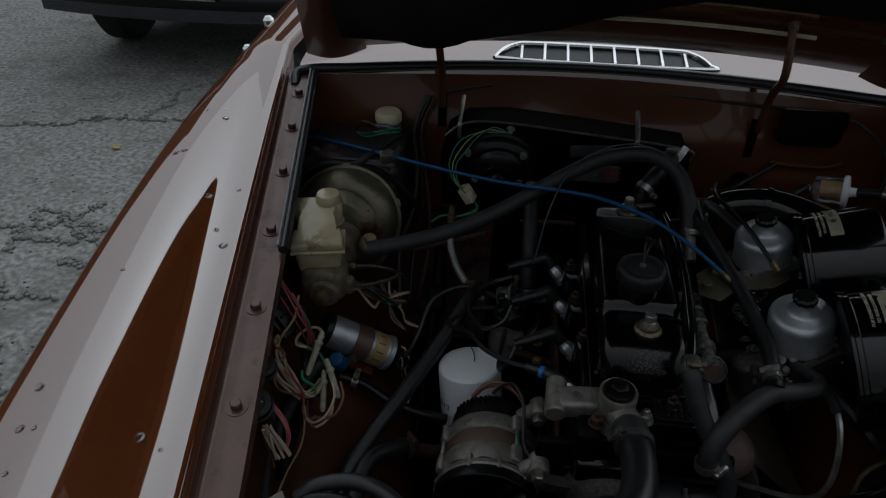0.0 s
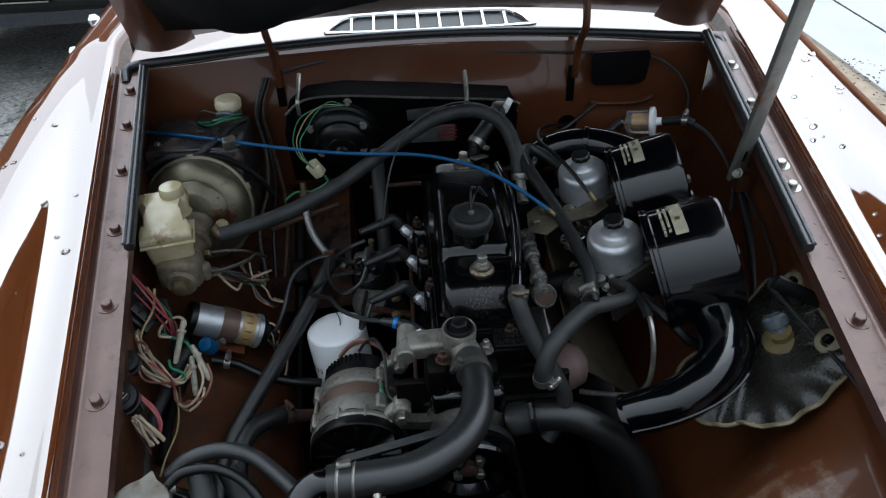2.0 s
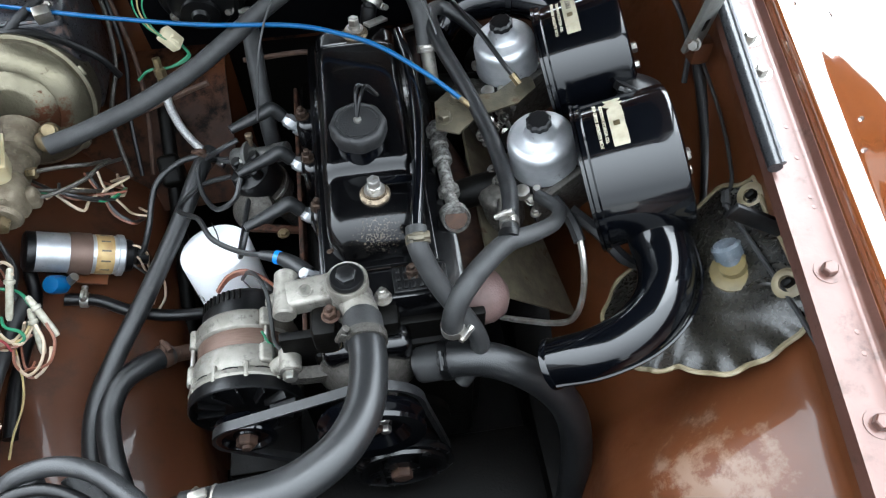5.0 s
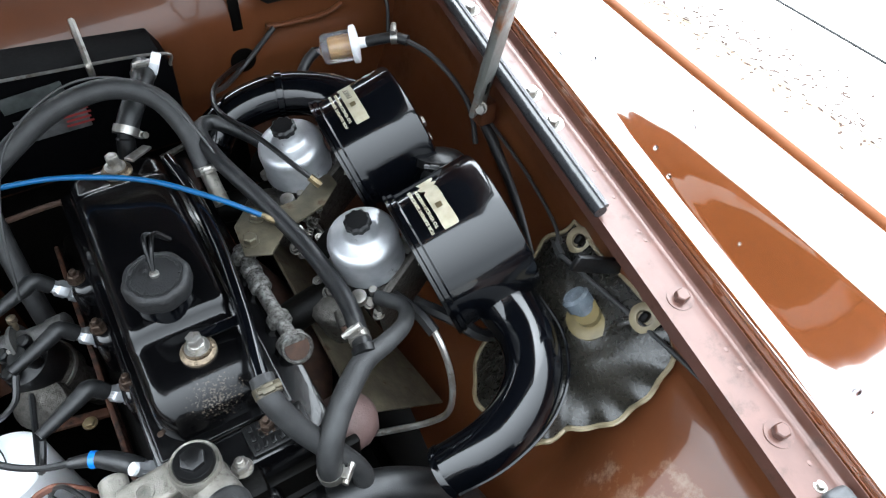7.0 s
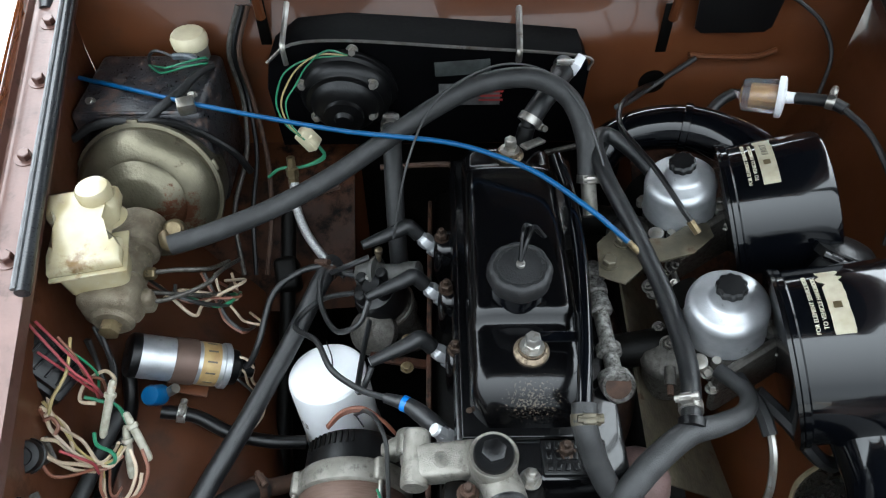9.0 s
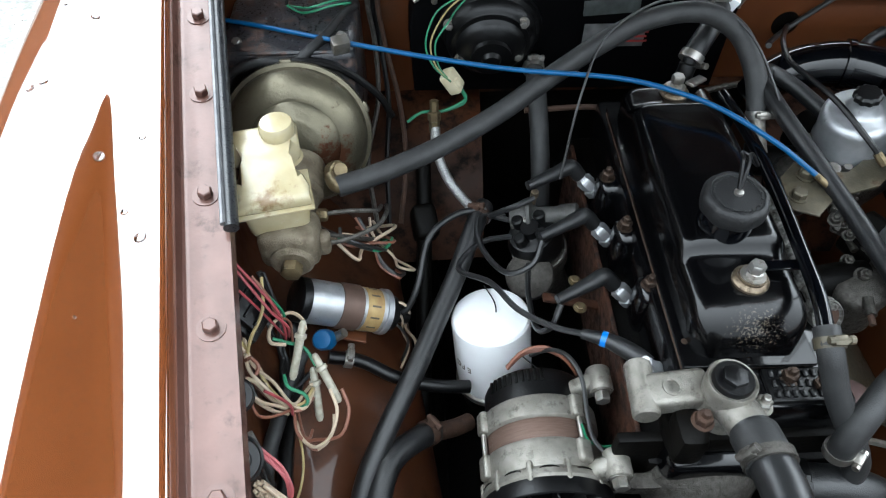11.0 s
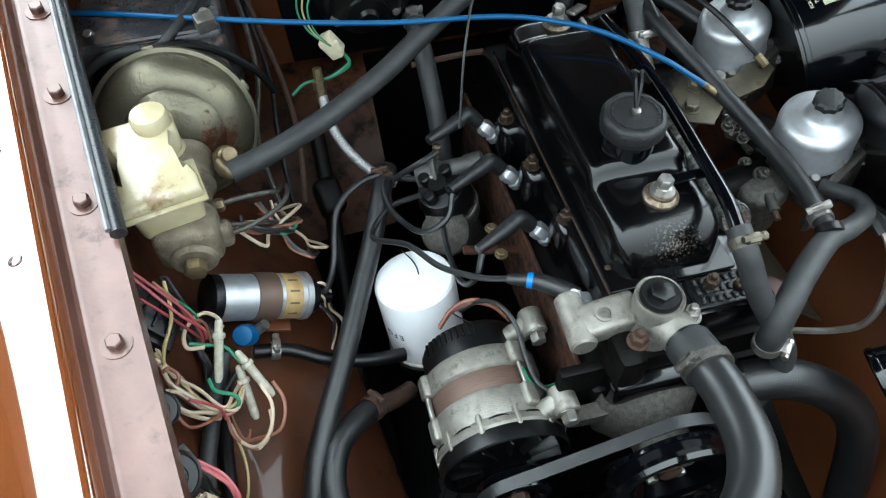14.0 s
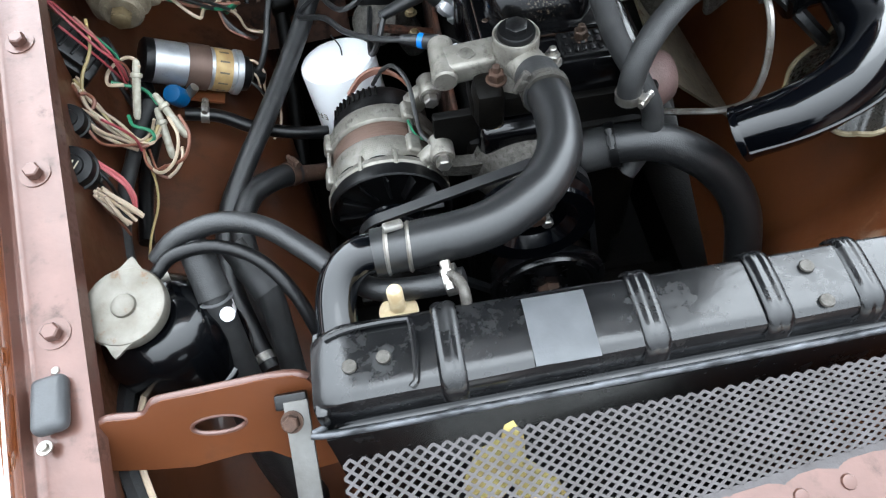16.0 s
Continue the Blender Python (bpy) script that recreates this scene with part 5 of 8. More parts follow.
part("label", lathe(B(), [(0.027, L * 0.68), (0.0273, L * 0.68), (0.0273, L * 0.86), (0.027, L * 0.86)], mc, 36), COIL_GOLD, coil, "worn cream label")
for k in range(12):
    part("print_mark", box(B(), (0.0006, 0.0022, 0.012), mc @ Matrix.Rotation(radians(30 * k), 4, "Z") @ Matrix.Translation((0.0274, 0, L * 0.77))), LABEL_DARK, coil)
part("cap", lathe(B(), [(0.024, L - 0.003), (0.022, L + 0.008), (0.012, L + 0.014), (0.011, L + 0.03)], mc, 24), SATIN, coil, "black bakelite cap")
part("foot", box(B(), (0.05, 0.05, 0.004), place((-0.15, 0.848, 0.635), (0.4, 0, 1)), 0.001), BAY, coil)

# ---- fuel side: carburettors and air cleaners ----
def carburettor(at):
    """A side-draught carburettor: at is the dashpot's foot."""
    c = thing("carburettor", at, "alloy carburettor with a bright bell-shaped dashpot and black cap", "carburettor", "pair of carburettors")
    at = Vector(at)
    tilt = Vector((-0.2, -0.1, 1)).normalized()
    m = place(at, tilt)
    part("dashpot", lathe(B(), [(0.0425, 0.0), (0.0425, 0.003), (0.0405, 0.005), (0.0405, 0.0385), (0.0393, 0.0435), (0.036, 0.0475), (0.031, 0.0495), (0.0215, 0.0515), (0.0185, 0.0535), (0.0165, 0.057), (0.0145, 0.061), (0.0135, 0.063), (0.0135, 0.068)], m, 48), POLISHED, c, "brushed alloy dashpot", 45)
    part("damper_cap", lathe(B(), [(0.0125, 0.067), (0.0145, 0.069), (0.0145, 0.075), (0.012, 0.0775), (0.0, 0.078)], m, 80, lambda a: 1 + 0.05 * math.cos(10 * a)), SATIN, c, "black knurled damper cap")
    part("body", box(B(), (0.07, 0.075, 0.055), m @ Matrix.Translation((0.006, 0, -0.032)), 0.014, 3), DARK_ALLOY, c, "dull cast body")
    part("flange", box(B(), (0.012, 0.1, 0.08), m @ Matrix.Translation((0.045, 0, -0.035)), 0.006), DARK_ALLOY, c)
    part("throat", lathe(B(), [(0.028, -0.07), (0.03, -0.03), (0.03, 0.05)], m @ Matrix.Translation((0, 0, -0.035)) @ Matrix.Rotation(radians(90), 4, "Y"), 24), GRIME_SHADE, c)
    for dx, dy in ((-0.03, -0.032), (0.03, -0.034), (-0.036, 0.03), (0.034, 0.032)):
        s = put("screw", DASH_SCREW, m @ Matrix.Translation((dx, dy, 0.0)), c)
    part("float_chamber", lathe(B(), [(0.02, -0.075), (0.026, -0.07), (0.027, -0.02), (0.029, -0.018), (0.029, -0.01), (0.024, -0.004), (0.008, 0.0)], m @ Matrix.Translation((-0.01, -0.062, -0.01)), 28), DARK_ALLOY, c)
    part("float_bolt", lathe(B(), [(0.009, -0.006), (0.009, 0.004), (0.006, 0.005)], m @ Matrix.Translation((0.022, -0.05, 0.002)), 20), ZINC, c, "bright float chamber bolt")
    part("jet_tube", tube(B(), [m @ Vector((-0.02, -0.045, -0.03)), m @ Vector((-0.035, -0.05, -0.045)), m @ Vector((-0.03, -0.06, -0.07))], 0.007, 10), BRASS, c)
    for k, (x, y, z) in enumerate(((-0.04, -0.02, -0.02), (-0.046, 0.0, -0.03), (-0.042, 0.022, -0.018), (0.03, -0.045, -0.012), (0.045, -0.05, -0.02), (0.05, 0.03, -0.012), (0.02, 0.045, -0.015))):
        bolt(c, m @ Vector((x, y, z)), tilt + Vector((0, -0.6 if k % 2 else 0.2, 0)), 0.009, 0.007, 0.014, ALLOY if k % 2 else ZINC, "screw")
    part("throttle_lever", plate(B(), [(-0.02, -0.008), (0.015, -0.012), (0.024, 0.0), (0.012, 0.012), (-0.02, 0.01)], 0.003, m @ Matrix.Translation((-0.04, 0.03, -0.045)) @ Matrix.Rotation(1.2, 4, "X"), 0.0008), ZINC, c)
    part("link", tube(B(), [m @ Vector((-0.045, 0.025, -0.04)), m @ Vector((-0.05, 0.06, -0.035)), m @ Vector((-0.042, 0.1, -0.045))], 0.003, 8), ZINC, c)
    return c


DASH_SCREW = finish(lathe(B(), [(0.0055, -0.006), (0.0055, 0.001), (0.0045, 0.004), (0.0, 0.0045)], Matrix(), 12), ZINC)
carburettor((0.47, 0.799, 0.805))
carburettor((0.459, 0.966, 0.818))


def wrapped(text, size, m, r, base, x, parent):
    """Cream print bent round a drum, read towards the car's rear."""
    ob = lettering(text, size, Matrix(), LABEL_WHITE, parent, "print_line")
    way = 1 if (m.to_3x3() @ Vector((-math.sin(base), math.cos(base), 0))).y > 0 else -1
    for v in ob.data.vertices:
        an = base + way * v.co.x / r
        v.co = m @ Vector(((r + v.co.z) * math.cos(an), (r + v.co.z) * math.sin(an), x - v.co.y))


def air_cleaner(at, r, torn, group):
    """A black drum on the carburettor's mouth, its axis across the car, with a riveted label."""
    a = thing("air_cleaner", at, "glossy black drum air cleaner with a " + ("torn" if torn else "worn") + " cream label", "air cleaner", group)
    lean = Vector((1, -0.12, 0.36)).normalized()
    at = Vector(at) + Vector((0.053, 0.0026, 0.0032)) - lean * 0.053
    m = place(at, lean)
    part("drum", lathe(B(), [(r * 0.3, 0.0), (r, 0.0), (r + 0.002, 0.002), (r + 0.002, 0.007), (r - 0.001, 0.009), (r - 0.001, 0.098), (r - 0.003, 0.103), (r - 0.012, 0.106), (r * 0.3, 0.106), (0, 0.105)], m, 64), BLACK, a)
    part("back_plate", lathe(B(), [(r * 0.9, -0.004), (r + 0.003, -0.003), (r + 0.003, 0.0006), (r * 0.5, 0.0006)], m, 64), ENGINE_BLACK, a)
    bolt(a, m @ Vector((0, 0, 0.105)), lean, 0.013, 0.01, 0.02)
    bolt(a, m @ Vector((0, -0.03, 0.105)), lean, 0.01, 0.01, 0.016)
    # label bent round the drum
    zero = m.inverted().to_3x3() @ Vector((0, 0.02, 1))
    base = math.atan2(zero.y, zero.x)

    def lab(x0, x1, s0, s1, lift, jag=0.0):
        bm = B()
        seed = random.Random(3 if torn else 8)
        g = []
        for i in range(19):
            row = []
            for j in (0, 1):
                k = i / 18
                x = (x0 if j == 0 else x1) + (seed.uniform(-jag, jag) * (1.0 if i < 6 else 0.12) if jag else 0)
                an = base + (s0 + (s1 - s0) * k) / r
                q = r - 0.001 + lift
                row.append(bm.verts.new(m @ Vector((q * math.cos(an), q * math.sin(an), x))))
            g.append(row)
        for p, q in zip(g, g[1:]):
            bm.faces.new((p[0], p[1], q[1], q[0]))
        bmesh.ops.solidify(bm, geom=list(bm.faces), thickness=0.0003)
        return bm
    lb = part("label", lab(0.0365, 0.0535, -0.04, 0.036, 0.0006, 0.0035 if torn else 0.0012), LABEL_WHITE, a, "worn cream paper label")
    wrapped("FOR ELEMENT SERVICE REFER", 0.0052, m, r - 0.0006, base, 0.0243, lb)
    wrapped("TO VEHICLE HANDBOOK", 0.0052, m, r - 0.0006, base, 0.0312, lb)
    part("print_spot", lab(0.041, 0.048, 0.004, 0.011, 0.0011), BRASS, lb)
    return a, m, base


front_can = air_cleaner((0.512, 0.744, 0.826), 0.087, True, "pair of air cleaners")
rear_can = air_cleaner((0.511, 0.938, 0.826), 0.086, False, "pair of air cleaners")
m, base, r = rear_can[1], rear_can[2], 0.0862
an = base - 0.014 / r
w = Vector((math.cos(an), math.sin(an), 0))
xd = (m.to_3x3() @ Vector((-math.sin(an), math.cos(an), 0))).normalized()
zd = (m.to_3x3() @ w).normalized()
rot = Matrix((-xd, zd.cross(-xd), zd)).transposed().to_4x4()
lettering("PART", 0.0095, Matrix.Translation(m @ (w * r + Vector((0, 0, 0.045)))) @ rot, LABEL_DARK, rear_can[0])

# intake trunks of the air cleaners
snork = thing("intake_trunk", (0.565, 0.65, 0.8), "glossy black curved air intake trunk below an air cleaner", "intake trunk")
part("pipe", tube(B(), [(0.573, 0.70, 0.8), (0.577, 0.655, 0.79), (0.57, 0.617, 0.788), (0.549, 0.582, 0.787), (0.516, 0.559, 0.776), (0.476, 0.552, 0.756), (0.433, 0.561, 0.727)], [0.036, 0.034, 0.032, 0.031, 0.03, 0.029, 0.028], 28), BLACK, snork)
part("seam", tube(B(), [(0.611, 0.655, 0.8), (0.603, 0.605, 0.8), (0.575, 0.559, 0.797), (0.533, 0.531, 0.782), (0.48, 0.523, 0.759), (0.43, 0.533, 0.73)], 0.0022, 6), BLACK, snork)
part("open_end", lathe(B(), [(0.0285, -0.004), (0.0295, -0.002), (0.0295, 0.003), (0.0275, 0.004), (0.026, 0.001), (0.025, -0.02)], place((0.433, 0.561, 0.727), (-0.8, 0.15, -0.55)), 28), BLACK, snork)
snork2 = thing("intake_trunk", (0.44, 1.06, 0.85), "glossy black curved air intake trunk behind an air cleaner", "intake trunk")
part("pipe", tube(B(), [(0.572, 0.985, 0.852), (0.54, 1.04, 0.848), (0.49, 1.073, 0.848), (0.44, 1.082, 0.84), (0.4, 1.076, 0.828), (0.378, 1.06, 0.815)], [0.03, 0.03, 0.029, 0.028, 0.026, 0.025], 24), BLACK, snork2)
part("joint_ring", lathe(B(), [(0.029, -0.005), (0.0315, -0.004), (0.0315, 0.004), (0.029, 0.005)], place((0.485, 1.0745, 0.848), (1, -0.35, 0.03)), 28), BLACK, snork2)
part("open_end", lathe(B(), [(0.0245, -0.004), (0.0262, -0.002), (0.0262, 0.003), (0.0235, 0.003), (0.022, -0.015)], place((0.379, 1.061, 0.8155), (-0.7, -0.55, -0.45)), 24), BLACK, snork2)
conn = thing("balance_rubber", (0.6, 0.86, 0.85), "ribbed black rubber elbow between the air cleaners", "rubber elbow")
part("elbow", lathe(B(), [(0.028, -0.03), (0.03, -0.025), (0.03, -0.005), (0.026, 0.0), (0.03, 0.004), (0.03, 0.012), (0.022, 0.018), (0.012, 0.02)], place((0.603, 0.855, 0.842), (0.25, 0.3, 0.9)), 28), SATIN, conn)
hose_clamp(conn, (0.598, 0.858, 0.852), (0.25, 0.3, 0.9), 0.03, 0, SATIN)

# throttle and choke linkage between the carburettors
link = thing("throttle_linkage", (0.43, 0.89, 0.77), "grimy plated throttle linkage with springs and levers", "linkage")
part("shaft", tube(B(), [(0.428, 0.83, 0.775), (0.427, 0.9, 0.776), (0.425, 0.96, 0.777)], 0.0042, 10), DARK_ALLOY, link)
part("shaft", tube(B(), [(0.452, 0.84, 0.768), (0.45, 0.9, 0.769), (0.448, 0.95, 0.77)], 0.0036, 10), ZINC, link)


def spring(parent, a, b, r, turns):
    a, b = Vector(a), Vector(b)
    m = place(a, b - a)
    n = turns * 8
    part("spring", tube(B(), [m @ Vector((r * math.cos(math.pi * k / 4), r * math.sin(math.pi * k / 4), (b - a).length * k / n)) for k in range(n + 1)], 0.0009, 5, 1), ZINC, parent)


spring(link, (0.43, 0.845, 0.782), (0.412, 0.9, 0.8), 0.004, 9)
spring(link, (0.455, 0.92, 0.775), (0.425, 0.87, 0.79), 0.0038, 9)
for k, (x, y, z, a) in enumerate(((0.428, 0.855, 0.778, 20), (0.427, 0.885, 0.779, 70), (0.426, 0.93, 0.779, -30), (0.451, 0.87, 0.772, 50), (0.45, 0.91, 0.772, 110))):
    m = place((x, y, z), (0, 1, 0.1), a)
    part("lever", plate(B(), [(-0.008, -0.006), (0.006, -0.007), (0.022, -0.003), (0.024, 0.003), (0.006, 0.007), (-0.008, 0.006)], 0.0025, m, 0.0006), (DARK_ALLOY, ZINC, BRASS)[k % 3], link)
    part("collar", lathe(B(), [(0.006, -0.006), (0.0075, -0.005), (0.0075, 0.005), (0.006, 0.006)], m, 12), DARK_ALLOY, link)
    bolt(link, m @ Vector((0.019, 0, 0.001)), (0, -0.6, 0.8), 0.007, 0.005, 0.01, ZINC if k % 2 else DARK_ALLOY, "screw")
for at, d in (((0.405, 0.855, 0.8), 0.011), ((0.418, 0.84, 0.79), 0.009), ((0.44, 0.895, 0.785), 0.01), ((0.41, 0.935, 0.79), 0.009), ((0.415, 0.79, 0.782), 0.012), ((0.412, 0.815, 0.776), 0.01)):
    bolt(link, at, (0.4 * math.sin(70 * at[0] + 31 * at[1]), -0.4, 0.8), d, 0.008, d * 1.5, DARK_ALLOY, "nut", 0.004)
part("idle_screw", tube(B(), [(0.413, 0.765, 0.775), (0.41, 0.745, 0.772)], 0.0062, 10), DARK_ALLOY, link)
part("copper_tip", tube(B(), [(0.41, 0.748, 0.7725), (0.4085, 0.735, 0.770)], 0.0034, 8), RUSTY, link, "copper-coloured screw tip")

# bracket carrying throttle and choke cables
brk = thing("cable_bracket", (0.41, 0.88, 0.81), "dull gold-plated cable bracket with two bolts", "cable bracket")
part("plate", plate(B(), [(0.345, 0.852), (0.372, 0.84), (0.40, 0.868), (0.455, 0.882), (0.485, 0.908), (0.484, 0.93), (0.462, 0.93), (0.43, 0.905), (0.40, 0.905), (0.375, 0.925), (0.35, 0.9)], 0.003, Matrix.Translation((0, 0, 0.822)), 0.0008), CADMIUM, brk, "dull gold bracket plate")
for at in ((0.358, 0.868, 0.8235), (0.378, 0.9, 0.8235)):
    bolt(brk, at, (0, 0, 1), 0.014, 0.008, 0.02, CADMIUM)
cab = thing("choke_cable", (-0.297, 1.164, 0.864), "bright blue sheathed control cable looped across the bay", "cable")
part("sheath", tube(B(), [(-0.315, 1.175, 0.866), (-0.25, 1.145, 0.872), (-0.148, 1.105, 0.874), (-0.052, 1.085, 0.865), (0.06, 1.052, 0.866), (0.179, 1.02, 0.874), (0.24, 0.993, 0.874), (0.29, 0.965, 0.868), (0.34, 0.922, 0.856), (0.368, 0.9, 0.843), (0.382, 0.888, 0.836)], 0.0031, 10), BLUE, cab)
part("ferrule", tube(B(), [(0.381, 0.889, 0.8365), (0.394, 0.878, 0.829)], 0.0038, 10), BRASS, cab)
clip = solid("cable_clip", box(B(), (0.022, 0.016, 0.02), place((-0.148, 1.098, 0.874), (0.1, -0.3, 1)), 0.002), ZINC, (-0.148, 1.1, 0.86), "small grey metal clip holding the cable", "clip")
wire("throttle_cable", [(0.49, 1.24, 0.80), (0.465, 1.2, 0.822), (0.436, 1.15, 0.848), (0.405, 1.095, 0.87), (0.393, 1.045, 0.876), (0.405, 1.0, 0.878), (0.42, 0.963, 0.875), (0.441, 0.918, 0.86), (0.452, 0.903, 0.85)], 0.0034, SATIN, "black sheathed throttle cable from the bulkhead", "cable")
wire("cable_end", [(0.45, 0.906, 0.851), (0.4585, 0.896, 0.842)], 0.005, BRASS, "brass cable nipple on the bracket", "cable end")
wire("capillary_tube", [(0.115, 0.95, 0.78), (0.135, 1.0, 0.86), (0.17, 1.06, 0.905), (0.24, 1.1, 0.925), (0.3, 1.09, 0.925), (0.34, 1.05, 0.905), (0.362, 1.0, 0.87), (0.372, 0.96, 0.84)], 0.0015, WIRE["black"], "thin black capillary tube looping over the engine", "capillary tube")

# water rail beside the rocker cover
rail = thing("heater_rail", (0.355, 0.82, 0.775), "corroded alloy water rail with open rusty end", "water rail")
part("pipe", tube(B(), [(0.35, 0.9, 0.785), (0.349, 0.83, 0.786), (0.351, 0.755, 0.785)], 0.0085, 14), RAIL_ALLOY, rail)
for y, r in ((0.885, 0.0135), (0.862, 0.012), (0.845, 0.011), (0.835, 0.0125), (0.78, 0.0135), (0.745, 0.017)):
    part("collar", lathe(B(), [(r * 0.8, -0.007), (r, -0.005), (r, 0.005), (r * 0.8, 0.007)], place((0.3495, y, 0.786), (0.02, -1, 0)), 16), RAIL_ALLOY, rail)
part("open_end", lathe(B(), [(0.011, -0.016), (0.0165, -0.012), (0.0175, 0.005), (0.0155, 0.007), (0.0135, 0.002), (0.0, 0.002)], place((0.351, 0.737, 0.788), (0.1, -0.72, 0.68)), 24), RAIL_ALLOY, rail)
part("rust_plug", lathe(B(), [(0.0135, 0.002), (0.0135, 0.0035), (0, 0.004)], place((0.351, 0.737, 0.788), (0.1, -0.72, 0.68)), 20), RUSTY, rail)
# heat shield below the carburettors
sh = solid("heat_shield", sheet(B(), lambda u, v: Vector((0.39 + 0.075 * u + 0.05 * (1 - v) * u, 0.67 + 0.3 * v + 0.02 * u, 0.765 - 0.12 * u - 0.05 * (1 - v))), 8, 16, 0.003), CADMIUM, (0.42, 0.8, 0.7), "tarnished gold heat shield below the carburettors", "heat shield")
part("manifold", tube(B(), [(0.33, 1.0, 0.69), (0.37, 0.9, 0.67), (0.375, 0.8, 0.66), (0.34, 0.72, 0.66)], 0.03, 14), RUSTY, engine, "rusted exhaust manifold")
part("intake_manifold", tube(B(), [(0.36, 1.0, 0.76), (0.4, 0.985, 0.768), (0.43, 0.985, 0.768)], 0.02, 14), GRIME_SHADE, engine)
part("intake_manifold", tube(B(), [(0.36, 0.8, 0.75), (0.4, 0.8, 0.762), (0.43, 0.8, 0.765)], 0.02, 14), GRIME_SHADE, engine)
solid("water_outlet_casting", lathe(B(), [(0.0, -0.042), (0.016, -0.038), (0.028, -0.028), (0.034, -0.01), (0.034, 0.008), (0.028, 0.024), (0.014, 0.033), (0.0, 0.035)], place((0.372, 0.672, 0.708), (1, 0.2, -0.1)), 28), PINKISH, (0.372, 0.672, 0.67), "smooth pinkish rounded casting behind the hoses", "casting")
wire("fuel_pipe", [(0.475, 0.735, 0.79), (0.485, 0.70, 0.795), (0.488, 0.665, 0.78), (0.488, 0.64, 0.74), (0.48, 0.63, 0.70), (0.46, 0.64, 0.675), (0.42, 0.66, 0.66), (0.40, 0.67, 0.655)], 0.004, ZINC, "bent steel fuel pipe below the carburettor", "fuel pipe")
wire("fuel_hose", [(0.472, 0.745, 0.792), (0.482, 0.705, 0.796), (0.487, 0.68, 0.788)], 0.0075, RUBBER, "short black fuel hose on the float chamber", "hose")
wire("overflow_hose", [(0.49, 0.73, 0.785), (0.52, 0.70, 0.77), (0.545, 0.675, 0.75), (0.575, 0.68, 0.72)], 0.008, RUBBER, "short black overflow hose", "hose")

# breather hoses meeting at a three-way joint
bh1 = hose("breather_hose", [(0.44, 1.0, 0.83), (0.41, 1.045, 0.84), (0.382, 1.06, 0.85), (0.364, 1.035, 0.857), (0.368, 0.985, 0.852), (0.387, 0.925, 0.838), (0.402, 0.87, 0.827), (0.411, 0.82, 0.822), (0.414, 0.74, 0.822), (0.4, 0.672, 0.828)], 0.0098, "grey-black rubber breather hose over the carburettors", RUBBER, n=16)
hose_clamp(bh1, (0.4035, 0.69, 0.8268), (-0.2, -1, 0.08), 0.0101, 30)
j = hose("breather_joint", [(0.452, 0.745, 0.80), (0.467, 0.714, 0.811), (0.455, 0.688, 0.82), (0.425, 0.672, 0.826), (0.395, 0.664, 0.826), (0.362, 0.642, 0.816), (0.338, 0.621, 0.8), (0.327, 0.609, 0.775), (0.327, 0.607, 0.75)], [0.0082, 0.0082, 0.009, 0.01, 0.0118, 0.0125, 0.0125, 0.0125, 0.0122], "grey rubber three-way breather hose", DUSTY_RUBBER, n=16)
hose_clamp(j, (0.327, 0.608, 0.757), (0.1, -0.1, -1), 0.0127)
part("joint_ring", lathe(B(), [(0.011, -0.005), (0.013, -0.004), (0.013, 0.004), (0.011, 0.005)], place((0.4, 0.671, 0.829), (0.2, 0.9, 0.1)), 18), SATIN, j)
h = hose("bypass_hose", [(0.2985, 0.677, 0.858), (0.2985, 0.655, 0.848), (0.316, 0.635, 0.805), (0.345, 0.615, 0.755), (0.358, 0.605, 0.72), (0.352, 0.6, 0.68), (0.335, 0.59, 0.655)], 0.0115, "grey rubber breather hose off the rocker cover", DUSTY_RUBBER)
hose_clamp(h, (0.2985, 0.664, 0.853), (0, -0.9, -0.4), 0.0119, 0, CADMIUM)

# radiator hoses
line = [tuple(p) for p in curve([(0.229, 0.61, 0.803), (0.232, 0.58, 0.81), (0.233, 0.545, 0.816), (0.225, 0.5, 0.823), (0.203, 0.465, 0.825), (0.17, 0.443, 0.823), (0.14, 0.434, 0.821), (0.095, 0.43, 0.82), (0.062, 0.429, 0.819)], 22)]
th = thing("radiator_hose", line[0], "thick ribbed black rubber top radiator hose", "hose")
bm = B()
for k in range(0, len(line) - 1):
    line[k] = Vector(line[k])
tube(bm, line, [0.0192 - 0.0004 * (k % 2) for k in range(len(line))], 28, 1)
part("tube", bm, BRAIDED, th, "", 60)
part("cuff", tube(B(), [(0.23, 0.606, 0.804), (0.232, 0.574, 0.811)], 0.0212, 24), DUSTY_RUBBER, th)
hose_clamp(th, (0.232, 0.579, 0.81), (0, -1, 0.1), 0.0215, 60, DARK_ALLOY)
for x in (0.073, 0.09):
    part("wire_clip", lathe(B(), [(0.0192, -0.0018), (0.0208, 0), (0.0192, 0.0018)], place((x, 0.4295, 0.8195), (1, -0.05, 0)), 28), ZINC, th)
part("clip_ear", box(B(), (0.016, 0.008, 0.006), place((0.08, 0.436, 0.841), (0, 0.3, 1), 12), 0.002), ZINC, th)
bh = hose("radiator_hose", [(0.285, 0.61, 0.675), (0.325, 0.603, 0.69), (0.37, 0.595, 0.69), (0.415, 0.58, 0.67), (0.45, 0.565, 0.635), (0.472, 0.55, 0.59), (0.482, 0.53, 0.53), (0.48, 0.5, 0.46), (0.46, 0.45, 0.42), (0.44, 0.39, 0.4)], 0.0212, "thick black rubber bottom radiator hose", RUBBER, n=28)
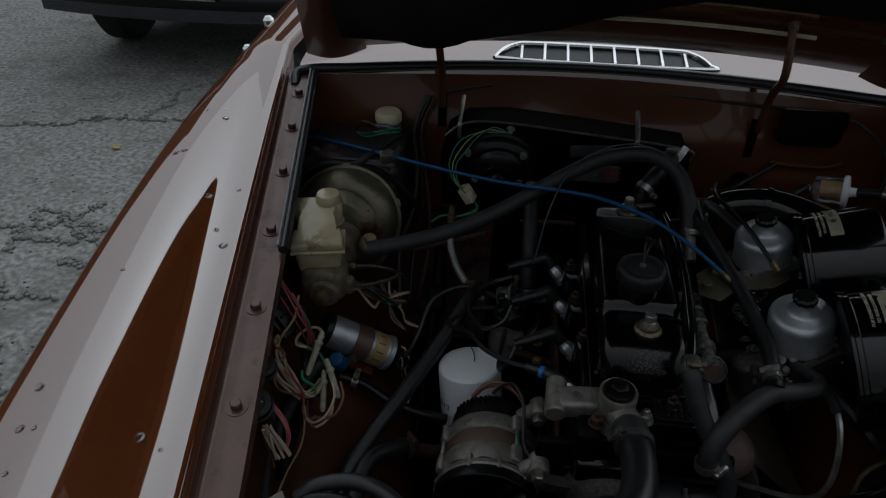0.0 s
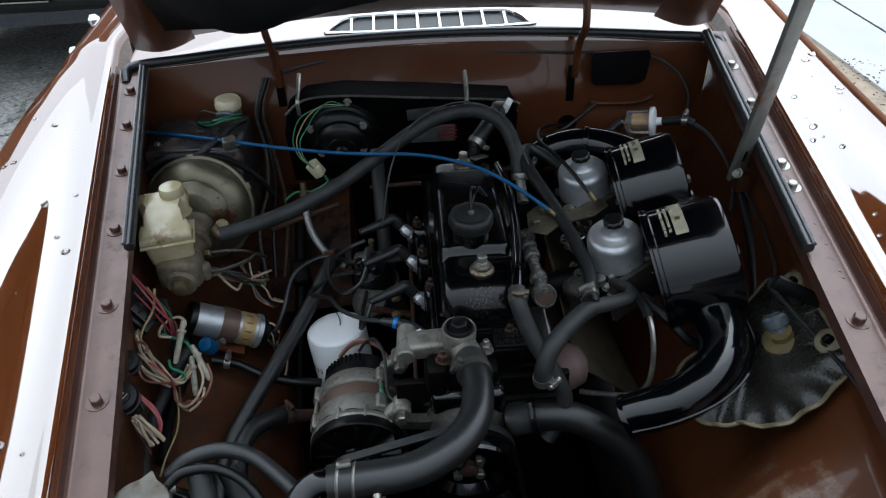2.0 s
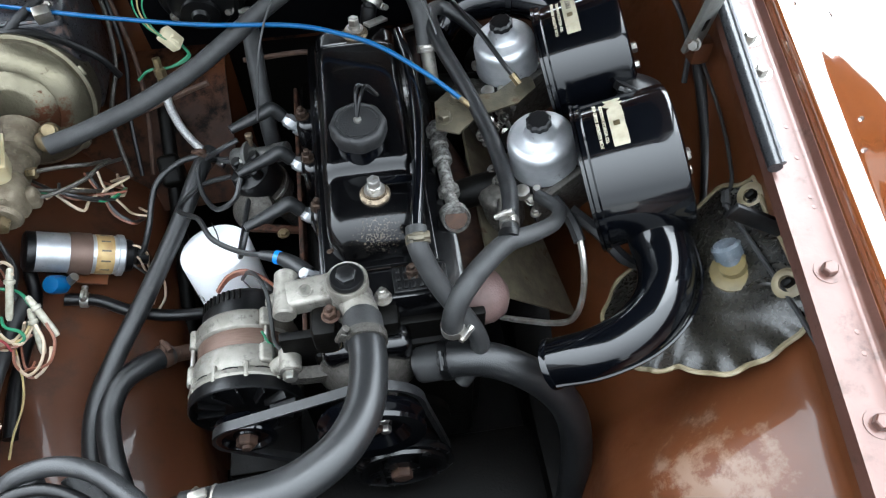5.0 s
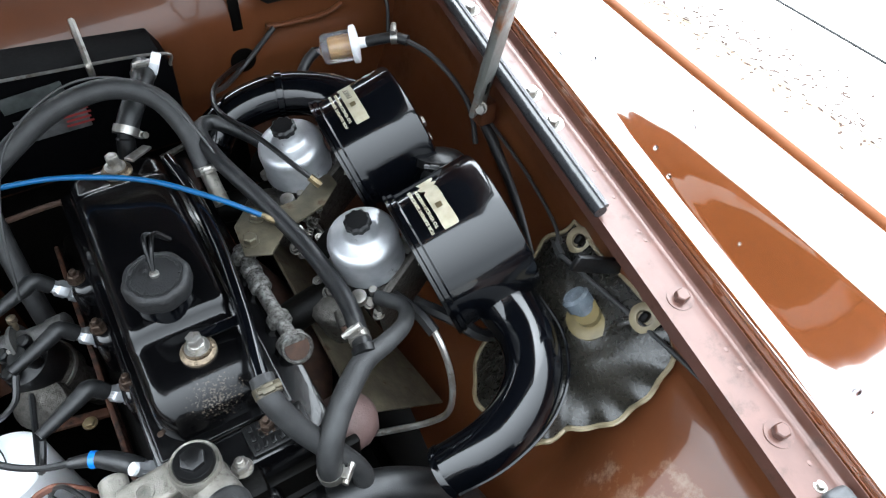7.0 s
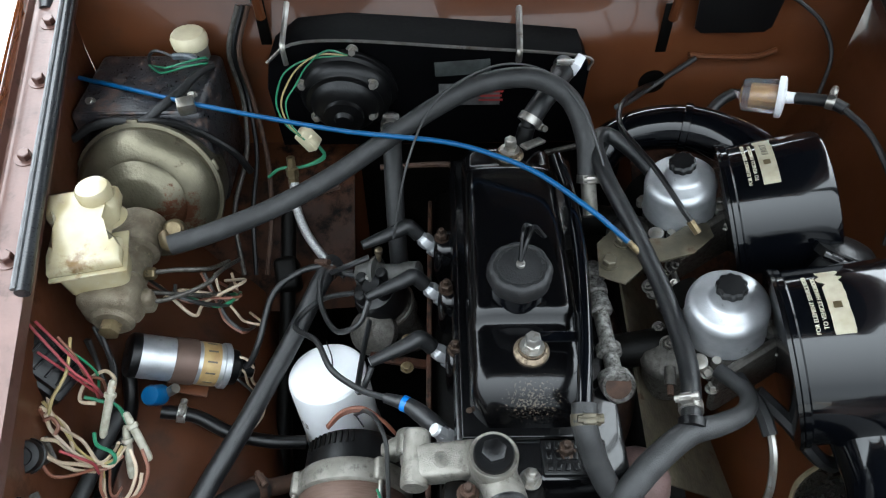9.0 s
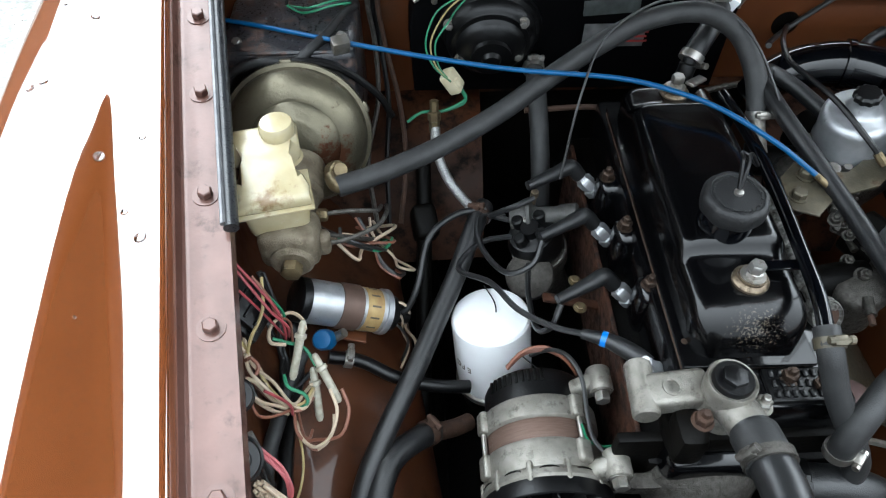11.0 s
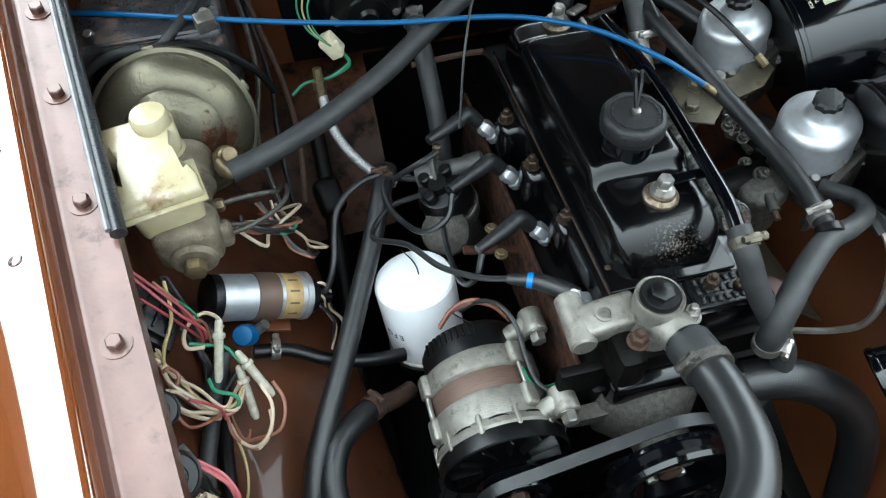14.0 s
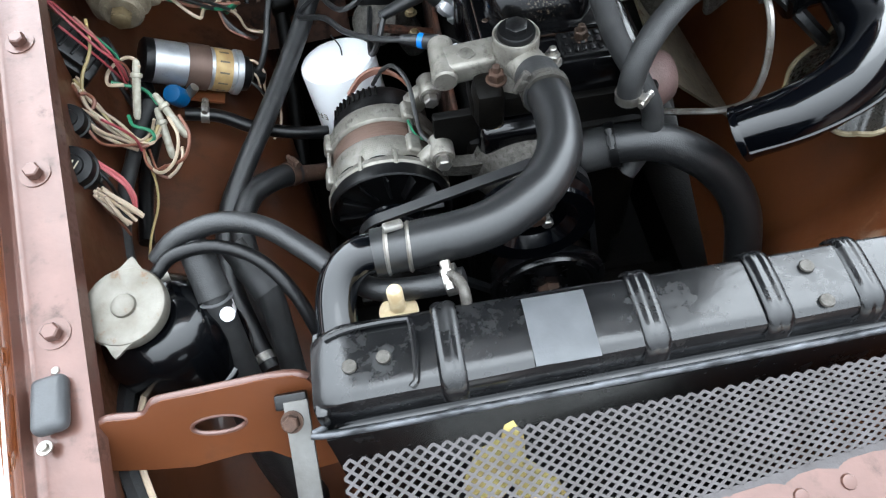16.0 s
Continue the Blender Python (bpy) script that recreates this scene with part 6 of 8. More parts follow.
part("cuff", tube(B(), [(0.288, 0.609, 0.677), (0.318, 0.604, 0.688)], 0.0232, 24), DUSTY_RUBBER, bh)
hose_clamp(bh, (0.319, 0.604, 0.6885), (1, -0.15, 0.3), 0.0234, 30, SATIN)

# heater hose over the engine, with its control valve
hh = hose("heater_hose", [(-0.15, 0.93, 0.795), (-0.1, 0.95, 0.797), (-0.031, 0.985, 0.803), (0.04, 1.02, 0.822), (0.109, 1.055, 0.852), (0.17, 1.075, 0.885), (0.225, 1.085, 0.91), (0.285, 1.085, 0.918), (0.33, 1.07, 0.9), (0.35, 1.035, 0.868), (0.353, 1.0, 0.835)], 0.0125, "grey-black rubber heater hose arching over the engine", DUSTY_RUBBER, n=16)
part("ferrule", tube(B(), [(0.353, 1.003, 0.838), (0.355, 0.985, 0.815), (0.356, 0.965, 0.80)], 0.0095, 14), ALLOY, hh, "corroded pipe end")
hose_clamp(hh, (0.3535, 0.998, 0.832), (0, -0.6, -0.8), 0.0128)
hv = hose("heater_hose", [(0.338, 1.168, 0.882), (0.335, 1.145, 0.885), (0.32, 1.118, 0.882), (0.302, 1.096, 0.872), (0.288, 1.08, 0.858)], 0.0135, "short black heater hose off the heater box", RUBBER)
hose_clamp(hv, (0.335, 1.15, 0.882), (0, -1, -0.3), 0.014)
part("foil_tag", box(B(), (0.022, 0.012, 0.02), place((0.352, 1.15, 0.893), (0.3, -0.3, 1), 20), 0.002), WHITE, hv, "crumpled white tape end")
val = thing("heater_valve", (0.287, 1.07, 0.83), "dull metal heater tap with hose clip", "heater tap")
part("body", lathe(B(), [(0.008, -0.05), (0.0095, -0.03), (0.011, -0.012), (0.011, 0.004), (0.009, 0.006), (0.009, 0.012)], place((0.283, 1.072, 0.85), (0.25, 0.35, 1)), 20), SATIN, val)
hose_clamp(val, (0.288, 1.08, 0.859), (0.5, 0.55, 0.6), 0.0142, 150)
part("lever", box(B(), (0.012, 0.04, 0.004), place((0.29, 1.05, 0.845), (0.2, 0.2, 1)), 0.001), ZINC, val)
dn = hose("heater_hose", [(0.105, 1.165, 0.80), (0.106, 1.14, 0.795), (0.108, 1.1, 0.77), (0.11, 1.06, 0.73), (0.112, 1.03, 0.68), (0.115, 1.01, 0.63)], 0.013, "grey heater hose dropping behind the engine", DUSTY_RUBBER)
hose_clamp(dn, (0.105, 1.15, 0.798), (0, -1, -0.2), 0.0135)

# long dark hoses down the side of the engine
lh = hose("long_hose", [(0.03, 0.985, 0.70), (0.015, 0.95, 0.70), (-0.01, 0.89, 0.68), (-0.04, 0.826, 0.66), (-0.07, 0.76, 0.645), (-0.10, 0.70, 0.63), (-0.125, 0.64, 0.61), (-0.13, 0.58, 0.58), (-0.11, 0.52, 0.56), (-0.09, 0.47, 0.55)], 0.0125, "long black rubber hose beside the engine", RUBBER)
sl = wire("sender_lead", [(0.187, 0.655, 0.668), (0.165, 0.655, 0.672), (0.143, 0.655, 0.679)], 0.006, SATIN, "black sleeved lead with a green wire end", "wire")
part("green_tail", tube(B(), [(0.144, 0.655, 0.679), (0.128, 0.652, 0.684), (0.112, 0.655, 0.695), (0.105, 0.665, 0.71)], 0.0014, 6), WIRE["green"], sl)
hose_clamp(lh, (0.022, 0.967, 0.70), (-0.4, -0.9, 0.0), 0.0128, 20, RUSTY)
hose_clamp(lh, (-0.097, 0.484, 0.5525), (0.4, -0.9, -0.2), 0.0128, 60)
lb = hose("return_hose", [(-0.045, 0.722, 0.585), (-0.07, 0.7, 0.605), (-0.095, 0.672, 0.615), (-0.107, 0.63, 0.61), (-0.1, 0.58, 0.6), (-0.085, 0.53, 0.58), (-0.07, 0.49, 0.56)], 0.0145, "black rubber return hose bending off a rusty pipe", RUBBER)
hose_clamp(lb, (-0.052, 0.717, 0.591), (-1, -0.8, 0.7), 0.015, 0, RUSTY)
part("pipe_stub", tube(B(), [(-0.05, 0.718, 0.588), (-0.02, 0.735, 0.565), (0.0, 0.75, 0.55)], 0.011, 12), RUSTY, lb)

# ---- radiator and what stands beside it ----
rad = thing("radiator", (0.25, 0.335, 0.4), "black painted radiator with ribbed header tank and grey patch", "radiator")


def skew(x, y):
    """The front edge lies a little askew, nearer to the engine at the far end."""
    return 0.027 * x * (0.374 - y) / 0.07


def tank(u, v):
    """The header's pressed cover: a flat top with its edges rolled down, rounded in at the end."""
    x = 0.008 + 0.478 * u
    end = max(0.0, 1 - (x - 0.008) / 0.03) ** 2 + max(0.0, 1 - (0.486 - x) / 0.03) ** 2
    prof = [(0.374, 0.778), (0.374, 0.806), (0.3725, 0.818), (0.368, 0.8245), (0.36, 0.826), (0.338, 0.8268), (0.316, 0.826), (0.309, 0.8235), (0.3065, 0.816), (0.306, 0.806), (0.3055, 0.798), (0.303, 0.7955), (0.3, 0.795), (0.2985, 0.79)]
    k = v * (len(prof) - 1)
    i = min(int(k), len(prof) - 2)
    y, z = (prof[i][n] + (prof[i + 1][n] - prof[i][n]) * (k - i) for n in (0, 1))
    dent = (0.0009 * math.sin(26 * x + 25 * y) + 0.0005 * math.sin(61 * x - 30 * y)) * (z > 0.82)
    y += skew(x, y)
    return Vector((x, 0.336 + (y - 0.336) * (1 - 0.14 * end), z - 0.012 * end * (z > 0.79) + dent))


part("header_tank", sheet(B(), tank, 96, 39, 0.0012), HEADER_BLACK, rad, "dusty black ribbed header tank", 50)
part("tank_end", box(B(), (0.01, 0.066, 0.04), place((0.014, 0.338, 0.796)), 0.004), HEADER_BLACK, rad)
part("tank_end", box(B(), (0.01, 0.066, 0.04), place((0.48, 0.338, 0.796)), 0.004), HEADER_BLACK, rad)
part("front_lip", tube(B(), [(0.012, 0.306, 0.795), (0.022, 0.3, 0.7945), (0.25, 0.305, 0.7945), (0.47, 0.312, 0.7945), (0.486, 0.32, 0.795)], 0.0028, 10), RUBBED_SEAM, rad, "rolled seam, its paint rubbed")
part("front_face", sheet(B(), lambda u, v: Vector((0.012 + 0.474 * u, 0.2985 + 0.0135 * u - 0.006 * v + 0.0012 * math.sin(9 * u + 3 * v), 0.792 - 0.085 * v)), 20, 6, 0.002), HEADER_BLACK, rad)
part("core", box(B(), (0.45, 0.045, 0.37), place((0.249, 0.334, 0.585)), 0.003), SATIN, rad, "black finned core")
for x in (0.016, 0.482):
    part("side_frame", box(B(), (0.012, 0.075, 0.36), place((x, 0.334, 0.58)), 0.003), ENGINE_BLACK, rad)


def rib(u, v, x):
    """A pressed double bead over the header, fading at both ends."""
    prof = [(0.378, 0.812), (0.374, 0.819), (0.369, 0.825), (0.36, 0.8268), (0.338, 0.8274), (0.316, 0.8268), (0.309, 0.824), (0.3045, 0.815), (0.303, 0.806)]
    k = v * (len(prof) - 1)
    i = min(int(k), len(prof) - 2)
    y, z = (prof[i][n] + (prof[i + 1][n] - prof[i][n]) * (k - i) for n in (0, 1))
    up = 0.004 * math.sin(math.pi * u) ** 0.6 - 0.0013 * math.exp(-((u - 0.5) / 0.16) ** 2)
    return Vector((x - 0.0095 + 0.019 * u, y + skew(x, y) + (up * 0.6 if v < 0.2 else -up * 0.6 if v > 0.8 else 0), z + up))


for x in (0.107, 0.25, 0.338, 0.405):
    part("rib", sheet(B(), lambda u, v, x=x: rib(u, v, x), 16, 16, 0.001), HEADER_BLACK, rad, "", 70)
# flat grey area between two ribs, paler than the tank
part("grey_patch", sheet(B(), lambda u, v: Vector((0.1635 + 0.0455 * u, 0.3645 - 0.0525 * v, 0.8288 - 0.0016 * abs(2 * v - 1) ** 3 + 0.0004 * math.sin(9 * u) * math.sin(7 * v))), 12, 12, 0.0008), HEADER_GREY, rad, "flat grey area on the header top", 50)
part("raised_panel", tube(B(), [(0.02, 0.36, 0.8225), (0.04, 0.363, 0.827), (0.076, 0.3635, 0.8278), (0.083, 0.358, 0.828), (0.0825, 0.32, 0.828), (0.078, 0.312, 0.8272)], 0.0026, 8), HEADER_BLACK, rad)
for x, y in ((0.037, 0.334), (0.061, 0.337), (0.37, 0.354), (0.372, 0.325)):
    part("rivet", lathe(B(), [(0.0055, 0), (0.005, 0.0015), (0, 0.002)], place((x, y, 0.8272)), 14), DARK_ALLOY, rad)
part("elbow_pipe", tube(B(), [(0.07, 0.4295, 0.8195), (0.05, 0.428, 0.818), (0.035, 0.418, 0.813), (0.028, 0.399, 0.806), (0.027, 0.368, 0.798)], 0.016, 24), BLACK, rad, "glossy black inlet pipe")
part("sender", lathe(B(), [(0.0155, 0), (0.0155, 0.003), (0.008, 0.006), (0.0062, 0.008), (0.0062, 0.03), (0.005, 0.032)], place((0.074, 0.388, 0.792), (0, 0.1, 1)), 18), SENDER_CREAM, rad, "cream plastic temperature sender")
part("sender_wire", tube(B(), [(0.068, 0.392, 0.78), (0.06, 0.4, 0.775), (0.058, 0.395, 0.76)], 0.0022, 6), WIRE["green"], rad)
part("filler_stub", tube(B(), [(0.125, 0.367, 0.815), (0.125, 0.376, 0.827), (0.122, 0.388, 0.828), (0.112, 0.4, 0.824)], 0.0045, 10), DARK_ALLOY, rad, "bent plated pipe stub")
oh = hose("overflow_hose", [(0.128, 0.398, 0.812), (0.1, 0.4, 0.805), (0.06, 0.41, 0.795), (0.03, 0.435, 0.787), (0.005, 0.46, 0.79), (-0.03, 0.487, 0.797), (-0.067, 0.498, 0.798), (-0.105, 0.495, 0.79), (-0.128, 0.485, 0.775)], 0.0092, "grey rubber overflow hose to the expansion tank", RUBBER)
hose_clamp(oh, (0.118, 0.399, 0.811), (1, 0, 0.2), 0.011, 20)
hose("vent_hose", [(-0.127, 0.466, 0.78), (-0.11, 0.478, 0.788), (-0.075, 0.48, 0.79), (-0.04, 0.465, 0.785), (-0.015, 0.44, 0.765), (0.0, 0.41, 0.73), (0.0, 0.39, 0.68)], 0.006, "thin glossy black vent hose", SATIN)

tank_ = thing("expansion_tank", (-0.12, 0.42, 0.66), "black pot-shaped expansion tank with a dull metal pressure cap", "expansion tank")
pot_at = Matrix.Translation((-0.145, 0.442, 0.792)) @ Matrix.Rotation(radians(-6), 4, "Y")
part("pot", lathe(B(), [(0.0, -0.15), (0.035, -0.149), (0.05, -0.143), (0.056, -0.13), (0.057, -0.075), (0.055, -0.058), (0.048, -0.044), (0.038, -0.034), (0.026, -0.03), (0.0, -0.029)], pot_at, 40), POT_BLACK, tank_, "glossy black pot")
part("pot_seam", lathe(B(), [(0.057, -0.113), (0.0595, -0.111), (0.0595, -0.106), (0.057, -0.104)], pot_at, 40), POT_BLACK, tank_)
ax = Vector((0.02, -0.16, 0.98)).normalized()
across = Vector((0.12, 1.0, 0.0))
across = (across - ax * across.dot(ax)).normalized()
m = Matrix.Translation((-0.147, 0.437, 0.787)) @ Matrix((across.cross(ax), across, ax)).transposed().to_4x4()
cap = part("pressure_cap", lathe(B(), [(0.03, -0.012), (0.0335, -0.011), (0.0345, -0.001), (0.033, 0.0012), (0.028, 0.0022), (0.0255, 0.001), (0.0105, 0.0012), (0.0095, 0.0035), (0.007, 0.0045), (0.0, 0.0048)], m, 48), CAP_STEEL, tank_, "dull metal pressure cap, rust-spotted")
rim_line = []
for k in range(72):
    a = 2 * math.pi * k / 72
    r = 0.0335 + 0.0105 * math.exp(-(math.cos(a) / 0.15) ** 2)
    rim_line.append((r * math.cos(a), r * math.sin(a)))
part("ear", plate(B(), rim_line, 0.0026, m @ Matrix.Translation((0, 0, -0.0008)), 0.0006), CAP_STEEL, cap, "", 40)
part("cap_neck", lathe(B(), [(0.024, -0.045), (0.024, -0.016), (0.028, -0.013), (0.028, -0.006)], m, 28), POT_BLACK, tank_)
part("neck", tube(B(), [m @ Vector((0.004, 0.024, -0.012)), (-0.118, 0.47, 0.775)], 0.006, 10), ALLOY, tank_)

# two sleeved hoses beside the tank
SLEEVED = (((-0.093, 0.482, 0.773), (-0.085, 0.453, 0.752), (-0.083, 0.436, 0.717), (-0.081, 0.417, 0.677), (-0.08, 0.4, 0.63)),
           ((-0.062, 0.492, 0.735), (-0.048, 0.472, 0.718), (-0.046, 0.452, 0.68), (-0.046, 0.43, 0.64), (-0.046, 0.41, 0.6)))
for k, line in enumerate(SLEEVED):
    line = [Vector(p) for p in line]
    a, b = line[0], line[1]
    t = hose("loom_hose", [a + (a - b) * 0.8] + line, 0.0122, "black sleeved hose with a " + ("white paper tag" if k == 0 else "split rubber cuff"), DUSTY_RUBBER)
    part("cuff", tube(B(), [a + (a - b) * 0.1, a.lerp(b, 0.5), b], [0.0146, 0.0146, 0.0154], 18), DUSTY_RUBBER, t)
    if k == 0:
        part("cuff_edge", lathe(B(), [(0.015, -0.0006), (0.0158, -0.0004), (0.0158, 0.0004), (0.015, 0.0006)], place(b, line[2] - b), 22), TRIM, t, "frayed pale cuff edge")
        part("paper_tag", lathe(B(), [(0.0123, -0.0042), (0.0129, -0.0042), (0.0129, 0.0042), (0.0123, 0.0042)], place(b.lerp(line[2], 0.34), line[2] - b), 20), WHITE, t, "white paper tag")
        part("tag_loop", lathe(B(), [(0.0065, 0), (0.0065, 0.001), (0.0034, 0.001), (0.0034, 0)], place(b.lerp(line[2], 0.25) + Vector((0.009, -0.012, 0.005)), (0.5, -0.5, 0.7)), 20), WHITE, t)

# diaphragm plate with an oval hole between wing and radiator
dp = thing("diaphragm_plate", (-0.09, 0.34, 0.74), "bronze bracket plate with an oval hole, chipped edges", "bracket")
bm = B()
out = [(-0.112, -0.02), (-0.104, 0.004), (-0.088, 0.016), (-0.076, 0.0215), (-0.056, 0.0195), (-0.048, 0.022), (-0.041, 0.03), (-0.033, 0.0325), (0.0, 0.0345), (0.045, 0.037), (0.064, 0.036), (0.073, 0.031), (0.078, 0.022), (0.078, -0.062), (0.06, -0.065), (0.045, -0.05), (0.03, -0.036), (0.01, -0.034), (-0.03, -0.04), (-0.06, -0.036), (-0.09, -0.03)]
hole = [(0.0198 * math.cos(2 * math.pi * k / 24), 0.0088 * math.sin(2 * math.pi * k / 24)) for k in range(24)]
for z in (-0.0015, 0.0015):
    o = [bm.verts.new((x, y, z)) for x, y in out]
    i = [bm.verts.new((x, y, z)) for x, y in hole]
    es = [bm.edges.new((a[k], a[(k + 1) % len(a)])) for a in (o, i) for k in range(len(a))]
    bmesh.ops.triangle_fill(bm, use_beauty=True, edges=es)
    if z < 0:
        o0, i0 = o, i
for a, b in ((o0, o), (i0, i)):
    for k in range(len(a)):
        bm.faces.new((a[k], a[(k + 1) % len(a)], b[(k + 1) % len(a)], b[k]))
m = Matrix.Translation((-0.072, 0.331, 0.7705)) @ Matrix.Rotation(radians(66), 4, "X")
for v in bm.verts:
    v.co = m @ v.co
part("plate", bm, BAY, dp, "", 30)
part("top_edge", tube(B(), [m @ Vector((x, y - 0.002, -0.003)) for x, y in out[1:12]], 0.004, 10, 4), FLANGE, dp, "rolled top edge, its paint rubbed")
part("hole_rim", tube(B(), [m @ Vector((1.04 * x, 1.06 * y, 0.0)) for x, y in hole + hole[:1]], 0.0021, 8, 2), FLANGE, dp)
st = thing("radiator_stay", (-0.018, 0.32, 0.7), "plain grey steel stay strap bolted to the bracket", "stay")
part("strap", box(B(), (0.018, 0.1, 0.004), place((-0.0085, 0.288, 0.767), (0, -0.56, 0.83)), 0.001), DULL_STEEL, st)
bolt(st, (-0.0125, 0.316, 0.789), (0, -0.56, 0.83), 0.011, 0.008, 0.0165, RUSTY)
part("pad", box(B(), (0.024, 0.012, 0.008), place((-0.012, 0.331, 0.792), (0, -0.56, 0.83)), 0.002), SATIN, st)
hose("lower_hose", [(-0.056, 0.36, 0.74), (-0.058, 0.347, 0.69), (-0.058, 0.335, 0.63), (-0.05, 0.32, 0.56)], 0.0195, "black hose passing below the bracket", RUBBER)
for k in range(2):
    wire("loom", [(-0.17 + 0.02 * k, 0.45, 0.7), (-0.175 + 0.015 * k, 0.39, 0.71), (-0.165 + 0.012 * k, 0.33, 0.72), (-0.14 + 0.01 * k, 0.26, 0.69)], 0.009 - 0.006 * k, RUBBER if k == 0 else WIRE["cream"], "black taped wiring loom" if k == 0 else "thin cream wire beside the loom", "wiring loom")

# grille mesh ahead of the radiator
gm = thing("grille_mesh", (0.25, 0.25, 0.75), "grey expanded metal mesh leaning before the radiator", "mesh")
bm = B()
nx, ny = 48, 11
MESH_NORMAL = Vector((0.0, -0.31, 0.95))


def on_mesh(i, j):
    x = 0.021 + 0.475 * i / nx
    return Vector((x, 0.283 + 0.027 * x, 0.783)) + Vector((0.0, -0.95, -0.31)) * (0.0925 - 0.0915 * x) * j / ny + MESH_NORMAL * 0.0016 * math.sin(11 * x + 0.4 * j)


def strand(p, q, w=0.0011):
    d = (q - p).normalized()
    n = MESH_NORMAL
    s = d.cross(n) * w
    h = n * 0.0008
    vs = [bm.verts.new(c) for c in (p - s - h, p + s - h, p + s + h, p - s + h, q - s - h, q + s - h, q + s + h, q - s + h)]
    for f in ((0, 1, 2, 3), (7, 6, 5, 4), (0, 4, 5, 1), (1, 5, 6, 2), (2, 6, 7, 3), (3, 7, 4, 0)):
        bm.faces.new([vs[k] for k in f])


for i in range(nx):
    for j in range(ny):
        a, b, c, d = on_mesh(i, j + 0.5), on_mesh(i + 0.5, j + 1), on_mesh(i + 1, j + 0.5), on_mesh(i + 0.5, j)
        strand(a, b)
        strand(d, c)
        strand(a, d)
        strand(b, c)
tagged(part("mesh_weave", bm, MESH_GREY, gm, "", 0), kind="stuff")
part("edge_strip", sheet(B(), lambda u, v: on_mesh(nx * u, ny) + Vector((0, -0.0105 * v, -0.003 * v + 0.0006 * math.sin(300 * u) * v)), 60, 3, 0.0015), MESH_GREY, gm, "frayed grey edge strip")
for at, s, a in (((0.125, 0.262, 0.767), 0.032, 30), ((0.158, 0.238, 0.758), 0.034, 100), ((0.142, 0.277, 0.775), 0.017, 75)):
    bm = plate(B(), [(s * x, s * y) for x, y in ((-1, 0), (-0.5, 0.5), (0.2, 0.6), (0.9, 0.2), (1, -0.2), (0.3, -0.5), (-0.5, -0.4))], 0.001, place(at, (0.1, -0.3, 1), a))
    solid("leaf", bm, LEAF, at, "pale yellow-green leaf caught behind the mesh", "leaf", "leaves behind the mesh")

# ---- brakes ----
servo = thing("brake_servo", (-0.2, 1.06, 0.7), "gold-passivated brake servo drum with rust patches", "brake servo")
ax = Vector((0.06, -0.93, 0.36)).normalized()
m = place((-0.21, 1.045, 0.775), ax)
part("drum", lathe(B(), [(0.05, -0.09), (0.078, -0.08), (0.088, -0.06), (0.09, -0.008), (0.0945, -0.006), (0.0955, -0.002), (0.0945, 0.002), (0.0895, 0.003), (0.0885, 0.006), (0.0895, 0.009), (0.088, 0.013), (0.083, 0.023), (0.074, 0.031), (0.06, 0.0365), (0.056, 0.0365), (0.052, 0.041), (0.045, 0.043), (0.04, 0.048), (0.034, 0.05), (0.0, 0.05)], m, 72), SERVO_PLATE, servo)
for k in range(5):
    a = radians(72 * k + 20)
    part("pressed_lug", box(B(), (0.012, 0.016, 0.009), m @ Matrix.Rotation(a, 4, "Z") @ Matrix.Translation((0.0925, 0, -0.003)), 0.003), SERVO_PLATE, servo)
part("vacuum_valve", lathe(B(), [(0.014, -0.01), (0.014, 0.006), (0.011, 0.01), (0.011, 0.016), (0.008, 0.018), (0.008, 0.03)], place((-0.155, 0.965, 0.785), (0.3, -0.6, 0.7)), 20), BRASS, servo, "brass vacuum valve")
part("elbow", tube(B(), [(-0.158, 0.945, 0.797), (-0.15, 0.93, 0.797), (-0.135, 0.935, 0.796)], 0.009, 12), BRASS, servo)

mcyl = thing("brake_master_cylinder", (-0.205, 0.9, 0.76), "yellowed plastic fluid reservoir on a grimy cast master cylinder", "master cylinder")
part("cylinder", lathe(B(), [(0.02, 0.0), (0.024, 0.004), (0.024, 0.1), (0.03, 0.104), (0.03, 0.15)], place((-0.195, 0.83, 0.775), (-0.03, 1, 0.05)), 24), mat("grimy_cast_iron", (0.2, 0.168, 0.12), 0.6, 0.4, (0.11, 0.088, 0.058), 60, 0.6, dirt=((0.3, 0.26, 0.18), 0.56, 0.72, 110)), mcyl)
part("end_plug", lathe(B(), [(0.012, 0), (0.012, 0.012), (0.009, 0.014)], place((-0.195, 0.83, 0.775), (-0.03, -1, -0.05)), 6), BRASS, mcyl)
part("lug", box(B(), (0.066, 0.05, 0.05), place((-0.198, 0.86, 0.785)), 0.012, 3), bpy.data.materials["grimy_cast_iron"], mcyl)
part("bracket_ear", box(B(), (0.03, 0.02, 0.03), place((-0.17, 0.862, 0.776)), 0.007, 3), bpy.data.materials["grimy_cast_iron"], mcyl)


def tankbox(size, at, flare, bevel, turn=-6):
    def shape(c):
        k = 1 - flare * (0.5 - c.z / size[2])
        return Vector((c.x * k, c.y * k, c.z))
    return box(B(), size, place(at, (0.02, -0.06, 1)) @ Matrix.Rotation(radians(turn), 4, "Z"), bevel, 4, shape)


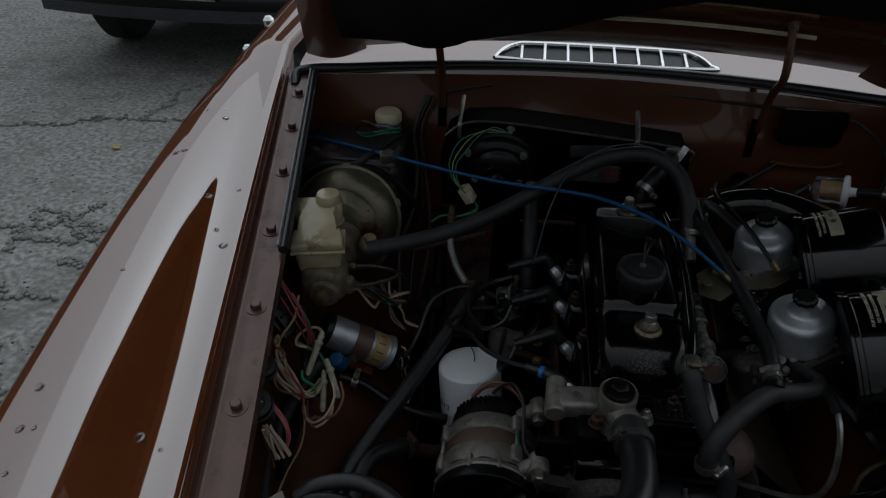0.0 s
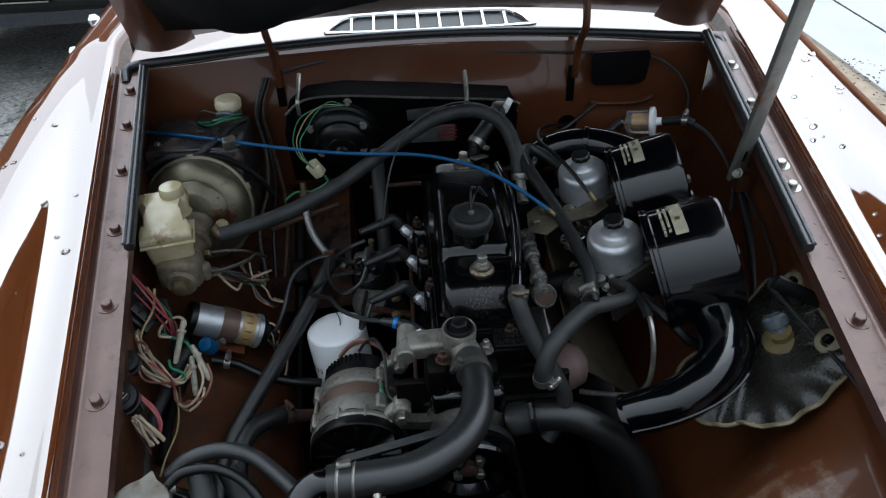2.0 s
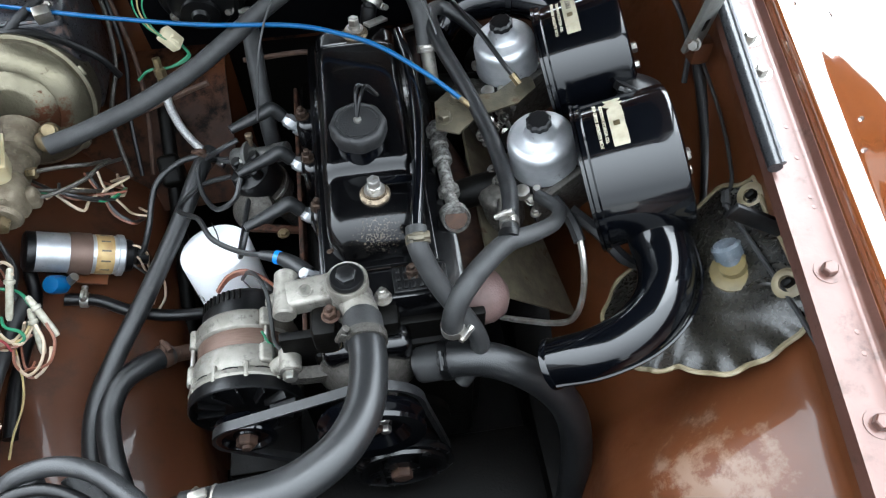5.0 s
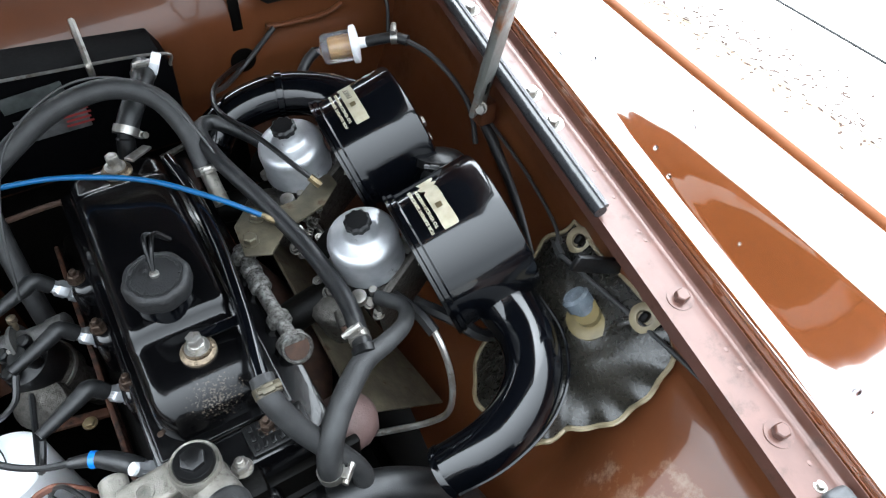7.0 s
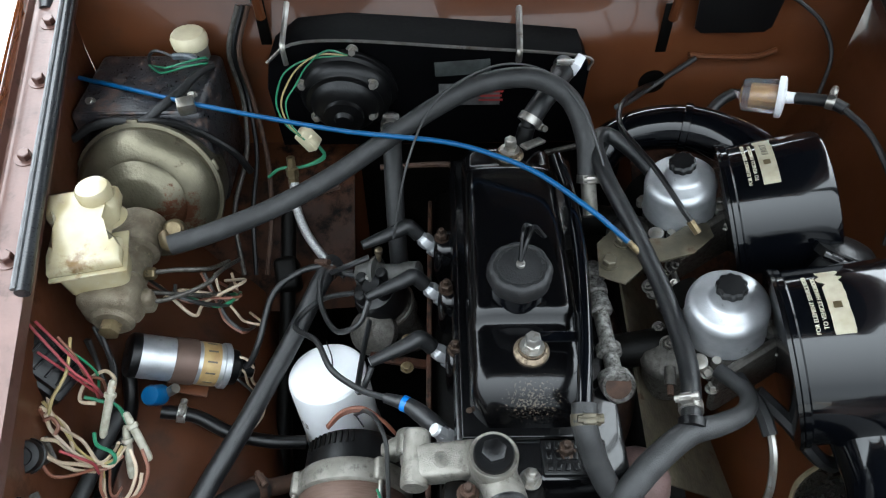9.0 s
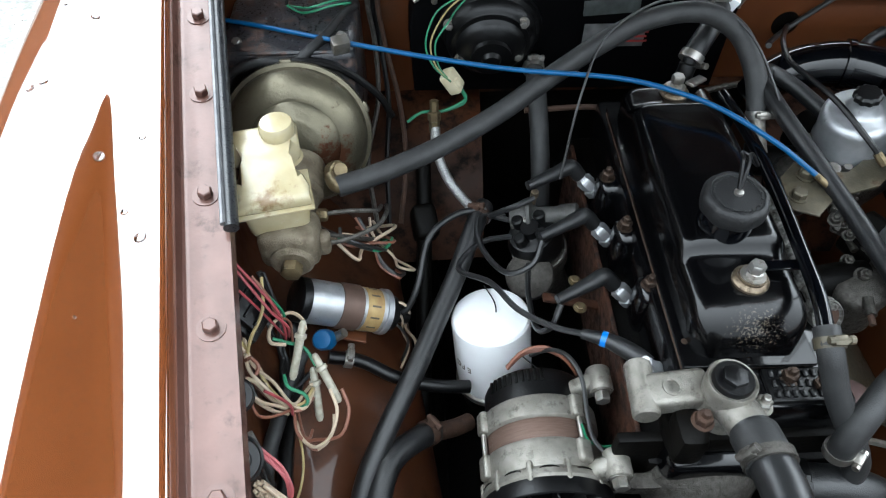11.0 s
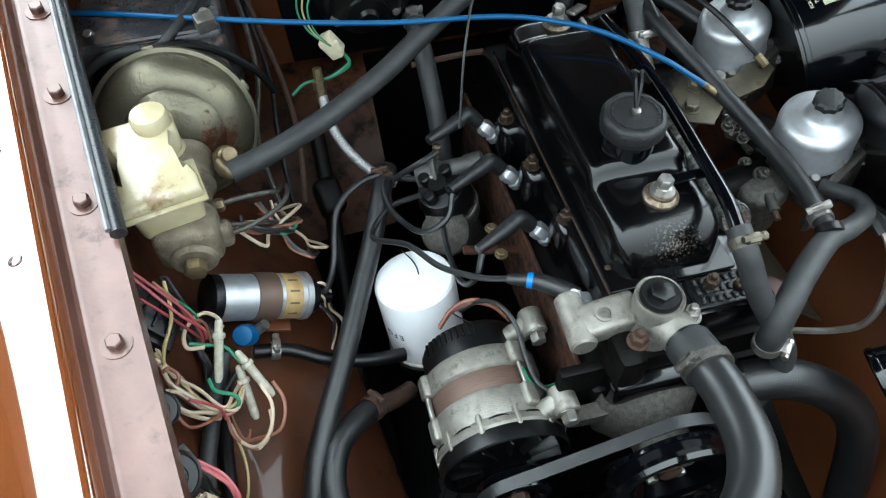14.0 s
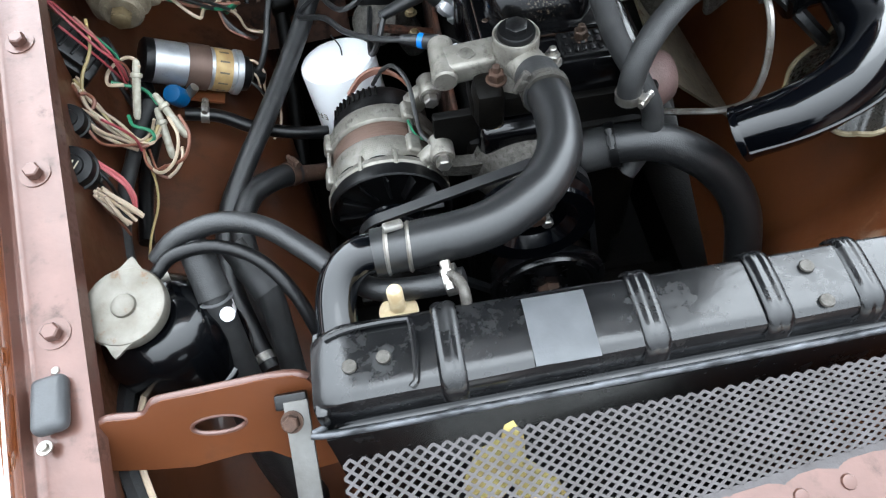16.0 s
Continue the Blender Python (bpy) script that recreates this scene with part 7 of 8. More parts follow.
part("reservoir_front", tankbox((0.073, 0.05, 0.05), (-0.208, 0.873, 0.822), 0.14, 0.01), YELLOWED, mcyl, "yellowed translucent reservoir")
part("seam", box(B(), (0.08, 0.058, 0.004), place((-0.208, 0.873, 0.841), (0.02, -0.06, 1), -6), 0.0018), YELLOWED, mcyl)
half = [(0.0405, -0.024), (0.0415, -0.006), (0.037, 0.004), (0.022, 0.013), (0.0165, 0.021), (0.02, 0.029), (0.034, 0.032), (0.0385, 0.036), (0.0395, 0.068)]
bm = plate(B(), [(0.93 * x, y) for x, y in half] + [(-0.93 * x, y) for x, y in half[::-1]], 0.036, Matrix(), 0.0075)
for v in bm.verts:
    rise = smooth_step(-0.02, 0.035, v.co.y)
    if v.co.z > 0:
        v.co.z += 0.022 * rise - 0.010
    else:
        v.co.z += 0.012 * rise + 0.006
    v.co = place((-0.208, 0.871, 0.851), (0.02, -0.06, 1)) @ Matrix.Rotation(radians(-6), 4, "Z") @ v.co
part("reservoir_top", bm, YELLOWED, mcyl, "waisted translucent reservoir top", 50)
part("neck", lathe(B(), [(0.022, -0.03), (0.016, -0.014), (0.0155, 0.004)], place((-0.203, 0.925, 0.878)), 28), YELLOWED, mcyl)
part("cap", lathe(B(), [(0.0175, -0.004), (0.0185, -0.002), (0.0185, 0.011), (0.0165, 0.0145), (0.008, 0.016), (0.0, 0.016)], place((-0.203, 0.925, 0.882)), 44, lambda a: 1 + 0.018 * math.cos(22 * a)), YELLOWED, mcyl, "ribbed cream filler cap")
for pts in ([(-0.172, 0.895, 0.785), (-0.14, 0.9, 0.785), (-0.115, 0.905, 0.78), (-0.105, 0.92, 0.765), (-0.105, 0.97, 0.72)],
            [(-0.172, 0.86, 0.775), (-0.14, 0.868, 0.772), (-0.105, 0.89, 0.77), (-0.095, 0.92, 0.76), (-0.1, 0.99, 0.70)],
            [(-0.172, 0.88, 0.77), (-0.15, 0.885, 0.76), (-0.12, 0.905, 0.73), (-0.115, 0.95, 0.68)]):
    wire("brake_pipe", pts, 0.0028, DARK_ALLOY, "thin dull steel brake pipe", "brake pipe")
bolt(mcyl, (-0.172, 0.895, 0.785), (1, 0, 0), 0.013, 0.012, 0.0, BRASS)
bolt(mcyl, (-0.172, 0.86, 0.775), (1, 0, 0), 0.013, 0.012, 0.0, BRASS)

pbox = thing("pedal_box", (-0.21, 1.17, 0.75), "scuffed black steel pedal box cover", "pedal box")
part("cover", box(B(), (0.17, 0.14, 0.16), place((-0.216, 1.163, 0.786)), 0.01, 3), mat("scuffed_black_steel", (0.012, 0.013, 0.016), 0.3, 0.1, (0.03, 0.03, 0.033), 30, 0.25, dirt=((0.09, 0.06, 0.05), 0.53, 0.6, 32)), pbox)
for at in ((-0.28, 1.12, 0.865), (-0.15, 1.13, 0.865), (-0.17, 1.108, 0.84), (-0.28, 1.106, 0.83)):
    bolt(pbox, at, (0, -0.5, 0.9), 0.009, 0.005, 0.014, ZINC if at[2] > 0.85 else RUSTY)
part("rubber_edge", tube(B(), [(-0.3, 1.1, 0.8), (-0.27, 1.09, 0.845), (-0.22, 1.085, 0.86), (-0.16, 1.09, 0.85), (-0.11, 1.1, 0.8), (-0.09, 1.1, 0.76)], 0.005, 8), SATIN, pbox)
part("pressed_edge", tube(B(), [(-0.295, 1.1, 0.862), (-0.22, 1.096, 0.865), (-0.14, 1.1, 0.862)], 0.003, 6), bpy.data.materials["scuffed_black_steel"], pbox)
lm = thing("pedal_box_loom", (-0.2, 1.1, 0.87), "black braided wiring loom draped over the pedal box", "wiring loom")
part("braid", tube(B(), [(-0.135, 1.19, 0.872), (-0.148, 1.16, 0.878), (-0.165, 1.125, 0.874), (-0.185, 1.1, 0.868), (-0.205, 1.088, 0.858), (-0.24, 1.083, 0.862), (-0.27, 1.08, 0.856), (-0.298, 1.075, 0.84)], [0.005, 0.0055, 0.006, 0.0065, 0.007, 0.0065, 0.006, 0.005], 10), CAP_PLASTIC, lm)
part("heat_shrink", tube(B(), [(-0.15, 1.185, 0.885), (-0.165, 1.19, 0.887), (-0.185, 1.195, 0.884)], 0.0052, 10), SMOKY, lm, "dark blue-grey shrink sleeve")
part("tail", tube(B(), [(-0.185, 1.195, 0.884), (-0.21, 1.2, 0.89), (-0.225, 1.205, 0.875), (-0.228, 1.21, 0.85)], 0.0022, 6), WIRE["black"], lm)
cl = thing("clutch_reservoir", (-0.168, 1.22, 0.83), "small cream-capped clutch fluid reservoir", "clutch reservoir")
part("pot", lathe(B(), [(0.022, 0), (0.022, 0.05), (0.02, 0.052)], place((-0.168, 1.222, 0.838)), 24), ALLOY, cl)
part("cap", lathe(B(), [(0.0235, 0.05), (0.0245, 0.053), (0.0245, 0.064), (0.021, 0.069), (0, 0.07)], place((-0.168, 1.222, 0.835)), 36, lambda a: 1 + 0.015 * math.cos(18 * a)), CREAM, cl, "cream plastic cap")
for k, c in enumerate(("green", "black", "green")):
    wire("switch_wire", [(-0.15, 1.2, 0.868), (-0.14, 1.185, 0.88 + 0.004 * k), (-0.165 - 0.01 * k, 1.17, 0.884), (-0.2, 1.175 + 0.006 * k, 0.872), (-0.225, 1.2, 0.868)], 0.0016, WIRE[c], c + " wire looped over the pedal box")

# ---- heater ----
heat = thing("heater_box", (0.17, 1.21, 0.72), "black steel heater box with motor and worn labels", "heater")
bm = B()
out = [(-0.06, 0.74), (0.375, 0.74), (0.378, 0.865), (0.365, 0.89), (0.19, 0.905), (0.05, 0.916), (-0.02, 0.912), (-0.055, 0.885), (-0.065, 0.84)]
plate(bm, out, 0.07, Matrix(((1, 0, 0, 0), (0, 0, -1, 1.213), (0, 1, 0, 0), (0, 0, 0, 1))), 0.006)
part("case", bm, HEATER_BLACK, heat)
part("case_seam", tube(B(), [(0.375, 1.176, 0.868), (0.362, 1.175, 0.89), (0.19, 1.175, 0.906), (0.05, 1.175, 0.917), (-0.02, 1.175, 0.912), (-0.056, 1.175, 0.885)], 0.0022, 6), ZINC, heat, "thin bright line along the case's top edge")
part("strap", tube(B(), [(0.279, 1.172, 0.885), (0.279, 1.17, 0.9), (0.28, 1.19, 0.91), (0.282, 1.24, 0.925)], 0.0045, 6), ZINC, heat, "grey retaining strap")
part("strap", tube(B(), [(-0.03, 1.172, 0.885), (-0.03, 1.17, 0.91), (-0.03, 1.19, 0.92), (-0.03, 1.24, 0.935)], 0.004, 6), ZINC, heat)
mk = lambda x, z, t=0.0: Matrix(((1, 0, 0, x), (0, 0, -1, 1.1765), (0, 1, 0, z), (0, 0, 0, 1))) @ Matrix.Rotation(radians(t), 4, "Z")
lab = part("worn_label", box(B(), (0.075, 0.022, 0.0012), mk(0.205, 0.873, 4), 0.0004), mat("worn_dark_label", (0.05, 0.058, 0.055), 0.5, 0, (0.02, 0.022, 0.022), 60), heat, "worn dark label")
lab = part("worn_label", box(B(), (0.085, 0.035, 0.0012), mk(0.215, 0.83, 0), 0.0004), mat("worn_grey_label", (0.1, 0.1, 0.1), 0.55, 0, (0.03, 0.03, 0.03), 45), heat, "worn grey label with red print")
RED = mat("red_print", (0.24, 0.02, 0.02), 0.5)
for k in range(4):
    part("print_mark", box(B(), (0.03 + 0.004 * (k % 2), 0.003, 0.0006), mk(0.245, 0.842 - 0.007 * k, 0) @ Matrix.Translation((0, 0, 0.0009))), RED, lab)
motor_at = Vector((0.045, 1.184, 0.838))
m = place(motor_at, (-0.02, -0.96, -0.2)) @ Matrix.Diagonal((0.95, 0.95, 0.62, 1))
m_motor = m
mot = part("motor", lathe(B(), [(0.075, 0.0), (0.075, 0.008), (0.07, 0.014), (0.066, 0.018), (0.064, 0.034), (0.058, 0.042), (0.05, 0.05), (0.047, 0.062), (0.041, 0.07), (0.028, 0.076), (0.026, 0.088), (0.014, 0.091), (0.011, 0.1), (0.0, 0.1)], m, 48), SATIN, heat, "ribbed black blower motor")
for dx, dy, dz in ((-0.056, -0.022, 0.022), (0.04, -0.034, 0.03), (-0.041, -0.034, -0.022), (0.036, -0.036, -0.018), (0.015, -0.012, 0.067)):
    bolt(mot, motor_at + Vector((dx, dy, dz)), (0, -1, 0.1), 0.009, 0.008, 0.016, ZINC, "screw")
for k, c in enumerate(("green", "yellow", "green")):
    d = 0.009 * k
    wire("blower_wire", [(0.055, 1.16, 0.905), (0.03 - d, 1.15, 0.918 - d * 0.6), (0.004 - d, 1.145, 0.9), (-0.014 - d, 1.14, 0.875 + d * 0.5), (-0.03 - d * 0.7, 1.13, 0.852), (-0.026 - d * 0.4, 1.12, 0.825), (-0.01, 1.112, 0.805)], 0.0012, WIRE[c], c + " blower motor wire in a loop")
for r, h in ((0.0735, 0.011), (0.0545, 0.05), (0.0275, 0.0885)):
    part("cooling_ring", lathe(B(), [(r - 0.002, h - 0.0025), (r + 0.0014, h - 0.0015), (r + 0.0014, h + 0.001), (r - 0.002, h + 0.002)], m_motor, 40), SATIN, mot)
con = thing("wire_connector", (-0.008, 1.12, 0.795), "cream plastic wire connector hanging on green wires", "connector")
part("shell", box(B(), (0.022, 0.018, 0.032), place((-0.008, 1.125, 0.797), (0.5, 0, -0.8), 20), 0.003), CREAM, con)
part("latch", box(B(), (0.008, 0.022, 0.014), place((-0.006, 1.12, 0.797), (0.5, 0, -0.8), 20), 0.002), CREAM, con)
for k in range(2):
    wire("blower_wire", [(0.004, 1.125, 0.785), (0.01, 1.12, 0.77 - 0.004 * k), (-0.02, 1.115, 0.755), (-0.05, 1.11, 0.757), (-0.07, 1.105, 0.745)], 0.0022, WIRE["green"], "green wire below the connector")
br = thing("flexible_oil_hose", (-0.02, 1.08, 0.75), "braided steel flexible hose with a brass end", "hose")
part("braid", tube(B(), [(-0.032, 1.093, 0.745), (-0.03, 1.07, 0.72), (-0.015, 1.04, 0.695), (0.012, 1.01, 0.675), (0.04, 0.99, 0.665)], 0.0066, 12), mat("steel_braid", (0.5, 0.5, 0.49), 0.4, 0.7, (0.24, 0.24, 0.235), 600, 0.5, fine=900), br)
part("end_fitting", lathe(B(), [(0.006, -0.022), (0.0075, -0.02), (0.0075, -0.004), (0.009, -0.003), (0.009, 0.008), (0.006, 0.01), (0.006, 0.025)], place((-0.033, 1.098, 0.757), (0, 0.3, 1)), 6), BRASS, br)

# pipes and looms on the bulkhead
for k in range(3):
    x = -0.118 + 0.007 * k
    wire("bulkhead_pipe", [(x + 0.02, 1.245, 0.93), (x - 0.002, 1.225, 0.87), (x + 0.004, 1.215, 0.80), (x + 0.006 + 0.008 * k, 1.16, 0.74), (x - 0.01 + 0.02 * k, 1.09, 0.69), (x + 0.01 * k, 1.03, 0.62)], 0.0036, (DARK_ALLOY, SATIN, RUSTY)[k], "thin pipe running down the bulkhead", "pipe")
wire("bulkhead_rod", [(-0.1, 1.075, 0.70), (0.0, 1.09, 0.728), (0.03, 1.095, 0.735)], 0.0045, RUSTY, "rusty rod along the lower bulkhead", "rod")
wire("gear_rod", [(0.09, 1.1, 0.765), (0.17, 1.105, 0.765), (0.21, 1.1, 0.765)], 0.004, RUSTY, "plated rod behind the engine", "rod")
wire("gear_rod", [(0.32, 1.12, 0.77), (0.39, 1.135, 0.775), (0.5, 1.145, 0.782)], 0.0045, DARK_ALLOY, "plated rod behind the engine", "rod")
wire("earth_cable", [(0.545, 1.245, 0.84), (0.49, 1.235, 0.8), (0.445, 1.19, 0.805), (0.41, 1.13, 0.84)], 0.004, WIRE["black"], "black cable out of the bulkhead hole", "cable")
wire("bulkhead_wire", [(-0.08, 1.246, 0.935), (0.05, 1.3, 0.938), (0.3, 1.3, 0.938), (0.6, 1.26, 0.935), (0.68, 1.24, 0.915), (0.715, 1.21, 0.87), (0.7, 1.17, 0.82)], 0.0028, DUSTY_RUBBER, "thin grey wire along the bulkhead's top edge", "wire")

# fuel filter and its hoses
ff = thing("fuel_filter", (0.59, 1.11, 0.845), "clear plastic in-line fuel filter with amber element", "fuel filter")
m = place((0.574, 1.142, 0.85), (0.9, -0.4, 0.17))
part("bowl", lathe(B(), [(0.006, -0.012), (0.006, 0.0), (0.02, 0.004), (0.022, 0.01), (0.022, 0.048)], m, 32), CLEAR, ff, "clear plastic bowl")
part("element", lathe(B(), [(0.009, 0.014), (0.0105, 0.016), (0.0105, 0.044), (0.009, 0.046)], m, 28, lambda a: 1 + 0.06 * math.cos(16 * a)), AMBER, ff, "amber pleated paper element")
part("lid", lathe(B(), [(0.026, 0.046), (0.027, 0.048), (0.027, 0.053), (0.024, 0.055), (0.008, 0.057), (0.0065, 0.075)], m, 32), WHITE, ff, "white plastic end cap")
fh = hose("fuel_hose", [(0.636, 1.114, 0.862), (0.65, 1.1, 0.87), (0.664, 1.086, 0.876), (0.677, 1.07, 0.876)], 0.0078, "black rubber fuel hose with a plated clip", RUBBER)
hose_clamp(fh, (0.664, 1.086, 0.876), (0.8, -0.5, 0.1), 0.0082)
wire("fuel_line", [(0.675, 1.072, 0.876), (0.69, 1.03, 0.872), (0.705, 0.99, 0.85), (0.708, 0.95, 0.825), (0.7, 0.92, 0.79)], 0.004, DUSTY_RUBBER, "dark fuel line down the inner wing", "fuel line")
hose("fuel_hose", [(0.568, 1.145, 0.849), (0.55, 1.14, 0.838), (0.525, 1.12, 0.82), (0.5, 1.09, 0.8)], 0.0075, "black rubber fuel hose to the carburettors", RUBBER)

# ---- washer bag on the inner wing ----
bag = thing("washer_bag", (0.62, 0.58, 0.7), "black vinyl washer bag with yellowed wavy seam, hung on hooks", "washer bag")


RIM = curve([(0.688, 0.70, 0.838), (0.672, 0.60, 0.85), (0.668, 0.528, 0.858), (0.648, 0.503, 0.83), (0.622, 0.5, 0.79), (0.596, 0.508, 0.755), (0.568, 0.531, 0.735), (0.535, 0.534, 0.731), (0.513, 0.556, 0.728), (0.512, 0.6, 0.705), (0.535, 0.66, 0.685), (0.6, 0.705, 0.71), (0.66, 0.72, 0.79), (0.688, 0.70, 0.838)], 8)


def bag_at(a, k):
    """Angle round the bag's rim, 0 to 2 pi, and distance from its middle, 0 to 1."""
    f = (a / (2 * math.pi) % 1.0) * (len(RIM) - 1)
    i = min(int(f), len(RIM) - 2)
    edge = RIM[i].lerp(RIM[i + 1], f - i)
    mid, out = Vector((0.609, 0.602, 0.768)), Vector((-0.62, -0.12, 0.77))
    puff = 0.014 * (1 - k ** 2) ** 0.7 + 0.0035 * math.sin(14 * a) * k ** 9 + 0.003 * math.sin(3 * a + 5 * k) * k * (1 - k) * 4
    wob = 1 + 0.016 * math.sin(14 * a + 1) * k ** 8
    return mid.lerp(edge, k * wob) + out * puff


bm = B()
n, kk = 120, 10
rows = [[bm.verts.new(bag_at(2 * math.pi * i / n, (j + 1) / kk)) for i in range(n)] for j in range(kk)]
c = bm.verts.new(bag_at(0, 0))
for i in range(n):
    bm.faces.new((c, rows[0][i], rows[0][(i + 1) % n]))
    for j in range(kk - 1):
        bm.faces.new((rows[j][i], rows[j + 1][i], rows[j + 1][(i + 1) % n], rows[j][(i + 1) % n]))
bmesh.ops.recalc_face_normals(bm, faces=bm.faces)
bmesh.ops.solidify(bm, geom=list(bm.faces), thickness=0.004)
part("bag", bm, VINYL, bag, "", 60)
part("seam", tube(B(), [bag_at(2 * math.pi * i / 90, 1.0) + Vector((0, 0, 0.001)) for i in range(91)], 0.003, 6, 2), VINYL_EDGE, bag, "yellowed welded seam")
for p in (Vector((0.656, 0.552, 0.852)), Vector((0.676, 0.676, 0.838))):
    part("eyelet", lathe(B(), [(0.0165, -0.003), (0.0165, 0.001), (0.012, 0.004), (0.0085, 0.004), (0.0075, 0.0)], place(p, (-0.75, -0.15, 0.65)), 24), VINYL_EDGE, bag, "yellowed vinyl eyelet")
    part("hook", box(B(), (0.008, 0.012, 0.02), place(p + Vector((0.0, 0, 0.002)), (-0.75, -0.15, 0.65)), 0.003), GRIME_SHADE, bag)
for f in ((0.66, 0.55, 0.845), (0.674, 0.615, 0.832), (0.683, 0.672, 0.83)):
    part("gathered_fold", tube(B(), [f, Vector(f) + Vector((-0.014, 0.016, -0.012)), Vector(f) + Vector((-0.026, 0.018, -0.036)), Vector(f) + Vector((-0.04, 0.012, -0.06))], [0.007, 0.0075, 0.006, 0.003], 10), VINYL, bag)
p = Vector((0.634, 0.6, 0.813))
ax = (-0.55, 0.1, 0.83)
part("filler_disc", lathe(B(), [(0.027, -0.004), (0.027, 0.001), (0.018, 0.004), (0.014, 0.004), (0.014, 0.012)], place(p, ax), 28), OLIVE, bag, "yellowed filler disc")
part("stopper", lathe(B(), [(0.0125, 0.006), (0.0125, 0.012), (0.016, 0.014), (0.016, 0.026), (0.0125, 0.029), (0, 0.029)], place(p + Vector((0.0, 0.004, 0)), (-0.35, 0.6, 0.7)), 24), SMOKY, bag, "smoky grey filler stopper")
part("top_rail", box(B(), (0.008, 0.17, 0.02), place((0.688, 0.612, 0.852), (0.5, 0, 1), -8), 0.003), SATIN, bag, "black hanging strip")
wire("stay_wire", [(0.702, 0.9, 0.845), (0.69, 0.8, 0.838), (0.668, 0.71, 0.834), (0.646, 0.681, 0.832)], 0.0024, DUSTY_RUBBER, "thin grey bonnet release wire above the bag", "cable")
wire("stay_wire", [(0.646, 0.681, 0.832), (0.65, 0.592, 0.842), (0.6535, 0.5, 0.85), (0.653, 0.424, 0.85), (0.645, 0.34, 0.842), (0.635, 0.25, 0.82)], 0.0027, DUSTY_RUBBER, "grey sheathed bonnet release cable along the inner wing", "cable")
wire("stay_wire", [(0.653, 0.69, 0.833), (0.6465, 0.672, 0.833)], 0.005, DUSTY_RUBBER, "grey cable end sleeve", "cable end")
hose("washer_hose", [(0.708, 0.92, 0.83), (0.70, 0.85, 0.80), (0.69, 0.79, 0.77), (0.675, 0.73, 0.73), (0.65, 0.68, 0.70)], 0.0085, "black washer hose down the inner wing", RUBBER)

# ---- wiring on the near inner wing ----
def spade_connector(at, to, label):
    at, to = Vector(at), Vector(to)
    c = thing("bullet_connector", at, label, "connector", "clear wire connectors")
    m = place(at, to - at)
    L = (to - at).length
    part("sleeve", lathe(B(), [(0.002, -0.014), (0.0036, -0.012), (0.0042, -0.004), (0.0042, 0.0), (0.0064, 0.001), (0.0064, 0.005), (0.0046, 0.006), (0.0044, L - 0.001), (0.0038, L + 0.003), (0.0024, L + 0.006)], m, 14), mat("milky_plastic", (0.4, 0.38, 0.31), 0.3, 0, (0.28, 0.26, 0.2), 160, 0.2) if "milky_plastic" not in bpy.data.materials else bpy.data.materials["milky_plastic"], c)
    return c


spade_connector((-0.182, 0.757, 0.752), (-0.192, 0.727, 0.72), "milky plastic bullet connector on a cream wire")
spade_connector((-0.165, 0.737, 0.72), (-0.148, 0.712, 0.695), "milky plastic bullet connector on a green wire")
spade_connector((-0.172, 0.728, 0.705), (-0.168, 0.700, 0.678), "dusty milky bullet connector hanging low")
bc = thing("terminal_insulator", (-0.17, 0.795, 0.66), "bright blue plastic terminal cap", "terminal cap")
part("cap", lathe(B(), [(0.0125, -0.012), (0.0125, 0.01), (0.0105, 0.014), (0.0, 0.015)], place((-0.171, 0.8, 0.672), (-0.1, -0.5, 0.8)), 20), BLUE, bc)
part("stem", lathe(B(), [(0.006, 0), (0.006, 0.03)], place((-0.171, 0.808, 0.655), (0.6, 0.0, 0.5)), 12), ZINC, bc)
rnd = random.Random(12)
wire("loom_wire", [(-0.177, 0.759, 0.757), (-0.182, 0.773, 0.755), (-0.195, 0.783, 0.753), (-0.208, 0.778, 0.751), (-0.216, 0.765, 0.749), (-0.214, 0.75, 0.747), (-0.198, 0.748, 0.745)], 0.0026, WIRE["cream"], "cream wire curling out of its connector")
wire("loom_wire", [(-0.242, 0.785, 0.84), (-0.224, 0.771, 0.815), (-0.206, 0.758, 0.79), (-0.194, 0.757, 0.765), (-0.197, 0.761, 0.74)], 0.002, WIRE["red"], "red wire of the loose loom beside the wing")
wire("loom_wire", [(-0.243, 0.795, 0.83), (-0.221, 0.78, 0.805), (-0.205, 0.77, 0.78), (-0.199, 0.761, 0.755), (-0.202, 0.758, 0.73)], 0.002, WIRE["red"], "red wire of the loose loom beside the wing")
wire("loom_wire", [(-0.233, 0.764, 0.82), (-0.219, 0.762, 0.79), (-0.208, 0.762, 0.76), (-0.202, 0.765, 0.73)], 0.0018, WIRE["red"], "red wire of the loose loom beside the wing")
wire("loom_wire", [(-0.226, 0.789, 0.81), (-0.212, 0.778, 0.79), (-0.205, 0.768, 0.77), (-0.196, 0.773, 0.75), (-0.195, 0.761, 0.73)], 0.002, WIRE["brown"], "brown wire of the loose loom beside the wing")
wire("loom_wire", [(-0.219, 0.781, 0.8), (-0.209, 0.781, 0.778), (-0.201, 0.777, 0.757), (-0.204, 0.767, 0.735)], 0.0018, WIRE["green"], "green wire of the loose loom beside the wing")
wire("loom_wire", [(-0.219, 0.795, 0.8), (-0.216, 0.762, 0.788), (-0.226, 0.737, 0.777), (-0.231, 0.724, 0.765)], 0.0024, WIRE["yellow"], "yellowish wire beside the wing flange")
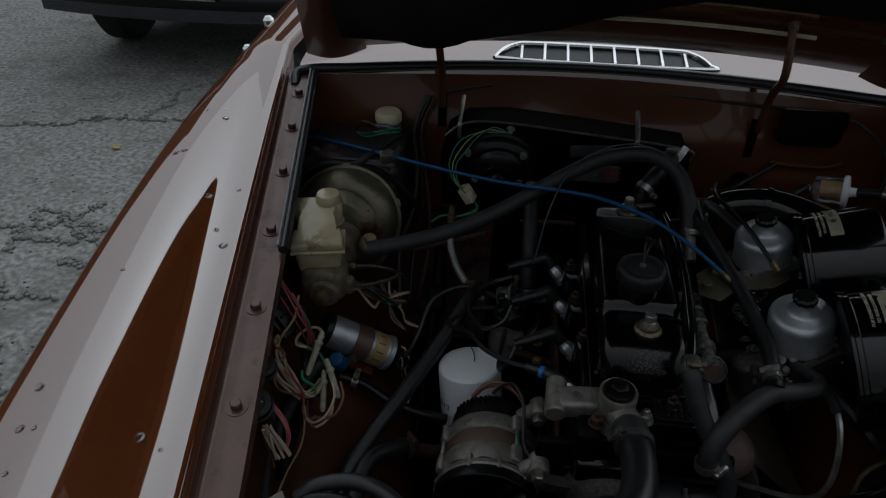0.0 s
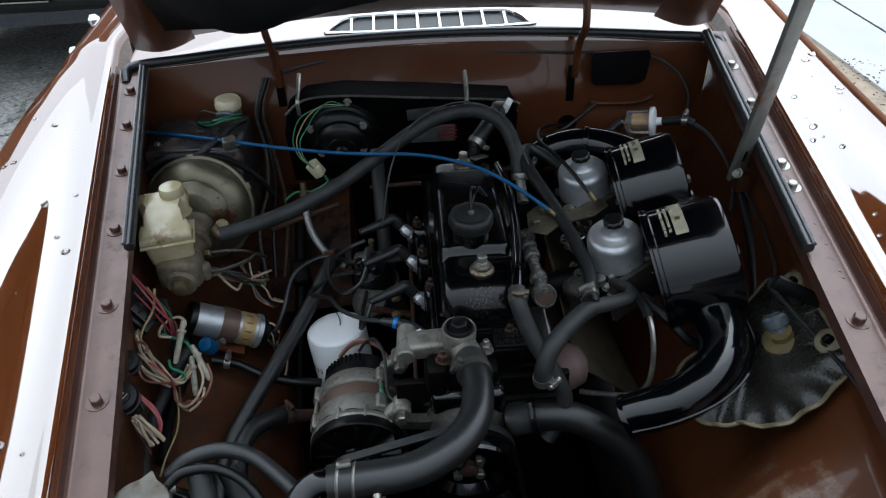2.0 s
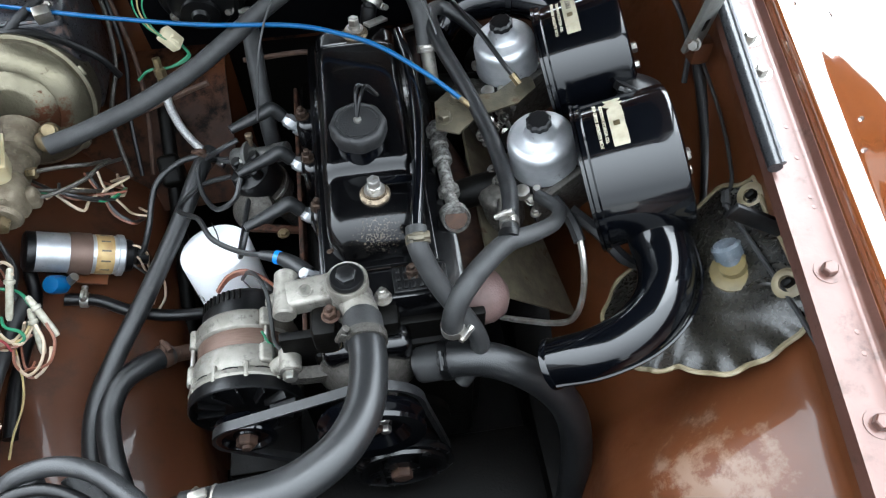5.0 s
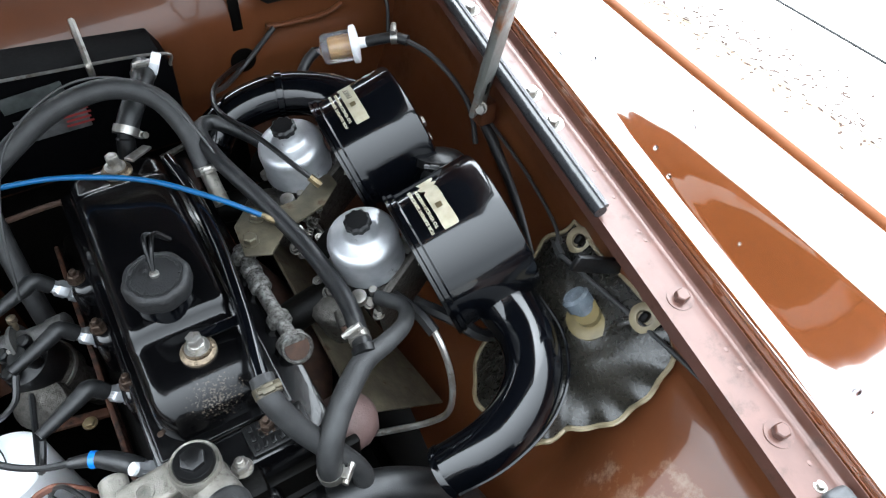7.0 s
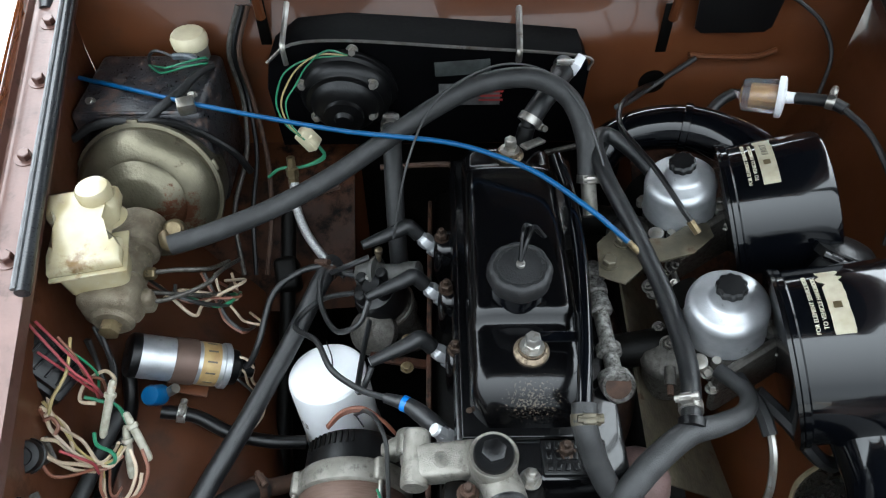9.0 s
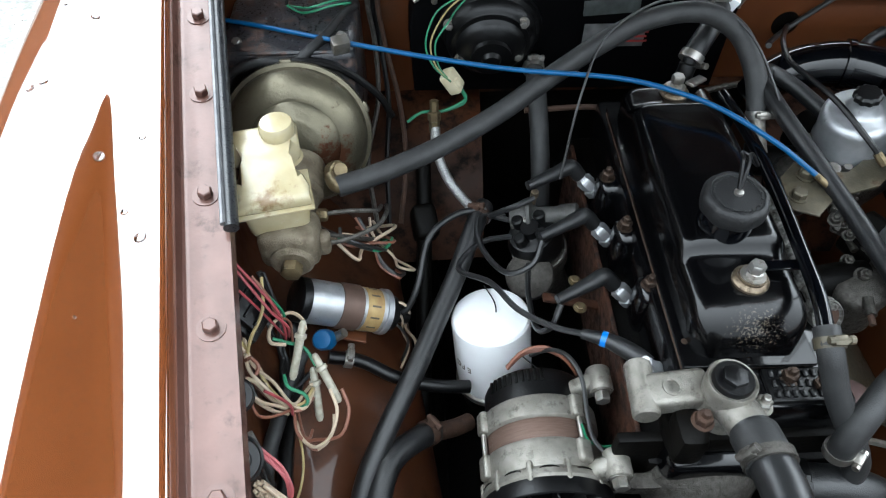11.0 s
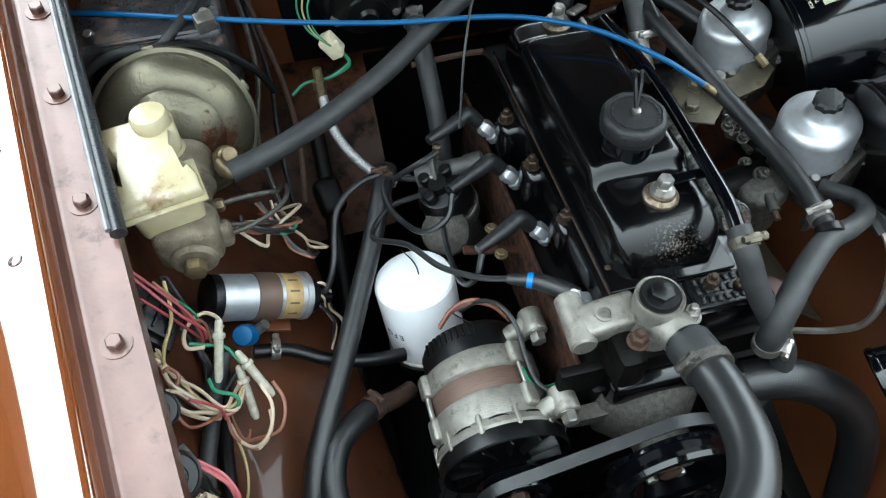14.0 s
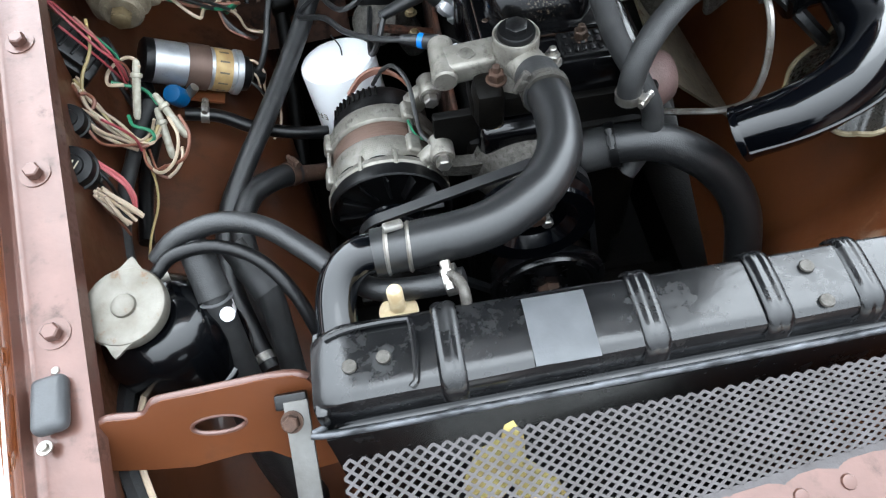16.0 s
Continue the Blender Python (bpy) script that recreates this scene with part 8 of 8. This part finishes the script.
wire("loom_wire", [(-0.231, 0.722, 0.77), (-0.229, 0.713, 0.752), (-0.213, 0.701, 0.735), (-0.201, 0.695, 0.718), (-0.193, 0.697, 0.7)], 0.0026, WIRE["cream"], "cream wire hanging beside the inner wing")
wire("loom_wire", [(-0.225, 0.689, 0.765), (-0.222, 0.686, 0.743), (-0.207, 0.684, 0.722), (-0.197, 0.692, 0.7)], 0.0026, WIRE["cream"], "cream wire hanging beside the inner wing")
wire("loom_wire", [(-0.227, 0.697, 0.765), (-0.223, 0.705, 0.743), (-0.21, 0.697, 0.722), (-0.195, 0.695, 0.7)], 0.0026, WIRE["cream"], "cream wire hanging beside the inner wing")
wire("loom_wire", [(-0.223, 0.682, 0.765), (-0.215, 0.683, 0.743), (-0.205, 0.69, 0.722), (-0.194, 0.696, 0.7)], 0.0024, WIRE["cream"], "cream wire hanging beside the inner wing")
wire("loom_wire", [(-0.223, 0.677, 0.765), (-0.215, 0.668, 0.743), (-0.201, 0.68, 0.722), (-0.189, 0.7, 0.7)], 0.0022, WIRE["brown"], "brown wire hanging beside the inner wing")
wire("loom_wire", [(-0.211, 0.689, 0.755), (-0.199, 0.69, 0.737), (-0.192, 0.692, 0.718), (-0.192, 0.69, 0.7)], 0.002, WIRE["red"], "red wire hanging beside the inner wing")
wire("loom_wire", [(-0.23, 0.715, 0.77), (-0.226, 0.72, 0.765), (-0.219, 0.714, 0.76), (-0.222, 0.707, 0.755)], 0.0026, WIRE["brown"], "brown wire curled behind the relay")
wire("loom_wire", [(-0.213, 0.756, 0.745), (-0.2, 0.756, 0.737), (-0.182, 0.754, 0.728), (-0.169, 0.737, 0.72)], 0.0026, WIRE["green"], "green wire up to the loom")
wire("loom_wire", [(-0.202, 0.727, 0.72), (-0.197, 0.715, 0.715), (-0.181, 0.709, 0.71), (-0.177, 0.701, 0.705), (-0.187, 0.696, 0.7)], 0.0026, WIRE["green"], "green wire curling below its connector")
wire("loom_wire", [(-0.15, 0.693, 0.693), (-0.15, 0.679, 0.69), (-0.156, 0.665, 0.688), (-0.166, 0.658, 0.685)], 0.0024, WIRE["cream"], "cream wire curving below its connector")
wire("loom_wire", [(-0.191, 0.696, 0.7), (-0.187, 0.674, 0.695), (-0.173, 0.659, 0.69), (-0.166, 0.658, 0.685)], 0.0022, WIRE["brown"], "brown wire curving below its connector")
wire("loom_wire", [(-0.174, 0.684, 0.678), (-0.176, 0.674, 0.68), (-0.182, 0.676, 0.683), (-0.191, 0.704, 0.685)], 0.002, WIRE["brown"], "brown wire curving below its connector")
wire("loom_wire", [(-0.194, 0.698, 0.69), (-0.182, 0.659, 0.681), (-0.181, 0.631, 0.672), (-0.189, 0.598, 0.664), (-0.193, 0.573, 0.655)], 0.0018, WIRE["yellow"], "yellowish wire trailing forward along the inner wing")
wire("loom_wire", [(-0.214, 0.632, 0.765), (-0.203, 0.626, 0.754), (-0.188, 0.616, 0.742), (-0.179, 0.601, 0.731), (-0.181, 0.594, 0.72)], 0.0026, WIRE["pink"], "pinkish red wire from a relay")
wire("loom_wire", [(-0.213, 0.628, 0.765), (-0.2, 0.62, 0.754), (-0.185, 0.608, 0.742), (-0.182, 0.602, 0.731), (-0.182, 0.596, 0.72)], 0.0026, WIRE["pink"], "pinkish red wire from a relay")
wire("loom_wire", [(-0.209, 0.595, 0.745), (-0.209, 0.593, 0.727), (-0.202, 0.588, 0.708), (-0.198, 0.583, 0.69)], 0.0018, WIRE["brown"], "brown wire below the relay")
wire("loom_wire", [(-0.213, 0.628, 0.755), (-0.204, 0.619, 0.737), (-0.204, 0.617, 0.718), (-0.202, 0.617, 0.7)], 0.0024, WIRE["black"], "black wire below the relay")
wire("loom_wire", [(-0.211, 0.617, 0.755), (-0.209, 0.614, 0.737), (-0.209, 0.616, 0.718), (-0.206, 0.61, 0.7)], 0.0024, WIRE["black"], "black wire below the relay")
wire("loom_wire", [(-0.21, 0.598, 0.75), (-0.195, 0.591, 0.732), (-0.174, 0.586, 0.715)], 0.0024, WIRE["cream"], "cream wire fanned out of a relay")
wire("loom_wire", [(-0.207, 0.6, 0.75), (-0.191, 0.596, 0.732), (-0.177, 0.589, 0.715)], 0.0024, WIRE["cream"], "cream wire fanned out of a relay")
wire("loom_wire", [(-0.206, 0.595, 0.75), (-0.194, 0.591, 0.732), (-0.181, 0.58, 0.715)], 0.0024, WIRE["cream"], "cream wire fanned out of a relay")
wire("loom_wire", [(-0.201, 0.597, 0.75), (-0.186, 0.589, 0.732), (-0.175, 0.584, 0.715)], 0.0024, WIRE["cream"], "cream wire fanned out of a relay")
wire("loom_wire", [(-0.209, 0.593, 0.75), (-0.198, 0.583, 0.732), (-0.186, 0.578, 0.715)], 0.0024, WIRE["cream"], "cream wire fanned out of a relay")
wire("loom_wire", [(-0.202, 0.6, 0.75), (-0.195, 0.599, 0.732), (-0.181, 0.592, 0.715)], 0.0024, WIRE["cream"], "cream wire fanned out of a relay")
wire("loom_wire", [(-0.198, 0.588, 0.75), (-0.193, 0.58, 0.732), (-0.19, 0.577, 0.715)], 0.0024, WIRE["cream"], "cream wire fanned out of a relay")
wire("loom_wire", [(-0.204, 0.589, 0.75), (-0.197, 0.587, 0.732), (-0.194, 0.583, 0.715)], 0.0024, WIRE["cream"], "cream wire fanned out of a relay")
hose("loom_hose", [(-0.19, 0.765, 0.70), (-0.203, 0.728, 0.69), (-0.211, 0.69, 0.682), (-0.218, 0.65, 0.676), (-0.215, 0.59, 0.67), (-0.2, 0.53, 0.66)], 0.0085, "dusty grey sleeved loom along the inner wing", DUSTY_RUBBER, category="wiring loom")
for k, (at, lab_, r) in enumerate((((-0.234, 0.677, 0.768), "black round flasher relay on the inner wing", 0.0165), ((-0.222, 0.613, 0.768), "larger black round relay with worn white print", 0.0205))):
    rl = thing("relay", at, lab_, "relay", "relays")
    m = place(at, (0.28, -0.42, 0.86))
    part("can", lathe(B(), [(r * 0.7, -0.026), (r * 0.98, -0.022), (r, -0.004), (r * 1.1, -0.003), (r * 1.1, 0.002), (r, 0.003), (r * 0.97, 0.012), (r * 0.9, 0.0145), (r * 0.55, 0.015), (r * 0.5, 0.0165), (0, 0.017)], m, 32), SATIN, rl)
    part("base_plate", box(B(), (r * 2.3, r * 1.6, 0.004), m @ Matrix.Translation((0, 0, -0.026)), 0.001), DARK_ALLOY, rl)
    if k:
        for q in range(5):
            part("print_mark", box(B(), (0.006 + 0.003 * (q % 2), 0.0012, 0.0005), m @ Matrix.Rotation(radians(25), 4, "Z") @ Matrix.Translation((0.002, 0.009 - 0.0045 * q, 0.0155 if abs(q - 2) > 1 else 0.0172))), LABEL_WHITE, rl)
fb = thing("fuse_box", (-0.262, 0.775, 0.76), "black plastic fuse box with ribbed cover on the inner wing", "fuse box")
m = place((-0.258, 0.775, 0.79), (0.72, -0.15, 0.66), -8)
part("case", box(B(), (0.05, 0.1, 0.034), m, 0.005), SATIN, fb)
part("cover", box(B(), (0.04, 0.084, 0.01), m @ Matrix.Translation((0, 0, 0.02)), 0.004), SATIN, fb, "ribbed cover")
for k in range(6):
    part("ridge", box(B(), (0.032, 0.003, 0.004), m @ Matrix.Translation((0, -0.034 + 0.0136 * k, 0.0255)), 0.001), SATIN, fb)
lo = thing("taped_loom", (-0.1, 0.79, 0.63), "black taped wiring loom crossing the inner wing", "wiring loom")
part("sheath", tube(B(), [(-0.168, 0.79, 0.65), (-0.13, 0.79, 0.638), (-0.09, 0.775, 0.625), (-0.045, 0.77, 0.61), (-0.0, 0.775, 0.595)], 0.0085, 12), SATIN, lo)
hose_clamp(lo, (-0.145, 0.79, 0.643), (1, 0, -0.3), 0.009)
wire("coil_wire", [(-0.096, 0.86, 0.655), (-0.08, 0.862, 0.655), (-0.072, 0.86, 0.635), (-0.078, 0.856, 0.61), (-0.066, 0.85, 0.585), (-0.07, 0.835, 0.56), (-0.082, 0.82, 0.55)], 0.0019, WIRE["cream"], "thin cream wire from the coil's terminal")
wire("coil_wire", [(-0.096, 0.855, 0.645), (-0.082, 0.852, 0.64), (-0.082, 0.85, 0.61), (-0.075, 0.845, 0.58), (-0.086, 0.825, 0.56)], 0.0017, WIRE["cream"], "thin cream wire from the coil's terminal")
wire("coil_wire", [(-0.1, 0.85, 0.64), (-0.085, 0.84, 0.635), (-0.075, 0.84, 0.6), (-0.085, 0.83, 0.57)], 0.0019, WIRE["black"], "thin black wire from the coil's terminal")
hose("engine_loom", [(0.03, 0.97, 0.71), (-0.01, 0.96, 0.71), (-0.045, 0.93, 0.7), (-0.06, 0.88, 0.67), (-0.075, 0.86, 0.645), (-0.09, 0.862, 0.64)], 0.0042, "black coil lead curving to the distributor", RUBBER, category="ignition lead")
for k in range(6):
    j = lambda: rnd.uniform(-0.02, 0.02)
    wire("tangle_wire", [(-0.17 + j(), 0.9 + j(), 0.75), (-0.14 + j(), 0.9 + j(), 0.735 + j()), (-0.12 + j(), 0.92 + j(), 0.71), (-0.1 + j(), 0.95 + j(), 0.69 + j()), (-0.13 + j(), 0.98 + j(), 0.66)], 0.0022, WIRE[("cream", "green", "black", "cream", "black", "brown")[k]], "loose wire tangled below the servo")
st = thing("steering_shaft", (-0.06, 1.0, 0.6), "grimy steering column joint below the servo", "steering joint")
part("joint", box(B(), (0.035, 0.05, 0.05), place((-0.05, 1.02, 0.63), (0.1, -0.5, 0.8)), 0.009, 3), GRIME_SHADE, st)
part("shaft", tube(B(), [(-0.05, 1.1, 0.69), (-0.05, 1.02, 0.63), (-0.055, 0.9, 0.53), (-0.06, 0.75, 0.42)], 0.011, 12), GRIME_SHADE, st)

# ---- more of the loom against the inner wing ----
hose("loom_conduit", [(-0.214, 0.835, 0.668), (-0.207, 0.8, 0.652), (-0.203, 0.76, 0.65), (-0.205, 0.715, 0.653), (-0.204, 0.66, 0.655), (-0.2, 0.6, 0.65)], 0.0085, "grey-black taped loom conduit along the inner wing", SATIN, category="conduit")
rnd = random.Random(31)
for k in range(5):
    a, b = rnd.uniform(-0.012, 0.012), rnd.uniform(-0.015, 0.015)
    wire("taped_wire", [(-0.24 + a, 0.86 + b, 0.72), (-0.232 + b, 0.83, 0.69 + a), (-0.222, 0.80 + a, 0.67 + b / 2), (-0.212 + a / 2, 0.77 + b, 0.662), (-0.2 + a, 0.74 + a, 0.668 + b / 2), (-0.188 + b, 0.745 + b, 0.68)], 0.003, WIRE["black"], "black wire bunched with the loom on the inner wing")
for k in range(4):
    a, b = rnd.uniform(-0.008, 0.008), rnd.uniform(-0.01, 0.01)
    wire("loom_wire", [(-0.236, 0.735 + b, 0.775), (-0.226 + a, 0.722 + a, 0.745 + b), (-0.212, 0.708 + b, 0.722 + a), (-0.197 + b / 2, 0.70 + a, 0.708), (-0.182 + a / 2, 0.703 + b, 0.703), (-0.172, 0.716 + a, 0.71 + b)], 0.0024, WIRE[("cream", "yellow", "cream", "brown")[k]], ("cream", "yellowish", "cream", "brown")[k] + " wire hanging in a loop beside the inner wing")
for k, c in enumerate(("cream", "brown")):
    wire("loom_wire", [(-0.15 + 0.012 * k, 0.70, 0.735), (-0.143 + 0.012 * k, 0.682, 0.722), (-0.15 + 0.01 * k, 0.662, 0.708), (-0.166, 0.655 + 0.008 * k, 0.698), (-0.182, 0.668, 0.692 - 0.004 * k), (-0.19, 0.688, 0.69)], 0.0023, WIRE[c], c + " wire looping from a fuse holder")
for k in range(4):
    a = rnd.uniform(-0.012, 0.012)
    wire("tangle_wire", [(-0.13 + a, 0.95, 0.72), (-0.115, 0.925 + a, 0.70), (-0.1 + a, 0.905, 0.685 + a), (-0.085, 0.9 + a, 0.668), (-0.075 + a, 0.915, 0.65 + a / 2), (-0.09, 0.935 + a, 0.64)], 0.0018, WIRE[("cream", "black", "brown", "black")[k]], ("cream", "black", "brown", "black")[k] + " wire tangled below the brake cylinder")

# ---- the car parked behind ----
other = thing("parked_car", (-1.75, 4.6, 0), "dark blue parked car, only its low front seen", "car")
part("body", sheet(B(), lambda u, v: Vector((-2.6 + 1.7 * u, 3.52 + 0.1 * (2 * u - 1) ** 2 + (0.03 if v < 0.3 else 0.0) + 2.2 * max(0, v - 0.6) ** 1.3, 0.3 + 0.75 * min(1, v * 1.3))), 24, 16, 0.02), DARKBLUE, other)
part("underside", box(B(), (1.6, 2.4, 0.3), place((-1.75, 4.9, 0.42)), 0.05), SATIN, other)
part("bumper", tube(B(), [(-2.6, 3.62, 0.44), (-2.4, 3.5, 0.44), (-1.75, 3.46, 0.44), (-1.1, 3.5, 0.44), (-0.92, 3.62, 0.44)], 0.045, 12), SATIN, other, "dark bumper")
pl = part("number_plate", box(B(), (0.54, 0.012, 0.115), place((-1.745, 3.405, 0.515), (0, -0.1, 1)), 0.003), SATIN, other, "black plate with silver characters")
part("plate_rim", tube(B(), [(-2.01, 3.396, 0.46), (-1.48, 3.396, 0.46), (-1.48, 3.396, 0.57), (-2.01, 3.396, 0.57), (-2.01, 3.396, 0.46)], 0.004, 6, 1), ALLOY, pl)
for k, x in enumerate((-1.96, -1.89, -1.82, -1.72, -1.65, -1.58, -1.51)):
    part("plate_bar", box(B(), (0.04, 0.005, 0.07), place((x, 3.397, 0.515)), 0.002), ALLOY, pl)
for x in (-2.4, -1.1):
    wh = part("wheel", lathe(B(), [(0.1, -0.08), (0.27, -0.09), (0.3, -0.06), (0.3, 0.06), (0.27, 0.09), (0.1, 0.08)], place((x, 4.15, 0.3), (1, 0, 0)), 28), TYRE, other)
    part("rim", lathe(B(), [(0.0, -0.07), (0.17, -0.075), (0.18, -0.092)], place((x, 4.15, 0.3), (1, 0, 0)), 24), ZINC, wh)
